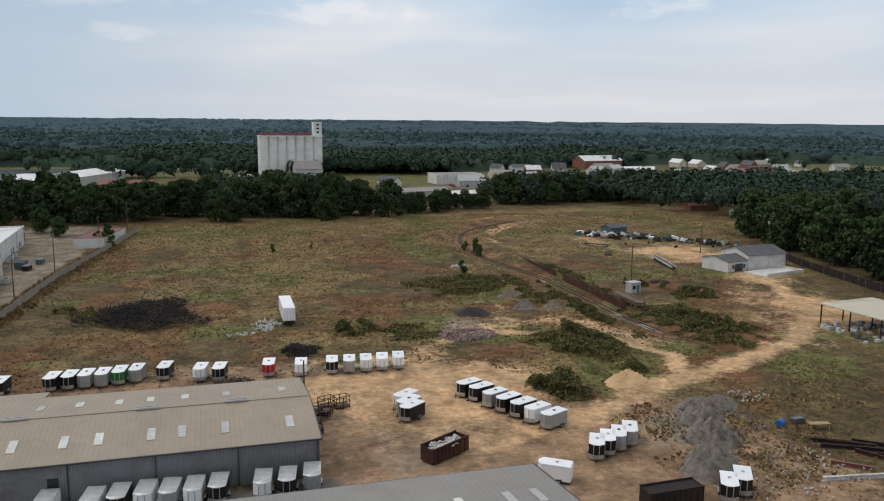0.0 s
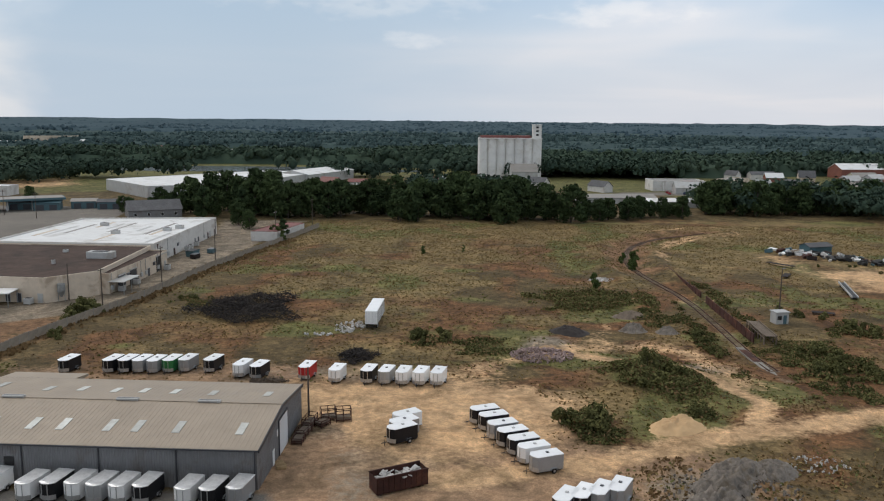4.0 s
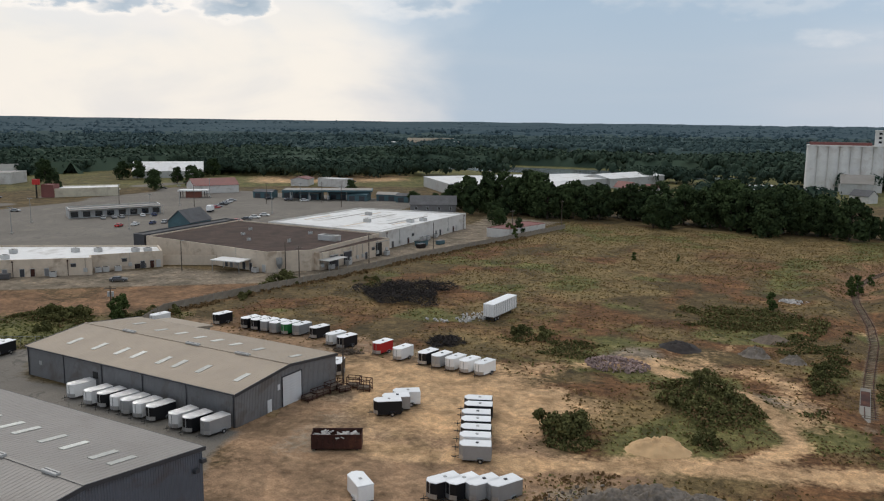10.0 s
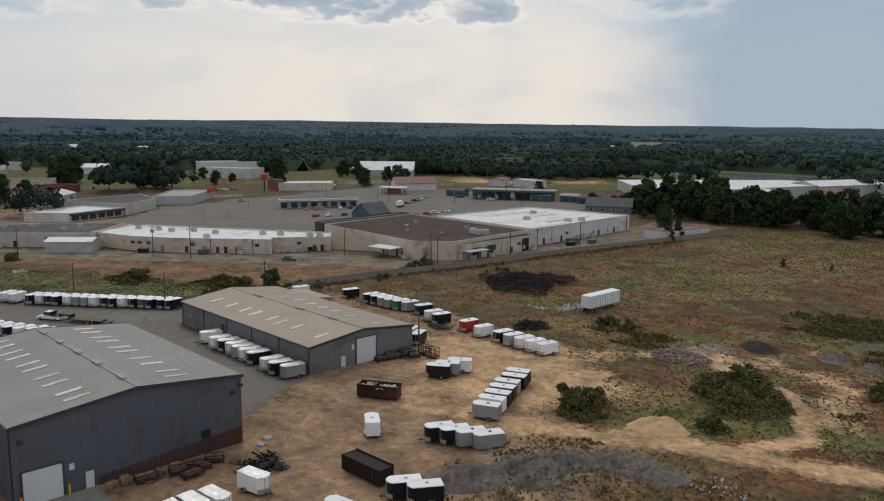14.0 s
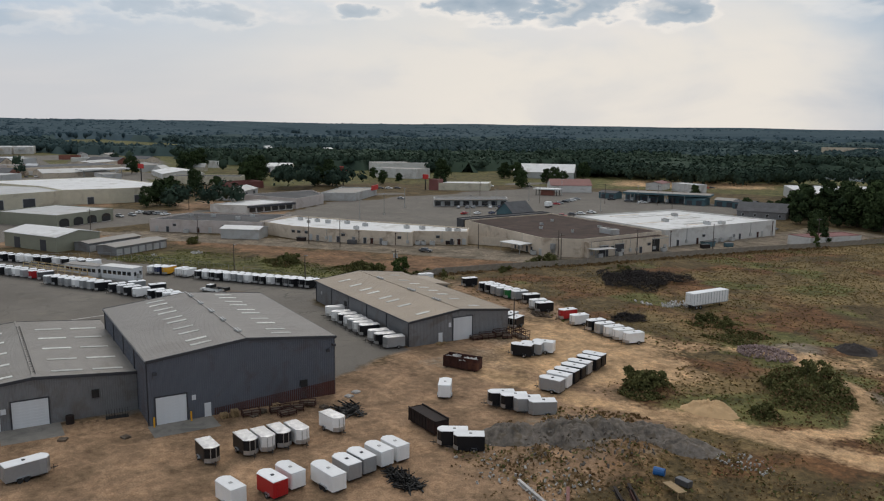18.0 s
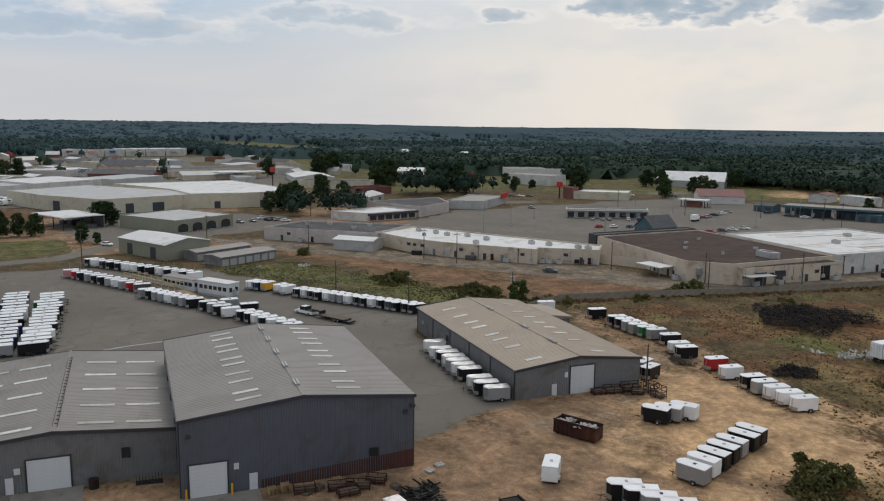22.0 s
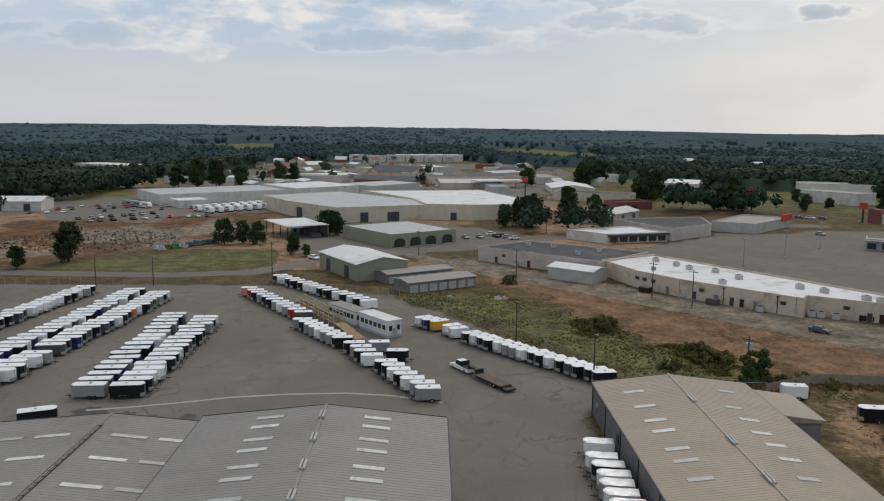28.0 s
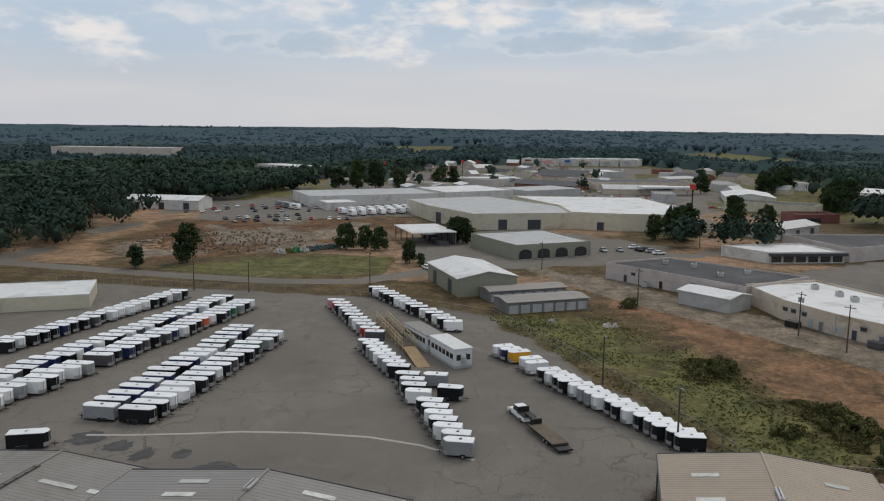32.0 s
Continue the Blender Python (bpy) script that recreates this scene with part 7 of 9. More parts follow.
# ---- vehicles ----
def make_car(name, label, paint, L=4.6, W=1.8, H=1.45, pickup=False, far=False):
    ob = tagged(new(name), label, "pickup truck" if pickup else "car")
    bm = bmesh.new()
    prof = [(-L / 2, 0.35), (L / 2, 0.35), (L / 2, 0.7), (L / 2 - 0.15, 0.82), (L * 0.22, 0.95 if not pickup else 1.1), (-L / 2 + 0.1, 0.98 if not pickup else 1.1), (-L / 2, 0.85)]
    a, b = ([bm.verts.new((x, y, z)) for x, z in prof] for y in (-W / 2, W / 2))
    n = len(prof)
    bm.faces.new(a[::-1])
    bm.faces.new(b)
    for i in range(n):
        bm.faces.new((a[i], a[(i + 1) % n], b[(i + 1) % n], b[i]))
    bmesh.ops.recalc_face_normals(bm, faces=bm.faces)
    bmesh.ops.bevel(bm, geom=list(bm.edges), offset=0.05, segments=1, affect="EDGES")
    if far:
        cm, kk = (-0.08 * L if not pickup else 0.04 * L), 0.56 * L * 0.36
        box(bm, cm - kk, cm + kk, -W * 0.4, W * 0.4, H - 0.08, H)
    part("body", bm, paint, ob)
    bm = bmesh.new()
    c0, c1 = (-L * 0.36, L * 0.2) if not pickup else (-L * 0.12, L * 0.2)
    prism(bm, [(c0, -W / 2 + 0.08), (c1, -W / 2 + 0.08), (c1, W / 2 - 0.08), (c0, W / 2 - 0.08)], 0.9, H - 0.06)
    for v in bm.verts:
        if v.co.z > 1.2:
            v.co.x = (v.co.x - (c0 + c1) / 2) * 0.72 + (c0 + c1) / 2
            v.co.y *= 0.86
    part("cabin_glass", bm, "glass", ob, "dark tinted windows")
    if not far:
        bm = bmesh.new()
        k = (c1 - c0) * 0.36
        box(bm, (c0 + c1) / 2 - k, (c0 + c1) / 2 + k, -W * 0.4, W * 0.4, H - 0.08, H, 0.03)
        part("roof", bm, paint, ob)
    if far > 1:
        return ob
    for x in (-L * 0.31, L * 0.31) if not far else ():
        for y in (-1, 1):
            wheel(ob, x, y * (W / 2 - 0.08), 0.33)
    if far:
        for x in (-L * 0.31, L * 0.31):
            bm = bmesh.new()
            tube(bm, (x, -W / 2, 0.33), (x, W / 2, 0.33), 0.33, 0.33, 8)
            part("wheel_pair", bm, "rubber", ob)
    for y in (-0.6, 0.6) if not far else ():
        bm = bmesh.new()
        box(bm, L / 2 - 0.04, L / 2 + 0.03, y - 0.16, y + 0.16, 0.6, 0.74)
        part("headlight", bm, "alu", ob)
    return ob


CAR_LABELS = {"paint_white": "white saloon car parked on the lot", "paint_grey": "silver saloon car parked on the lot", "paint_char": "dark grey car parked on the lot", "paint_red": "red car parked on the lot", "paint_navy": "dark blue car parked on the lot", "paint_black": "black car parked on the lot"}
CARS = {}


def car(paint, x, y, rz):
    key = (paint, (x < -230) + (x < -390 or y > 400))
    if key not in CARS:
        CARS[key] = make_car("car", CAR_LABELS[paint], paint, far=key[1])
        CARS[key].matrix_basis = pose(x, y, 0.0, 0, 0, rz)
        CARS[key]["group"] = "parked cars"
        return
    copy_thing(CARS[key], pose(x, y, 0.0, 0, 0, rz))


def car_rows():
    r = random.Random(21)
    kinds = list(CAR_LABELS)
    weights = (5, 4, 3, 1.5, 1, 2)
    for a, b, n, rz in (((-208, 240), (-196, 268), 8, 150), ((-150, 262), (-156, 290), 5, 20), ((-196, 300), (-214, 330), 6, 60), ((-330, 262), (-322, 282), 5, 40), ((-262, 240), (-262, 243), 1, 20), ((-205, 347), (-160, 356), 5, 60), ((-241, 84), (-247, 100), 6, 20), ((-252, 96), (-240, 104), 4, 110),
                        ((-320, -130), (-350, -60), 12, 15), ((-335, -130), (-365, -64), 12, 15), ((-350, -132), (-380, -70), 11, 15), ((-306, -62), (-312, -40), 6, 20), ((-296, -96), (-322, -70), 8, 40), ((-284, -92), (-300, -66), 7, 40), ((-470, 60), (-480, 120), 12, 10), ((-486, 60), (-498, 128), 13, 10), ((-530, 62), (-545, 120), 11, 15), ((-640, -150), (-780, -110), 16, 70), ((-620, -90), (-690, -60), 9, 40), ((-430, 120), (-436, 170), 8, 100), ((-246, 452), (-236, 470), 5, 30), ((240, 470), (300, 472), 10, 85), ((300, 520), (370, 530), 12, 85), ((150, 490), (215, 494), 9, 80), ((-180, 232), (-170, 262), 6, 120),
                        ((-560, -60), (-600, 60), 14, 30), ((-700, -40), (-730, 60), 12, 30), ((-860, -30), (-880, 90), 14, 0), ((-330, 320), (-300, 360), 5, 40), ((-66, 300), (-72, 318), 3, 80), ((150, 498), (182, 500), 6, 80), ((190, 505), (230, 512), 7, 80)):
        for i in range(n):
            if r.random() < 0.18:
                continue
            u = (i + r.uniform(-0.15, 0.15)) / max(1, n - 1)
            car(r.choices(kinds, weights)[0], a[0] + (b[0] - a[0]) * u, a[1] + (b[1] - a[1]) * u, rz + r.uniform(-4, 4))
    car("paint_char", -89.5, 158.0, 42)
    car("paint_white", -186, 30.5, 40)


car_rows()


def work_truck():
    ob = make_car("pickup_truck", "white crew-cab work truck with a black flat bed", "paint_white", 6.2, 2.0, 1.95, True)
    ob.matrix_basis = pose(-59.0, 76.4, 0, 0, 0, 211.5)
    wall_box(ob, "flat_bed", "steel_dark", -3.3, -0.8, -1.05, 1.05, 1.1, 1.22)
    wall_box(ob, "headache_rack", "steel_dark", -0.85, -0.75, -1.0, 1.0, 1.2, 2.0)
    fl = thing("flatbed_trailer", -51.3, 81.0, 0, 211.5, "long black gooseneck flatbed trailer with a grey deck", "trailer")
    wall_box(fl, "deck", "wood_old", -4.6, 3.4, -1.25, 1.25, 0.82, 0.92, "weathered plank deck")
    wall_box(fl, "frame", "steel_dark", -4.8, 4.2, -1.2, 1.2, 0.62, 0.8)
    wall_box(fl, "gooseneck", "steel_dark", 3.2, 6.6, -0.35, 0.35, 1.25, 1.6)
    wall_box(fl, "neck_post", "steel_dark", 3.2, 3.6, -0.9, 0.9, 0.8, 1.7)
    wall_box(fl, "tail_ramp", "steel_dark", -6.3, -4.7, -1.1, 1.1, 0.35, 0.6)
    for x in (-2.6, -1.6):
        for s in (-1, 1):
            wheel(fl, x, s * 1.05, 0.38)


work_truck()


# ---- poles and fences ----
def power_pole(x, y, h, rz=0, arm=True, can=False, lamp=False):
    ob = thing("utility_pole", x, y, 0, rz, "weathered wooden utility pole" + (" with a transformer" if can else ""), "utility pole")
    bm = bmesh.new()
    tube(bm, (0, 0, 0), (0, 0, h), 0.17, 0.11, 8)
    part("pole", bm, "pole_wood", ob)
    if arm:
        wall_box(ob, "crossarm", "pole_wood", -1.2, 1.2, -0.06, 0.06, h - 0.7, h - 0.55)
        for xx in (-1.05, -0.4, 0.4, 1.05):
            bm = bmesh.new()
            tube(bm, (xx, 0, h - 0.55), (xx, 0, h - 0.35), 0.05, 0.03, 6)
            part("insulator", bm, "metal_light", ob)
    if can:
        for s in (-1, 1):
            bm = bmesh.new()
            tube(bm, (s * 0.42, 0.1, h - 2.4), (s * 0.42, 0.1, h - 1.3), 0.26, 0.26, 10)
            part("transformer", bm, "metal_light", ob, "grey transformer can")
    if lamp:
        wall_box(ob, "lamp_head", "galv", -0.1, 0.9, -0.12, 0.12, h - 0.2, h - 0.05)
    return ob


for x, y, h, rz, arm, can, lamp in ((-78.7, 88.4, 9, 30, False, False, True), (-51.8, 99.5, 9, 30, False, False, True), (-135.4, -22.8, 9, 90, False, False, False), (-137.5, -7.6, 8.5, 90, False, False, True), (-145.9, 24.1, 11.5, 40, True, False, False),
                                     (-146.2, 95.3, 10, 50, True, False, False), (-125.0, 129.6, 10, 50, True, True, False), (-112.9, 136.5, 10, 50, True, False, False), (-47.5, 183, 10, 80, True, False, False), (-46.0, 214, 10, 80, True, False, False), (-42, 246, 10, 80, False, False, False),
                                     (-36, 296, 10, 80, True, False, False), (-30, 332, 11, 80, True, False, False), (-54.5, 128, 8, 40, True, True, False), (-60, 192, 9, 80, False, False, False), (-87, 178, 9, 40, False, False, True),
                                     (105.6, 186.2, 12, 20, False, False, True), (156.5, 231.6, 10, 20, True, False, False), (186.5, 236, 11, 20, True, True, False), (13.2, 120.9, 7.6, 0, False, False, False), (218, 318, 12, 0, True, False, False),
                                     (-190, 330, 11, 30, True, False, False), (-210, 300, 11, 30, False, False, True), (-240, 280, 11, 30, False, False, True), (-170, 350, 11, 30, True, False, False), (-150, 340, 11, 30, True, False, False), (-196, 66, 9, 60, True, False, False), (-260, 120, 9, 60, True, False, False)):
    power_pole(x, y, h, rz, arm, can, lamp)


def chain_fence(line, h, label, solid=None):
    """A fence along a line: each post its own part, top rail, and either wire or boards."""
    x0, y0 = line[0]
    ob = thing("fence", x0, y0, 0, 0, label, "fence")
    post_me = None
    for (ax, ay), (bx, by) in zip(line, line[1:]):
        length = math.hypot(bx - ax, by - ay)
        ang = math.atan2(by - ay, bx - ax)
        n = max(1, round(length / 3.0))
        for i in range(n):
            u = i / n
            px, py = ax + (bx - ax) * u - x0, ay + (by - ay) * u - y0
            if post_me is None:
                bm = bmesh.new()
                tube(bm, (0, 0, 0), (0, 0, h + 0.1), 0.045, 0.045, 6)
                p = part("post", bm, "galv", ob)
                post_me = p.data
            else:
                p = new("post", post_me)
                p.parent = ob
            p.location = (px, py, 0)
        bm = bmesh.new()
        rot = Matrix.Translation((ax - x0, ay - y0, 0)) @ Matrix.Rotation(ang, 4, "Z")
        if solid:
            bm.free()
            me = None
            for i in range(n):
                if me is None:
                    bm = bmesh.new()
                    k = 4
                    for q in range(k):
                        box(bm, q * length / n / k, (q + 1) * length / n / k - 0.012, -0.02, 0.02, 0.05, h - 0.05 * (q % 2))
                    p = part("fence_panel", bm, solid, ob)
                    me = p.data
                else:
                    p = new("fence_panel", me)
                    p.parent = ob
                p.matrix_basis = rot @ pose(i * length / n, 0, 0.04 * math.sin(i * 1.7), 2.5 * math.sin(i * 2.3))
            continue
        tube(bm, rot @ Vector((0, 0, h)), rot @ Vector((length, 0, h)), 0.03, 0.03, 5)
        part("top_rail", bm, "galv", ob)
        bm = bmesh.new()
        k = int(length / 0.45)
        for i in range(k):
            for s in (-1, 1):
                a, b = rot @ Vector((i * length / k, 0, 0 if s > 0 else h)), rot @ Vector((min(length, (i + 3.2) * length / k), 0, h if s > 0 else 0))
                d = Vector((0, 0, 0.016))
                bm.faces.new([bm.verts.new(v) for v in (a - d, b - d, b + d, a + d)])
        part("wire_mesh", bm, "chainlink", ob)
    return ob


chain_fence([(-136, 30), (-124, 62), (-92, 84), (-45, 110), (-46, 128)], 2.1, "chain-link fence along the trailer lot")
chain_fence([(-137, -70), (-138, -10), (-140, 8)], 1.9, "chain-link fence by the road")
chain_fence([(-140, 18), (-136, 30)], 1.9, "chain-link gate stretch by the road")
chain_fence([(-46, 128), (-52, 140), (-50, 160), (-44.5, 188), (-40, 237), (-31, 290), (-26, 326)], 1.9, "weathered board and wire fence beside the field", "fence_grey")
chain_fence([(179.6, 228), (173, 199), (168.5, 168), (164, 150)], 2.3, "dark sheet fence along the wood", "rust_dark")


def make_camper(name, label, L, paint, stripe):
    """A camper van: a long rounded body with a raked nose, a dark windscreen and a stripe."""
    ob = tagged(new(name), label, "camper", "parked campers")
    bm = bmesh.new()
    prof = [(-L / 2, 0.6), (L / 2 - 0.2, 0.6), (L / 2, 1.3), (L / 2 - 0.5, 2.9), (L / 2 - 1.0, 3.2), (-L / 2 + 0.1, 3.2), (-L / 2, 3.0)]
    a, b = ([bm.verts.new((x, y, z)) for x, z in prof] for y in (-1.2, 1.2))
    bm.faces.new(a[::-1])
    bm.faces.new(b)
    for i in range(len(prof)):
        j = (i + 1) % len(prof)
        bm.faces.new((a[i], a[j], b[j], b[i]))
    bmesh.ops.recalc_face_normals(bm, faces=bm.faces)
    part("body", bm, paint, ob)
    wall_box(ob, "side_window", "glass", -L * 0.2, L * 0.3, -1.23, 1.23, 1.9, 2.5)
    wall_box(ob, "stripe", stripe, -L / 2 + 0.1, L / 2 - 0.6, -1.22, 1.22, 1.0, 1.4)
    for x in (-L * 0.28, L * 0.32):
        bm = bmesh.new()
        tube(bm, (x, -1.15, 0.42), (x, 1.15, 0.42), 0.42, 0.42, 8)
        part("wheel_pair", bm, "rubber", ob)
    return ob


def camper_rows():
    r = random.Random(33)
    kinds = [make_camper("camper", "white camper with dark windows on the sales lot", 8.5, "paint_white", "paint_grey"), make_camper("camper", "white camper with a red stripe on the sales lot", 7.0, "paint_white", "paint_red"), make_camper("camper", "long silver camper on the sales lot", 10.0, "paint_grey", "paint_char")]
    used = set()
    for a, b, n, rz in (((-338, -52), (-392, 2), 15, 35), ((-330, -44), (-378, 4), 13, 40), ((-402, 2), (-440, 36), 9, 40), ((-352, -84), (-362, -96), 3, 60)):
        for i in range(n):
            if r.random() < 0.12:
                continue
            u, k = i / (n - 1), r.choices((0, 1, 2), (5, 3, 2))[0]
            m = pose(a[0] + (b[0] - a[0]) * u, a[1] + (b[1] - a[1]) * u, 0, 0, 0, rz + r.uniform(-6, 6))
            if k in used:
                copy_thing(kinds[k], m)
            else:
                kinds[k].matrix_basis = m
                used.add(k)


camper_rows()

# ---- heaps, rails and junk in the field ----
def stick_pile(name, label, x, y, rx, ry, h, count, length, mat, seed, thick=0.05):
    r = random.Random(seed)
    verts, faces = [], []
    for i in range(count):
        a, d = r.uniform(0, 6.283), math.sqrt(r.random())
        ragged = 0.75 + 0.7 * noise.noise((math.cos(a) * 1.7 + seed, math.sin(a) * 1.7, seed))
        px, py = rx * d * ragged * math.cos(a), ry * d * ragged * math.sin(a)
        lump = max(0.15, 0.55 + 1.1 * noise.noise((px * 0.3, py * 0.3, seed)))
        top = h * lump * (1 - 0.7 * d * d) * r.uniform(0.3, 1.15) + 0.1
        w = Vector((r.gauss(0, 1), r.gauss(0, 1), r.gauss(0.1, 0.45))).normalized() * length * r.uniform(0.35, 1.1)
        u = w.orthogonal().normalized() * thick * r.uniform(0.6, 1.8)
        v = w.normalized().cross(u)
        b = len(verts)
        c = Vector((px, py, top))
        for e in (-0.5, 0.5):
            for q in (u, -0.5 * u + 0.87 * v, -0.5 * u - 0.87 * v):
                p = c + w * e + q
                verts.append((p.x, p.y, max(p.z, 0.02)))
        faces += [(b, b + 1, b + 4, b + 3), (b + 1, b + 2, b + 5, b + 4), (b + 2, b, b + 3, b + 5)]
    ob = numpy_mesh(name, np.array(verts), np.array(faces), mat)
    ob.matrix_basis = pose(x, y, float(ground_height(x, y)) - 0.05)
    return tagged(ob, label, "brush pile", kind="stuff")


stick_pile("brush_pile", "large tangled heap of dark dead brush", -14, 184, 14.5, 14.0, 2.6, 2400, 2.4, "brush_dead", 1, 0.055)
stick_pile("brush_pile", "small heap of grey dead brush", 15.5, 152, 4.5, 5.5, 1.1, 700, 1.8, "brush_dead", 2, 0.045)
stick_pile("brush_pile", "dry brush heap beside the workshop yard", 3.0, 135.5, 4.0, 1.6, 0.7, 350, 1.3, "wood_old", 3, 0.05)
stick_pile("brush_pile", "old pipe and timber heap", 65.5, 66.5, 5.5, 1.6, 0.6, 260, 2.2, "steel_dark", 4, 0.08)


def rubble(name, label, x, y, rx, ry, h, count, size, mat, seed, category="rubble heap"):
    """Broken pieces lying over a low heap, one mesh."""
    r = random.Random(seed)
    bm = bmesh.new()
    for i in range(count):
        a, d = r.uniform(0, 6.283), math.sqrt(r.random())
        s = size * r.uniform(0.4, 1.3)
        z = h * (1 - d * d) * r.uniform(0.5, 1.0)
        m = Matrix.Translation((rx * d * math.cos(a), ry * d * math.sin(a), z + s * 0.2)) @ Euler((r.uniform(0, 3), r.uniform(0, 3), r.uniform(0, 3))).to_matrix().to_4x4()
        box(bm, -s, s, -s * 0.6, s * 0.6, -s * 0.35, s * 0.35, m=m)
    ob = part(name, bm, mat)
    ob.matrix_basis = pose(x, y, float(ground_height(x, y)) - 0.04)
    return tagged(ob, label, category, kind="stuff")


def mound(name, label, x, y, rx, ry, h, mat, seed, rz=0, category="heap"):
    """A soft heap of loose earth with an uneven foot."""
    n, k = 44, 16
    vs = [(0, 0, h)]
    fs = []
    for j in range(1, k + 1):
        t = j / k
        for i in range(n):
            a = 2 * math.pi * i / n
            f = 1 + 0.16 * noise.noise((math.cos(a) * 1.6 + seed, math.sin(a) * 1.6, t))
            z = h * (math.cos(t ** 1.5 * math.pi) * 0.5 + 0.5) * (1 + 0.22 * noise.noise((math.cos(a) * 3 * t + seed, math.sin(a) * 3 * t, 2)))
            z += (0.30 * noise.noise((math.cos(a) * 7 * t, math.sin(a) * 7 * t, seed)) + 0.26 * noise.noise((math.cos(a) * 17 * t, math.sin(a) * 17 * t, seed))) * h * (1 - t ** 3)
            vs.append((rx * t * f * math.cos(a), ry * t * f * math.sin(a), z - 0.12 * t))
    for i in range(n):
        fs.append((0, 1 + i, 1 + (i + 1) % n, 1 + (i + 1) % n))
        for j in range(k - 1):
            a, b = 1 + j * n, 1 + (j + 1) * n
            fs.append((a + i, b + i, b + (i + 1) % n, a + (i + 1) % n))
    me = bpy.data.meshes.new(name)
    me.from_pydata(vs, [], [f[:3] if f[2] == f[3] else f for f in fs])
    me.polygons.foreach_set("use_smooth", [True] * len(me.polygons))
    me.materials.append(M[mat])
    ob = new(name, me)
    ob.matrix_basis = pose(x, y, 0, 0, 0, rz)
    return tagged(ob, label, category)


mound("sand_mound", "smooth pale sand heap beside the dirt road", 67.5, 119.0, 5.6, 3.4, 1.7, "sand", 1, 22, "sand heap")
for i, (x, y, rx, ry, h) in enumerate(((62.0, 86.5, 7.5, 4.6, 2.3), (65.5, 92, 8.5, 5.5, 2.9), (68.0, 97.5, 8.0, 5.5, 2.8), (71.0, 102.5, 7.5, 5.0, 2.3), (75.5, 104.5, 6.0, 3.6, 1.6))):
    mound("spoil_mound", "grey stony spoil heap with weeds", x, y, rx, ry, h, "gravel", 10 + i, 44 + 5 * (i % 2), "spoil heap")
mound("spoil_mound", "small grey gravel heap in the field", 71.4, 175, 3.0, 2.4, 1.5, "gravel", 31, 0, "gravel heap")
mound("spoil_mound", "small grey gravel heap in the field", 78.2, 174, 2.6, 2.2, 1.2, "gravel", 32, 0, "gravel heap")
mound("soil_mound", "low dark soil heap by the brick rubble", 57.4, 172, 4.2, 5.0, 1.2, "brush_dead", 33, 0, "soil heap")
mound("soil_mound", "brown soil heap with dead weeds", 73, 187, 4.5, 3.2, 1.2, "wood_old", 34, 0, "soil heap")
rubble("brick_rubble", "spread heap of broken pinkish bricks", 50.5, 154.5, 6.0, 4.6, 0.9, 520, 0.26, "brick_rubble", 5)
rubble("white_debris", "scattered white sheets and rubbish by the semi-trailer", 11.0, 172.5, 3.2, 5.0, 0.25, 80, 0.32, "rubble_white", 6, "rubbish")
rubble("white_debris", "torn pale sheeting on the grass", 5.5, 166.0, 3.2, 0.8, 0.12, 18, 0.4, "rubble_white", 7, "rubbish")
rubble("stone_scatter", "loose pale stones beside the dirt road", 83, 108, 4, 3, 0.2, 60, 0.2, "concrete", 8, "stones")
rubble("stone_scatter", "broken concrete pieces in the weeds", 70, 82, 12, 8, 0.1, 150, 0.2, "concrete", 14, "stones")
rubble("stone_scatter", "pale stones in the field", 72, 228, 3.5, 2.2, 0.3, 60, 0.35, "rubble_white", 15, "stones")
rubble("spoil_stones", "loose grey stones over the spoil heaps", 68.5, 93.5, 9, 10, 1.5, 220, 0.22, "gravel", 19, "stones")
rubble("rubble_field", "wide spread of demolition rubble", -258, -60, 40, 30, 0.2, 70, 0.5, "fence_grey", 16)
for k in range(9):
    bxx, byy = -204 - 2.3 * k, -27.5 + 1.9 * k
    rubble("bale_row", "row of wrapped pale and green waste bales" if k < 4 else "row of dark tarpaulin-covered bales", bxx, byy, 2.2, 2.0, 1.6, 46, 0.55, ("rubble_white", "strip_green", "paint_green", "rubble_white", "paint_char", "teal", "paint_char", "teal", "paint_char")[k], 60 + k, "waste bales")
rubble("rubble_field", "dark demolition rubble and soil", -225, -62, 30, 34, 0.3, 400, 0.5, "wood_old", 17)


def junk_line():
    """A long line of scrap: appliances, sheet, timber and pipes; each piece a thing's part."""
    r = random.Random(31)
    mats = ["metal_light", "rubble_white", "steel_dark", "rust", "teal", "rust_dark", "paint_char", "wood_old", "steel_dark", "paint_white"]
    ob = thing("scrap_heap", 140, 280, 0, 0, "long line of mixed scrap metal, timber and appliances", "scrap heap")
    for i in range(150):
        u = r.random()
        x = 38 * u + r.gauss(0, 2.2)
        y = -38 * u ** 1.15 + r.gauss(0, 3.4) + 6 * math.sin(u * 3.1)
        s = r.uniform(0.5, 1.5)
        bm = bmesh.new()
        m = Matrix.Translation((x, y, s * 0.35)) @ Euler((r.uniform(-0.4, 0.4), r.uniform(-0.4, 0.4), r.uniform(0, 3.1))).to_matrix().to_4x4()
        box(bm, -s, s, -s * r.uniform(0.3, 0.7), s * 0.5, -s * 0.4, s * r.uniform(0.2, 0.7), 0.05, m)
        part("scrap_piece", bm, r.choice(mats), ob)
    gable("scrap_shed", "small dark scrap shed", 152, 283, 20, 9, 5, 2.4, 3.3, "teal", "shingle", "shed")


junk_line()


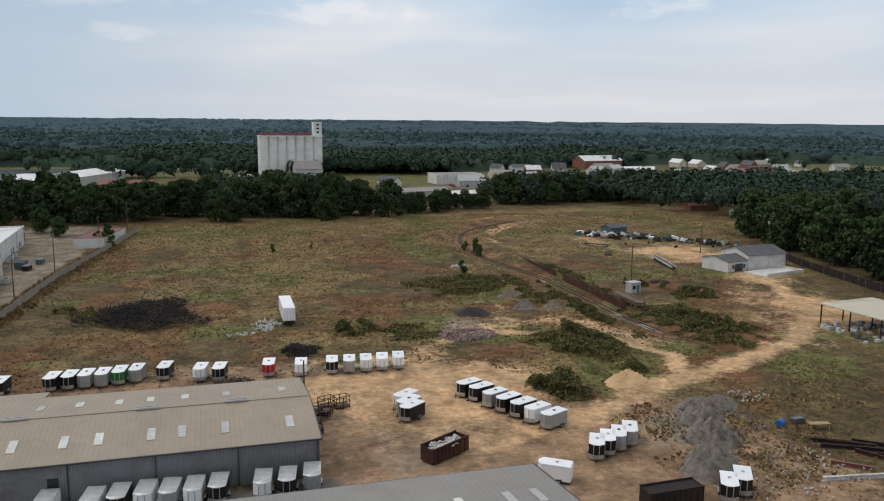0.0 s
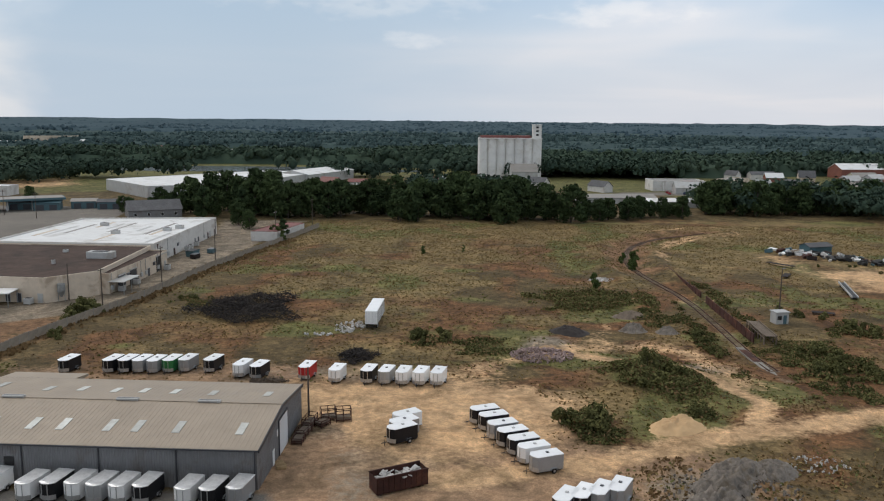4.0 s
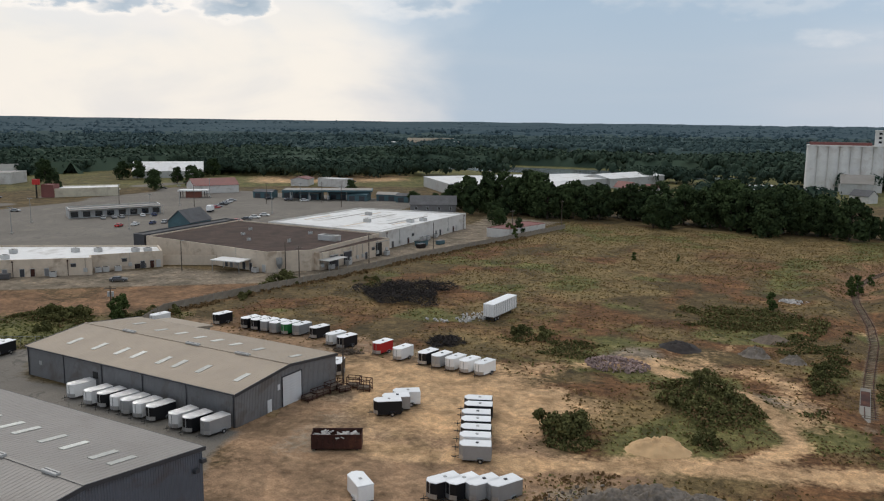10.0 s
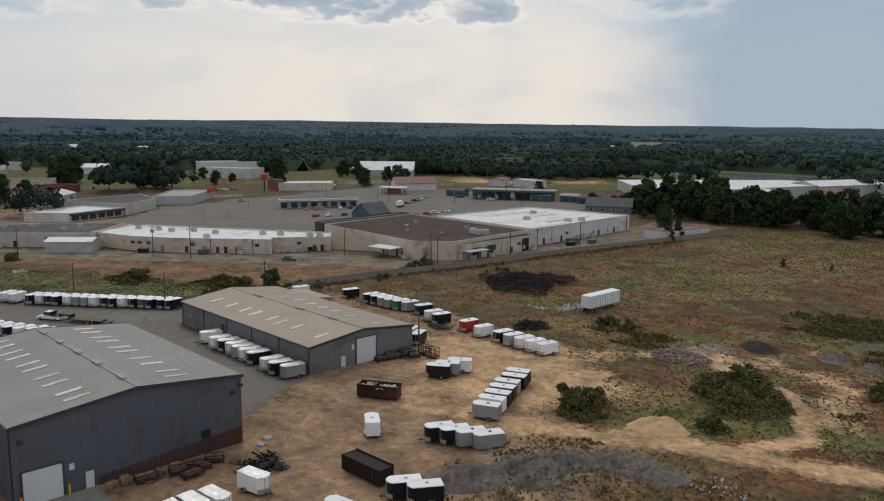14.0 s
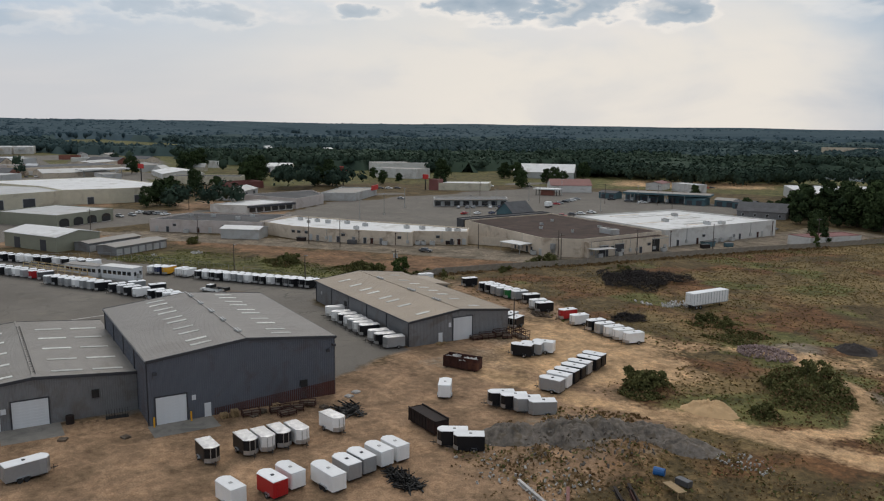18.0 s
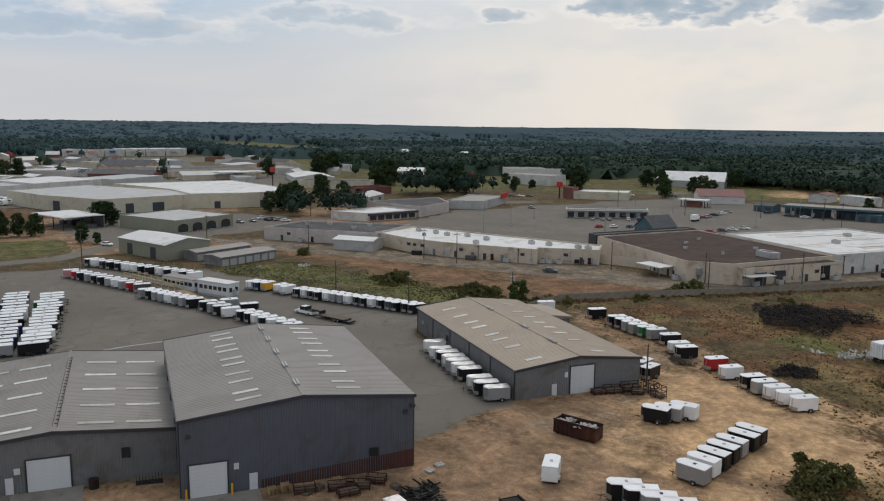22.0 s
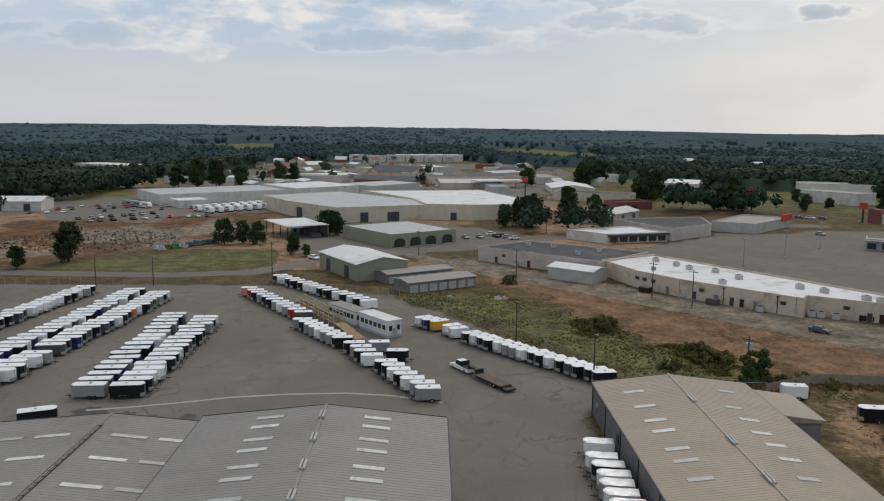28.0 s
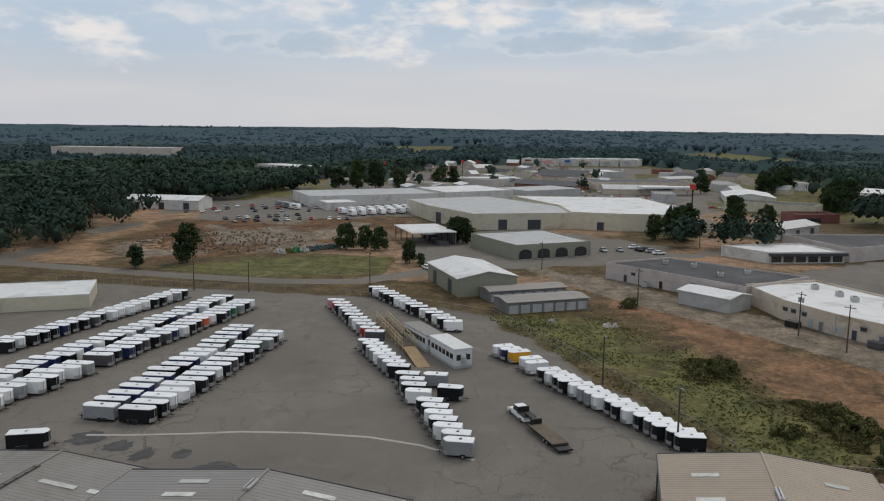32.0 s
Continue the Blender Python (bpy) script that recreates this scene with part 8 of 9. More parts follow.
def railway():
    """A worn railway siding: sleepers, two rails, a rusty sheet wall and a timber trestle beside it."""
    ob = thing("railway_siding", 0, 0, 0, 0, "disused railway siding with dark sleepers and rusty rails", "railway track")
    ob["kind"] = "structure"
    pts = [Vector((x, y)) for x, y in RAIL[1:]]
    seg = [(b - a).length for a, b in zip(pts, pts[1:])]
    total, samples = sum(seg), []
    n = 160
    for i in range(n):
        d, k = i / (n - 1) * total, 0
        while k < len(seg) - 1 and d > seg[k]:
            d -= seg[k]
            k += 1
        samples.append((pts[k].lerp(pts[k + 1], d / seg[k]), (pts[k + 1] - pts[k]).normalized()))
    me = None
    for p, d in samples:
        z = float(ground_height(p.x, p.y)) + 0.04
        if me is None:
            bm = bmesh.new()
            box(bm, -1.25, 1.25, -0.12, 0.12, 0, 0.14, 0.02)
            s = part("sleeper", bm, "wood_old", ob)
            me = s.data
        else:
            s = new("sleeper", me)
            s.parent = ob
        s.matrix_basis = pose(p.x, p.y, z, 0, 0, math.degrees(math.atan2(-d.x, d.y)))
    for side in (-0.75, 0.75):
        bm = bmesh.new()
        prev = None
        for p, d in samples[::3]:
            q = p + Vector((d.y, -d.x)) * side
            z = float(ground_height(p.x, p.y)) + 0.18
            ring = [bm.verts.new((q.x + d.y * o, q.y - d.x * o, z + h)) for o, h in ((-0.06, 0), (0.06, 0), (0.06, 0.15), (-0.06, 0.15))]
            if prev:
                for i in range(4):
                    bm.faces.new((prev[i], prev[(i + 1) % 4], ring[(i + 1) % 4], ring[i]))
            prev = ring
        part("rail", bm, "rust", ob)
    w = thing("sheet_wall", 94.2, 168, 0, 0, "rusty sheet-pile wall beside the siding", "retaining wall")
    for i in range(52):
        y = i * 1.55
        if 22 < i < 26:
            continue
        wall_box(w, "sheet", "rust", -0.1 - 0.05 * (i % 2), 0.1 - 0.05 * (i % 2), y, y + 1.5, -0.4, 1.6 - 0.4 * (i > 30) - 0.2 * noise.noise((i, 1, 1)))
    t = thing("timber_trestle", 97, 172, 0, 88, "old timber loading trestle with rails", "trestle")
    for i in range(7):
        for y in (-1.2, 1.2):
            wall_box(t, "post", "wood_old", -6 + i * 2 - 0.12, -6 + i * 2 + 0.12, y - 0.12, y + 0.12, 0, 1.9)
    for y in (-1.2, 1.2):
        for z in (1.2, 1.8):
            wall_box(t, "beam", "wood_old", -6.3, 6.3, y - 0.1, y + 0.1, z, z + 0.2)
    for i in range(16):
        wall_box(t, "plank", "wood_old", -6.2 + i * 0.78, -5.5 + i * 0.78, -1.3, 1.3, 1.7, 1.78, "", 0)
    c = thing("concrete_strip", 91, 158, 0, 2, "long broken concrete loading strip with a rusty patch", "concrete slab")
    wall_box(c, "slab", "asphalt_worn", -0.8, 0.8, -14, 8, -0.95, -0.6)
    wall_box(c, "rusty_plate", "rust", -0.7, 0.7, -2, 6, -0.6, -0.55)


railway()


def east_yard():
    cab = thing("weigh_cabin", 104.8, 183.6, 0, 12, "small blue-grey weigh cabin", "cabin")
    wall_box(cab, "body", "metal_light", -1.5, 1.5, -1.2, 1.2, 0.1, 2.7)
    wall_box(cab, "roof", "metal_light", -1.7, 1.7, -1.4, 1.4, 2.7, 2.85)
    wall_box(cab, "door", "teal", 0.2, 1.0, -1.26, -1.18, 0.15, 2.1)
    wall_box(cab, "window", "glass", -1.2, -0.2, -1.25, -1.18, 1.1, 2.0)
    gable("white_house", "small white block house with a grey roof", 148.5, 206.5, 12, 9, 10, 3.2, 4.4, "stucco_white", "shingle", "house", 1, 2)
    gable("white_house", "larger white block house with a slate-grey roof", 159.5, 208.5, 5, 14, 12, 4.6, 6.4, "stucco_white", "shingle", "house", 0, 0)
    slab = thing("concrete_slab", 158.5, 197.5, 0, 14, "raised white concrete slab beside the house", "concrete slab")
    wall_box(slab, "slab", "stucco_white", -8, 8, -4, 4, 0, 0.5)
    wall_box(slab, "parapet", "stucco_white", -8, 8, -4.2, -4, 0, 1.1)
    wall_box(slab, "parapet", "stucco_white", 8, 8.2, -4, 4, 0, 1.1)
    b = thing("bale_shed", 136.5, 137.5, 0, 6, "open steel canopy over white scrap bales", "canopy")
    wall_box(b, "canopy_roof", "metal_beige", -7, 9, -8, 8, 4.5, 4.75)
    for x in (-6.6, 0, 8.6):
        for y in (-7.6, 0, 7.6):
            wall_box(b, "post", "steel_dark", x - 0.12, x + 0.12, y - 0.12, y + 0.12, 0, 4.5)
    r = random.Random(41)
    for i in range(70):
        x, y = r.uniform(126, 141), r.uniform(125, 143)
        bale = thing("scrap_bale", x, y, 0, r.uniform(0, 90), ("pale crushed scrap bale", "grey crushed metal bale", "dark crushed metal bale")[i % 3], "scrap bale", "scrap bales")
        s = r.uniform(0.4, 0.65)
        bm = bmesh.new()
        box(bm, -s, s, -s * 0.8, s * 0.8, 0, s * r.uniform(1.0, 1.8), 0.08)
        part("bale", bm, ("rubble_white", "metal_light", "paint_char")[i % 3], bale)
    cv = thing("belt_conveyor", 134.4, 217.5, 0, 256, "old grey belt conveyor lying in the yard", "conveyor")
    for y in (-0.7, 0.7):
        wall_box(cv, "side_rail", "metal_light", -10, 10, y - 0.1, y + 0.1, 0.7, 1.2)
    wall_box(cv, "belt", "steel_dark", -10, 10, -0.6, 0.6, 0.85, 0.95)
    for x in (-8, -3, 3, 8):
        wall_box(cv, "leg", "steel_dark", x - 0.1, x + 0.1, -0.7, 0.7, 0, 0.8)
    for x, y, rz, L in ((131, 256, 130, 9), (118, 192.5, -20, 5), (126, 238, 60, 6)):
        d = thing("steel_rack", x, y, 0, rz, "low rusty steel rack lying on the dirt", "steel rack")
        wall_box(d, "deck", "rust_dark", -L / 2, L / 2, -0.9, 0.9, 0.5, 0.62)
        for xx in (-L / 2 + 0.3, L / 2 - 0.3):
            for yy in (-0.7, 0.7):
                wall_box(d, "leg", "rust_dark", xx - 0.07, xx + 0.07, yy - 0.07, yy + 0.07, 0, 0.5)
    # girders, tarp, bench and boards by the spoil heaps
    for i, (x, y, rz, L, mat) in enumerate(((83.0, 88.2, 150, 6, "rust_dark"), (84.6, 87.0, 148, 6.5, "rust"), (86.0, 84.6, 150, 6, "rust_dark"), (82.4, 86.4, 152, 5, "rust_dark"), (88, 86, 140, 6, "rust_dark"), (84.5, 83.2, 120, 4, "rust"), (87.5, 82.0, 155, 5, "rust_dark"), (79.4, 81.0, 140, 5, "roof_red"), (77.2, 78.0, 172, 9, "rubble_white"))):
        g = thing("steel_girder", x, y, 0, rz, ("rusty steel girder on the ground", "red-painted girder on the ground", "white pipe on the ground")[(mat == "roof_red") + 2 * (mat == "rubble_white")], "girder", "scrap girders")
        wall_box(g, "web", mat, -L / 2, L / 2, -0.04, 0.04, 0.05, 0.5)
        wall_box(g, "flange", mat, -L / 2, L / 2, -0.2, 0.2, 0.0, 0.06)
        wall_box(g, "flange", mat, -L / 2, L / 2, -0.2, 0.2, 0.5, 0.56)
    tp = thing("blue_drum", 79.9, 95.5, 0, 30, "crumpled bright blue plastic tank", "tank")
    bm = bmesh.new()
    tube(bm, (-0.7, 0, 0.55), (0.7, 0, 0.55), 0.55, 0.5, 12)
    part("shell", bm, "blue_plastic", tp)
    bx = thing("dark_bin", 83.4, 96.1, 0, 5, "low dark plastic bin", "bin")
    wall_box(bx, "bin_body", "paint_char", -1.0, 1.0, -0.5, 0.5, 0, 0.8, "", 0.06)
    wk = thing("work_bench", 84.6, 93.2, 0, -10, "rough wooden work bench", "bench")
    wall_box(wk, "top", "wood", -1.6, 1.6, -0.6, 0.6, 0.85, 0.95)
    for x in (-1.4, 1.4):
        for y in (-0.5, 0.5):
            wall_box(wk, "leg", "wood", x - 0.06, x + 0.06, y - 0.06, y + 0.06, 0, 0.85)


east_yard()


# ---- clutter round the workshops ----
def pallet_stack(x, y, rz, n, mat="wood"):
    ob = thing("pallet_stack", x, y, 0, rz, "stack of wooden pallets and boards", "pallets", "pallet stacks")
    me = None
    for k in range(n):
        if me is None:
            bm = bmesh.new()
            for i in range(5):
                box(bm, -0.6, 0.6, -0.5 + i * 0.22, -0.38 + i * 0.22, 0.11, 0.14)
            for yy in (-0.45, 0, 0.42):
                box(bm, -0.6, 0.6, yy - 0.04, yy + 0.04, 0, 0.11)
            p = part("pallet", bm, mat, ob)
            me = p.data
        else:
            p = new("pallet", me)
            p.parent = ob
        p.matrix_basis = pose(0.05 * math.sin(k * 2.1), 0.04 * math.cos(k * 3.3), k * 0.15, 0, 0, 3 * math.sin(k))


def storage_rack(x, y, rz, L, W, H, label="rusty empty steel rack frame"):
    ob = thing("storage_rack", x, y, 0, rz, label, "steel rack", "steel racks")
    for xx in (-L / 2, 0, L / 2):
        for yy in (-W / 2, W / 2):
            wall_box(ob, "post", "rust", xx - 0.05, xx + 0.05, yy - 0.05, yy + 0.05, 0, H)
    for z in (0.3, H * 0.6, H):
        for yy in (-W / 2, W / 2):
            wall_box(ob, "rail", "rust", -L / 2, L / 2, yy - 0.05, yy + 0.05, z - 0.05, z + 0.05)
        for xx in (-L / 2, L / 2):
            wall_box(ob, "tie", "rust", xx - 0.05, xx + 0.05, -W / 2, W / 2, z - 0.05, z + 0.05)
    wall_box(ob, "load", "wood_old", -L / 2 + 0.1, L / 2 - 0.1, -W / 2 + 0.1, W / 2 - 0.1, 0.35, 0.75, "stacked scrap boards")


for x, y, rz, L, H in ((14.0, 113.6, 80, 3.0, 1.2), (14.2, 117.0, 84, 3.2, 1.5), (16.4, 119.6, 20, 2.2, 1.9), (18.7, 119.4, 15, 2.2, 2.0), (13.9, 110.9, 88, 2.2, 0.9), (16.0, 117.2, 60, 2.0, 1.0)):
    storage_rack(x, y, rz, L, 1.4, H)
pallet_stack(13.6, 102.4, 10, 3)
pallet_stack(12.9, 104.0, 30, 1)
for x, y, rz, n in ((32.6, 53.4, 5, 5), (32.7, 55.0, 0, 7), (34.2, 57.4, 15, 2), (33.4, 59.0, 30, 4), (36.2, 68.0, 20, 3), (33.0, 61.5, 10, 6)):
    pallet_stack(x, y, rz, n, "wood" if n > 4 else "wood_old")
for x, y, rz, L in ((34.4, 61.6, 82, 3.2), (34.8, 63.6, 70, 3.0), (36.2, 62.0, 95, 2.6), (33.6, 57.2, 85, 2.6), (34.0, 66.2, 60, 2.4)):
    storage_rack(x, y, rz, L, 1.3, 1.0)
stick_pile("timber_heap", "loose heap of long dark timbers and pipes", 39.5, 70.5, 3.2, 2.6, 0.5, 70, 3.6, "steel_dark", 41, 0.1)
for x, y, rz in ((33.2, 73.6, 25), (31.9, 75.4, 100), (30.2, 31.5, 60), (33.5, 39.2, 20)):
    pallet_stack(x, y, rz, 2, "rubble_white" if y > 73 else "wood_old")
bx = thing("metal_cage", 24.4, 39.6, 0, 85, "dark wire stillage against the wall", "stillage")
for xx in np.linspace(-1.5, 1.5, 9):
    wall_box(bx, "bar", "steel_dark", xx - 0.03, xx + 0.03, -0.6, -0.54, 0, 1.5)
wall_box(bx, "frame", "steel_dark", -1.6, 1.6, -0.6, 0.6, 0, 0.12)
drum = thing("round_tank", 23.8, 33.2, 0, 0, "small dark round tank by the wall", "tank")
bm = bmesh.new()
tube(bm, (0, 0, 0), (0, 0, 1.2), 0.6, 0.6, 14)
part("shell", bm, "rust_dark", drum)


def lot_marks():
    """The pale concrete drain across the asphalt and the dark wet patches beside it."""
    pts = [(-36, 16), (-37.5, 22), (-40, 30), (-42.6, 37), (-44.4, 46), (-45.2, 56), (-44, 64), (-40, 74)]
    bm = bmesh.new()
    prev = None
    for (ax, ay), (bx, by) in zip(pts, pts[1:]):
        for i in range(6):
            u = i / 6
            x, y = ax + (bx - ax) * u, ay + (by - ay) * u
            d = math.hypot(bx - ax, by - ay)
            nx, ny = (by - ay) / d * 0.32, -(bx - ax) / d * 0.32
            ring = (bm.verts.new((x - nx, y - ny, 0.03)), bm.verts.new((x + nx, y + ny, 0.03)))
            if prev:
                bm.faces.new((prev[0], prev[1], ring[1], ring[0]))
            prev = ring
    tagged(part("drain_strip", bm, "concrete"), "pale worn concrete drain across the asphalt", "drain", kind="structure")
    for k, (x, y, rx, ry, mat) in enumerate(((-35, 17, 3.4, 1.6, "asphalt_dark"), (-33.5, 23, 2.6, 1.2, "asphalt_dark"), (-31.5, 28, 3.0, 0.9, "asphalt_dark"), (-29, 40, 4.0, 2.2, "asphalt_dark"), (-33, 33, 2.2, 0.8, "asphalt_dark"), (-24, 60, 3.0, 1.4, "asphalt_dark"), (-62, 62, 1.6, 0.8, "asphalt_dark"))):
        bm = bmesh.new()
        ring = []
        for i in range(30):
            a = 2 * math.pi * i / 30
            f = 1 + 0.45 * noise.noise((math.cos(a) * 2 + k, math.sin(a) * 2, k)) + 0.2 * noise.noise((math.cos(a) * 6, math.sin(a) * 6, k))
            ring.append(bm.verts.new((x + rx * f * math.cos(a) * 0.8, y + ry * f * math.sin(a) * 1.6, 0.02)))
        bm.faces.new(ring)
        tagged(part("asphalt_patch", bm, mat), "dark tarred patch in the asphalt" if mat != "concrete" else "pale concrete patch in the asphalt", "patch", kind="structure")
    well = thing("loading_pit", -26.5, 17.5, 0, 20, "open dark steel tray on the asphalt", "tray")
    wall_box(well, "tray", "rust_dark", -1.6, 1.6, -1.1, 1.1, 0.02, 0.35)
    for s in (-1, 1):
        wall_box(well, "side", "rust_dark", -1.6, 1.6, s * 1.1 - 0.05, s * 1.1 + 0.05, 0.35, 0.7)


lot_marks()
stick_pile("brush_pile", "heap of dead brush among bramble", -93.5, 109.5, 4.2, 3.6, 1.7, 420, 2.2, "brush_dead", 55)
rubble("white_debris", "pale builders' rubbish in the weeds", -123.6, 89.0, 2.6, 1.6, 0.3, 40, 0.35, "rubble_white", 23, "rubbish")
rubble("white_debris", "white scraps by the storage units", -124.7, 75.5, 1.6, 0.8, 0.2, 16, 0.3, "rubble_white", 24, "rubbish")

# ---- shrubs, weeds and grass ----
BUSHES = [make_tree("bush", "dark green bramble bush", 2.3 + 0.3 * i, 1.9 + 0.25 * i, 80 + i, "shrub", 10, 64, 0.2, 0.12) for i in range(3)]
SAPLINGS = [make_tree("sapling", "young slender green tree", 5.0 + i, 1.7, 90 + i, "leaf_light", 12, 90, 0.2, 0.15) for i in range(2)]


def thicket(kinds, x, y, rx, ry, count, s0, s1):
    for i in range(count):
        a, d = tr.uniform(0, 6.283), math.sqrt(tr.random())
        px, py = x + rx * d * math.cos(a), y + ry * d * math.sin(a)
        plant(kinds, px, py, tr.uniform(s0, s1), tr.uniform(0, 360), float(ground_height(px, py)) - 0.05)


for spot in ((69, 140, 5.5, 5.5, 10, 0.6, 1.0), (54, 118, 3.4, 3, 7, 0.7, 1.05), (67, 203, 12, 6, 9, 0.35, 0.6), (-29, 195, 6, 3, 4, 0.35, 0.5), (29, 164, 4.0, 3.5, 7, 0.5, 0.85), (103, 150, 6, 13, 16, 0.5, 0.95), (84.5, 168, 1.6, 14, 7, 0.4, 0.6), (72.5, 125.5, 2.0, 1.6, 4, 0.5, 0.7),
             (118, 176, 4, 4, 7, 0.6, 1.0), (-47, 168, 2, 14, 6, 0.4, 0.7), (-52, 137, 3, 8, 6, 0.6, 0.9), (-90, 108, 5, 3, 7, 0.6, 1.1), (-66, 125, 5, 4, 9, 0.7, 1.2), (-62, 116, 3, 2, 5, 0.5, 0.9), (-144, 93, 3, 3, 5, 0.5, 0.9), (-50, 178, 3, 6, 5, 0.8, 1.2), (150, 250, 12, 10, 4, 0.3, 0.5), (112, 188, 5, 10, 4, 0.4, 0.7)):
    thicket(BUSHES, *spot)
for x, y, s in ((68.7, 215.5, 0.9), (-52.5, 128.0, 1.0), (-54.5, 130.5, 1.15), (-50.6, 126.6, 0.85), (84, 246, 0.8), (85, 252, 0.9), (83, 258, 0.7), (88, 262, 0.6), (20, 268, 0.55), (33, 272, 0.4), (-34, 291, 1.0), (-36, 293, 0.9), (-31.5, 289, 0.8)):
    plant(SAPLINGS, x, y, s, tr.uniform(0, 360), float(ground_height(x, y)))


def tufts(name, label, mat, region, count, keep, w, h, blades, seed):
    """Thousands of small leaning blades over a region, one mesh."""
    r = np.random.default_rng(seed)
    x0, x1, y0, y1 = region
    x, y = r.uniform(x0, x1, count * 6), r.uniform(y0, y1, count * 6)
    ok = keep(x, y, r.random(len(x)))
    x, y = x[ok][:count], y[ok][:count]
    n = len(x)
    z = ground_height(x, y)
    quads = []
    for b in range(blades):
        a = r.uniform(0, 6.283, n)
        ww, hh = w * r.uniform(0.5, 1.3, n), h * r.uniform(0.4, 1.3, n)
        dx, dy = np.cos(a) * ww, np.sin(a) * ww
        lx, ly = r.normal(0, 0.35, n) * hh, r.normal(0, 0.35, n) * hh
        ox, oy = x + r.normal(0, w * 0.5, n), y + r.normal(0, w * 0.5, n)
        quads.append(np.stack([np.stack([ox - dx, oy - dy, z - 0.03], -1), np.stack([ox + dx, oy + dy, z - 0.03], -1), np.stack([ox + dx * 0.6 + lx, oy + dy * 0.6 + ly, z + hh], -1), np.stack([ox - dx * 0.7 + lx, oy - dy * 0.7 + ly, z + hh * 0.85], -1)], 1))
    vs = np.concatenate(quads).reshape(-1, 3)
    ob = numpy_mesh(name, vs, np.arange(len(vs)).reshape(-1, 4), mat)
    return tagged(ob, label, "grass", kind="stuff")


def foliage(name, label, mat, region, count, keep, size, h, seed):
    """A low tangle: leaf-sized quads at all angles, heaped to height h, one mesh."""
    r = np.random.default_rng(seed)
    x0, x1, y0, y1 = region
    x, y = r.uniform(x0, x1, count * 6), r.uniform(y0, y1, count * 6)
    ok = keep(x, y, r.random(len(x)))
    x, y = x[ok][:count], y[ok][:count]
    n = len(x)
    mx, my, hx, hy = (x0 + x1) / 2, (y0 + y1) / 2, (x1 - x0) / 2.4, (y1 - y0) / 2.4
    dome = np.clip(1.2 - ((x - mx) / hx) ** 2 - ((y - my) / hy) ** 2, 0.15, 1) if h > 0.9 else 1.0
    z = ground_height(x, y) + h * dome * r.random(n) ** 0.7 * (0.3 + 1.2 * wave(x, y, 2.2, 48))
    c = np.stack([x, y, z], -1)
    nrm = r.normal(size=(n, 3)) + np.array([0, 0, 0.8])
    nrm /= np.linalg.norm(nrm, axis=1)[:, None]
    u = np.cross(nrm, r.normal(size=(n, 3)))
    u /= np.linalg.norm(u, axis=1)[:, None]
    v = np.cross(nrm, u)
    s = size * (0.5 + r.random((n, 1)))
    vs = np.stack([c - u * s - v * s * 0.6, c + u * s - v * s * 0.5, c + u * s * 0.8 + v * s * 0.6, c - u * s * 0.7 + v * s * 0.7], 1).reshape(-1, 3)
    return tagged(numpy_mesh(name, vs, np.arange(len(vs)).reshape(-1, 4), mat), label, "undergrowth", kind="stuff")


def bare(x, y):
    """Where nothing grows: tracks, sand, asphalt and the yard."""
    return (along(DIRT_ROAD, x, y) < 4) | (along(TRACK_ROAD, x, y) < 2) | (along(RAIL, x, y) < 1.8) | (inside(SAND, x, y) > -1) | (inside(EAST_DIRT, x, y) > -1) | (inside(ASPHALT, x, y) > -1.5) | (((x - 51) / 7) ** 2 + ((y - 155) / 6) ** 2 < 1)


def in_field(x, y):
    return (inside(FIELD, x, y) > -6) & ~bare(x, y)


BRAMBLE = [(69, 140, 8.5, 8.5, 1.7), (54.2, 118, 4.6, 4.4, 1.9), (58.5, 116.8, 3.6, 2.8, 0.7), (72.5, 125.5, 3, 2.4, 1.0), (67, 202, 15, 9.5, 0.8), (29, 164, 5.5, 4.5, 1.1), (-91, 108, 8, 4.5, 1.0), (-68, 122, 10, 6, 1.0), (84.5, 174, 2.6, 26, 0.6), (103, 150, 9, 16, 1.0), (97.5, 200, 2.2, 24, 0.5), (118, 176, 5.5, 4.5, 1.1), (-30, 192, 7.5, 4.5, 0.4), (78, 186, 5, 8, 0.5), (40, 160, 8, 5, 0.4), (86, 106, 12, 7, 0.3), (70, 82, 10, 5, 0.3), (60, 100, 6, 5, 0.3), (74, 95, 10, 8, 0.3)]
for bx, by, brx, bry, bh in BRAMBLE:
    for tint, share in (("bramble", 26), ("shrub", 40 if bh > 0.9 else 24), ("weed_brown", 16)) if by > 112 or bx < 0 else (("shrub", 2), ("weed_brown", 1.5), ("grass_dry", 3.5)):
        foliage("bramble", "low dark tangle of brambles and weeds", tint, (bx - brx * 1.2, bx + brx * 1.2, by - bry * 1.2, by + bry * 1.2), int(share * brx * bry), lambda x, y, q: (q < 1.3 - 1.15 * np.hypot((x - bx) / brx, (y - by) / bry) + 2.6 * (wave(x, y, 3.2, 45) - 0.52) + 1.2 * (wave(x, y, 9, 46) - 0.5)) & (along(DIRT_ROAD, x, y) > 3) & (along(TRACK_ROAD, x, y) > 1.5) & (along(RAIL, x, y) > 1.2), 0.2, bh, int(bx * 7 + by) % 9973 + int(share))
AREA = (-60, 215, 85, 350)
tufts("dry_grass", "tufts of dry pale grass over the field", "grass_dry", AREA, 34000, lambda x, y, q: in_field(x, y) & (q < 0.15 + 1.2 * (wave(x, y, 13, 16) - 0.35) + np.clip((y - 200) / 160, 0, 0.6)), 0.2, 0.2, 2, 1)
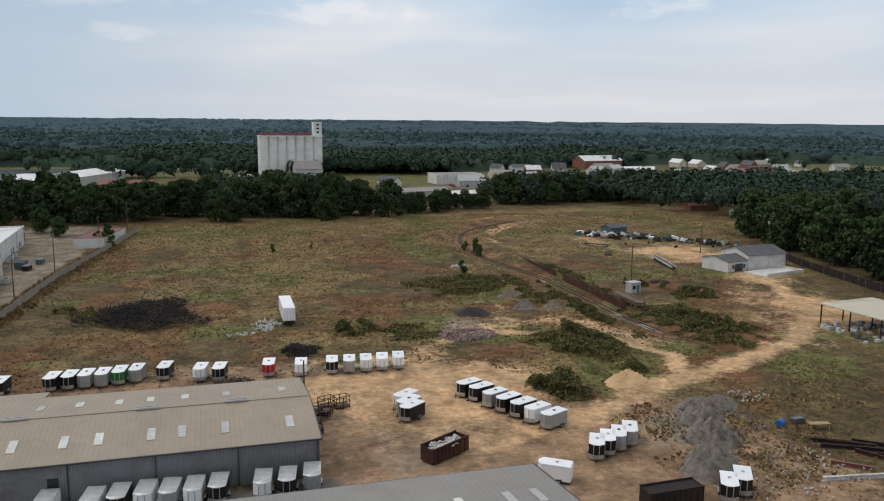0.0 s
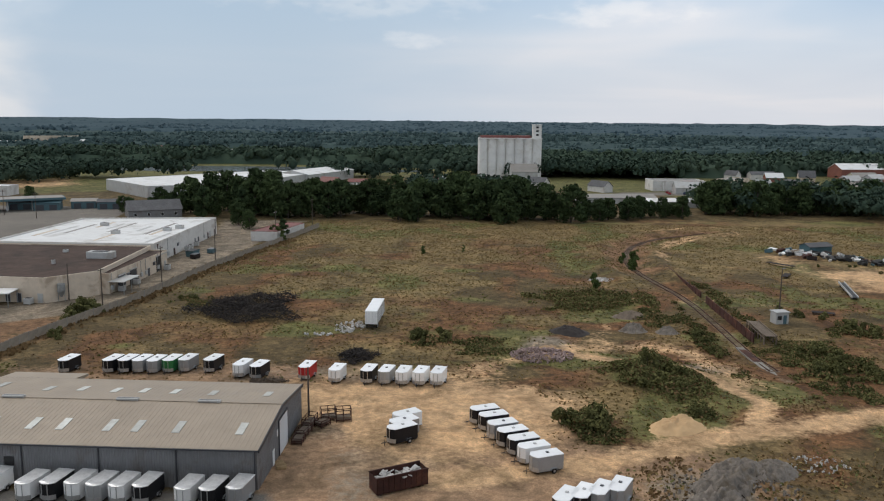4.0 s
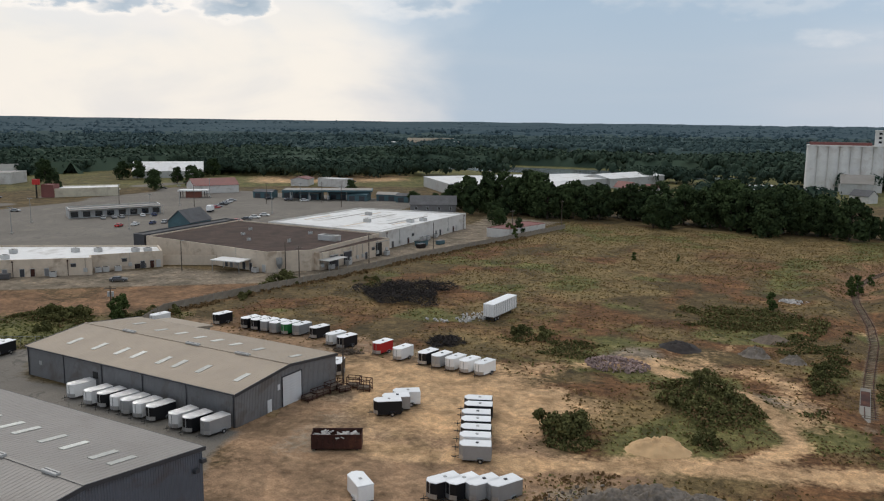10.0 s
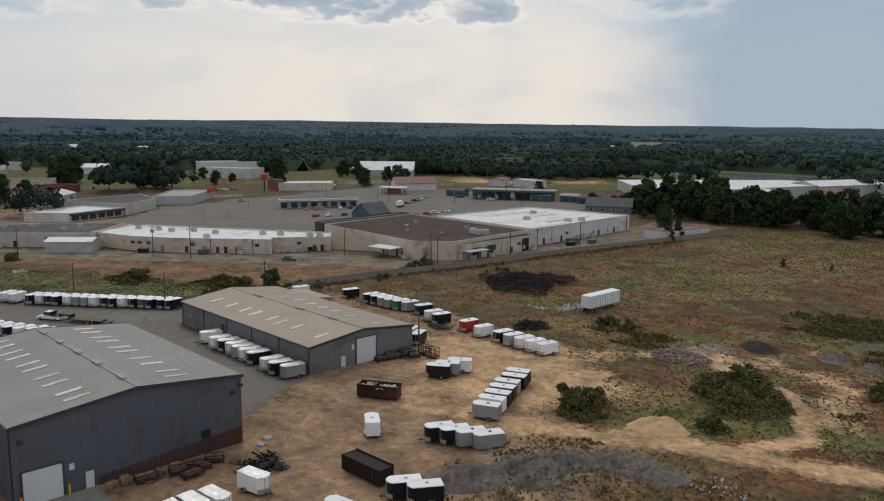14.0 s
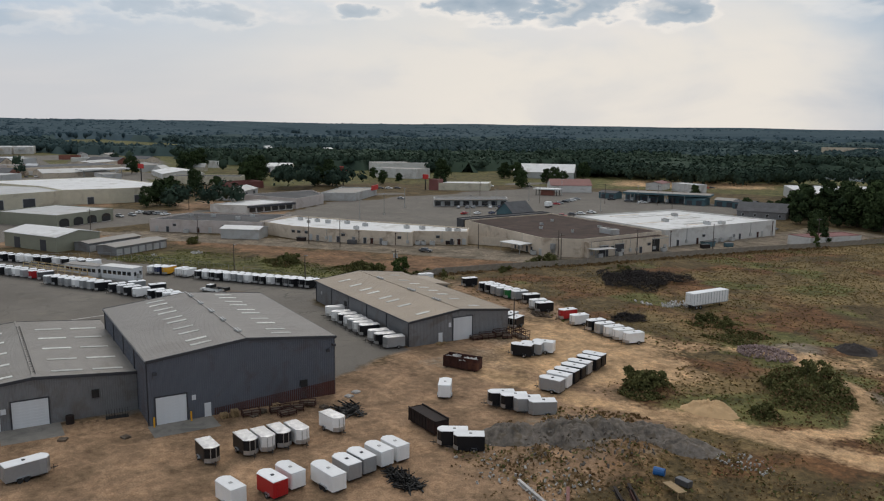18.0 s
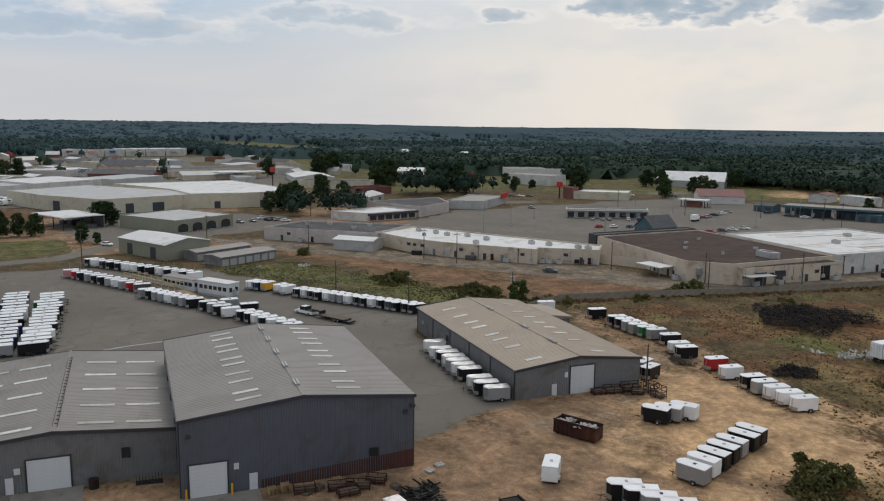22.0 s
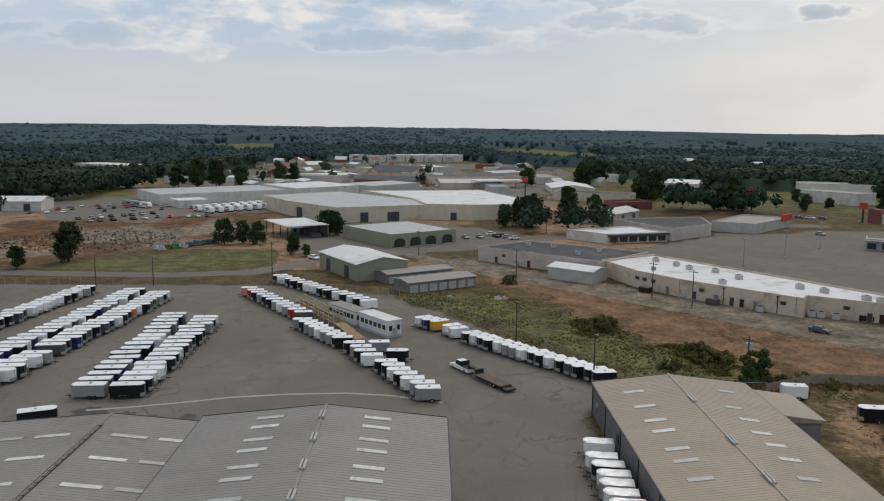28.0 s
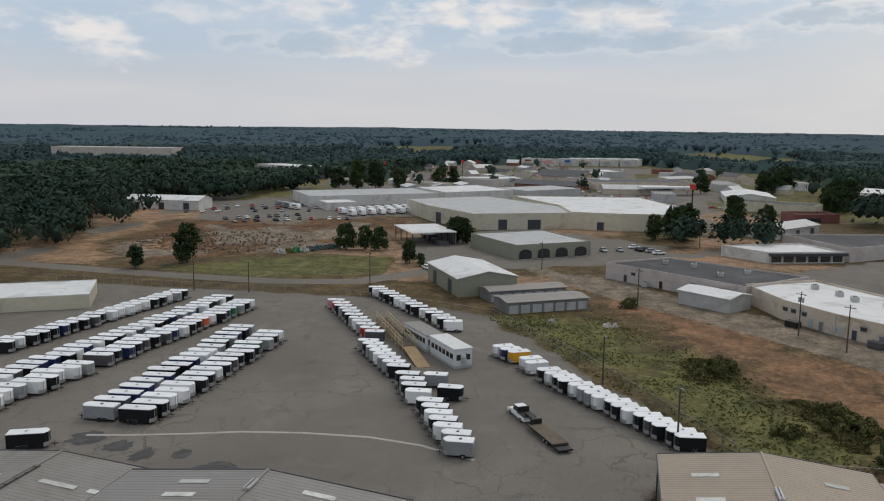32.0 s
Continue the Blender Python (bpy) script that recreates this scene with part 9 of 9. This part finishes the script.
tufts("brown_weeds", "patches of brown dead weeds", "weed_brown", AREA, 4000, lambda x, y, q: in_field(x, y) & (q < 2.4 * (wave(x, y, 9, 22) + 0.5 * wave(x, y, 31, 23) - 0.72)), 0.2, 0.22, 2, 2)
tufts("green_weeds", "patches of rank green weeds", "strip_green", AREA, 4500, lambda x, y, q: in_field(x, y) & (q < 3.0 * (wave(x, y, 17, 18) - 0.57)), 0.22, 0.26, 2, 3)
tufts("spoil_weeds", "brown weeds over the spoil heaps", "weed_brown", (52, 88, 76, 112), 500, lambda x, y, q: (np.hypot(x - 68, y - 94) < 15) & (q < 2.4 * (wave(x, y, 4, 47) - 0.42)), 0.22, 0.3, 2, 8)
tufts("yard_weeds", "weeds at the edge of the dirt yard", "weed_brown", (30, 110, 60, 135), 1800, lambda x, y, q: ~bare(x, y) & (inside(YARD, x, y) < 14) & ((x > 63) | (y > 125)) & (q < 2.2 * (wave(x, y, 7, 42) - 0.45)), 0.16, 0.2, 2, 4)
tufts("strip_weeds", "green weeds along the lot fence", "strip_green", (-150, -40, 60, 190), 5000, lambda x, y, q: (inside(GREEN_STRIP, x, y) > -3) & (inside(ASPHALT, x, y) < -0.5) & (q < 2.0 * (wave(x, y, 8, 17) - 0.2)), 0.2, 0.2, 2, 5)
tufts("fence_weeds", "rank weeds along the field fence", "weed_brown", (-62, -24, 120, 330), 1700, lambda x, y, q: (along([(-46, 112), (-46, 128), (-52, 140), (-50, 160), (-44.5, 188), (-40, 237), (-31, 290)], x, y) < 3.5) & (q < wave(x, y, 6, 44) * 1.3), 0.4, 0.6, 3, 6)


# ---- houses and shops of the far town, water, and distant plain buildings ----
def far_town():
    r = random.Random(61)
    walls = ["stucco_white", "stucco_white", "metal_light", "stucco", "brick_red", "metal_beige", "stucco_pink"]
    roofs = ["shingle", "roof_white", "roof_white", "metal_light", "roof_red", "roof_greige", "shingle"]
    words = {"stucco_white": "white", "metal_light": "grey metal", "stucco": "tan", "brick_red": "red brick", "metal_beige": "beige metal", "stucco_pink": "pale"}
    spots = []
    for cx, cy, rx, ry, n, big in ((-560, 20, 90, 150, 30, 2), (-700, 40, 80, 150, 24, 2), (-440, 160, 60, 60, 9, 2), (-560, -20, 90, 110, 14, 1), (-720, 60, 140, 130, 34, 1), (-860, -60, 110, 60, 16, 1), (-560, 190, 90, 50, 12, 1), (210, 520, 60, 30, 14, 1), (330, 560, 110, 60, 30, 1), (460, 610, 80, 50, 16, 0), (40, 520, 90, 25, 9, 0), (-160, 860, 190, 90, 40, 0), (-420, 900, 160, 80, 26, 0), (120, 700, 80, 60, 10, 0), (-40, 470, 60, 30, 8, 1), (-250, 430, 60, 30, 6, 1), (-900, 420, 120, 80, 10, 0), (-520, 1120, 90, 60, 8, 1), (300, 830, 200, 90, 18, 0)):
        for i in range(n):
            spots.append((cx + r.uniform(-rx, rx), cy + r.uniform(-ry, ry), big))
    kept = []
    for x, y, big in spots:
        size = r.uniform(26, 55) if big == 2 else r.uniform(10, 26) if big else r.uniform(9, 15)
        if any(math.hypot(x - a, y - b) < (size + s) * 0.62 for a, b, s in kept) or (-420 < x < -290 and -40 < y < 140) or (-520 < x < -380 and -120 < y < 90):
            continue
        kept.append((x, y, size))
        w = r.choice(walls)
        name, label = ("shop_building", f"{words[w]} low commercial building in the town") if size > 15 else ("house", f"small {words[w]} house among the trees")
        if size > 15 and r.random() < 0.5:
            a, h2 = r.uniform(0, 1.57), size * r.uniform(0.3, 0.5)
            ca, sa = math.cos(a), math.sin(a)
            block(name, label, [(x + ca * u - sa * v, y + sa * u + ca * v) for u, v in ((-size / 2, -h2 / 2), (size / 2, -h2 / 2), (size / 2, h2 / 2), (-size / 2, h2 / 2))], r.uniform(4, 6.5), w, r.choice(["roof_white", "roof_greige", "roof_black", "roof_white"]), "building", 0.4)
        else:
            gable(name, label, x, y, r.uniform(0, 180), size, size * r.uniform(0.5, 0.7), r.uniform(3, 4.5), r.uniform(5.5, 7.5), w, r.choice(roofs), "building")
    st = block("discount_store", "white discount store with a red front", [(144, 510), (176, 511), (175, 530), (143, 529)], 6.5, "stucco_white", "roof_greige", "store building")
    wall_box(st, "front_band", "red_sign", 2, 14, -10.4, -9.5, 2.5, 5.6, "red front band")
    wall_box(st, "shop_window", "glass", 3, 13, -10.3, -9.6, 0.3, 2.4)
    gable("school_building", "broad brick building with a white gabled roof", 330, 650, 10, 40, 18, 7, 11, "brick_red", "roof_white")
    block("strip_shop", "red brick shop row with a white sign", [(420, 560), (455, 566), (453, 580), (418, 574)], 6, "brick_red", "shingle")
    gable("storage_shed", "long low pale shed beyond the trees", 150, 425, 8, 60, 12, 3, 4.2, "metal_light", "roof_white", "shed")
    gable("storage_shed", "long low pale shed beyond the trees", 110, 440, 8, 40, 14, 3, 4.4, "metal_light", "roof_greige", "shed")
    gable("small_house", "low reddish shed at the far field edge", 232, 345, 0, 16, 7, 2.6, 3.4, "brick_red", "roof_red", "shed")
    gable("small_house", "small white house under the trees", 238, 322, 30, 9, 7, 3, 4.4, "stucco_white", "shingle", "house")
    lake = bmesh.new()
    ring = []
    for i in range(48):
        a = 2 * math.pi * i / 48
        k = 1 + 0.22 * noise.noise((math.cos(a) * 1.5, math.sin(a) * 1.5, 4))
        ring.append(lake.verts.new((-170 + 150 * k * math.cos(a), 664 + 36 * k * math.sin(a), 0.15)))
    lake.faces.new(ring)
    tagged(part("lake", lake, "water"), "still grey pond reflecting the sky", "pond", kind="structure")


far_town()
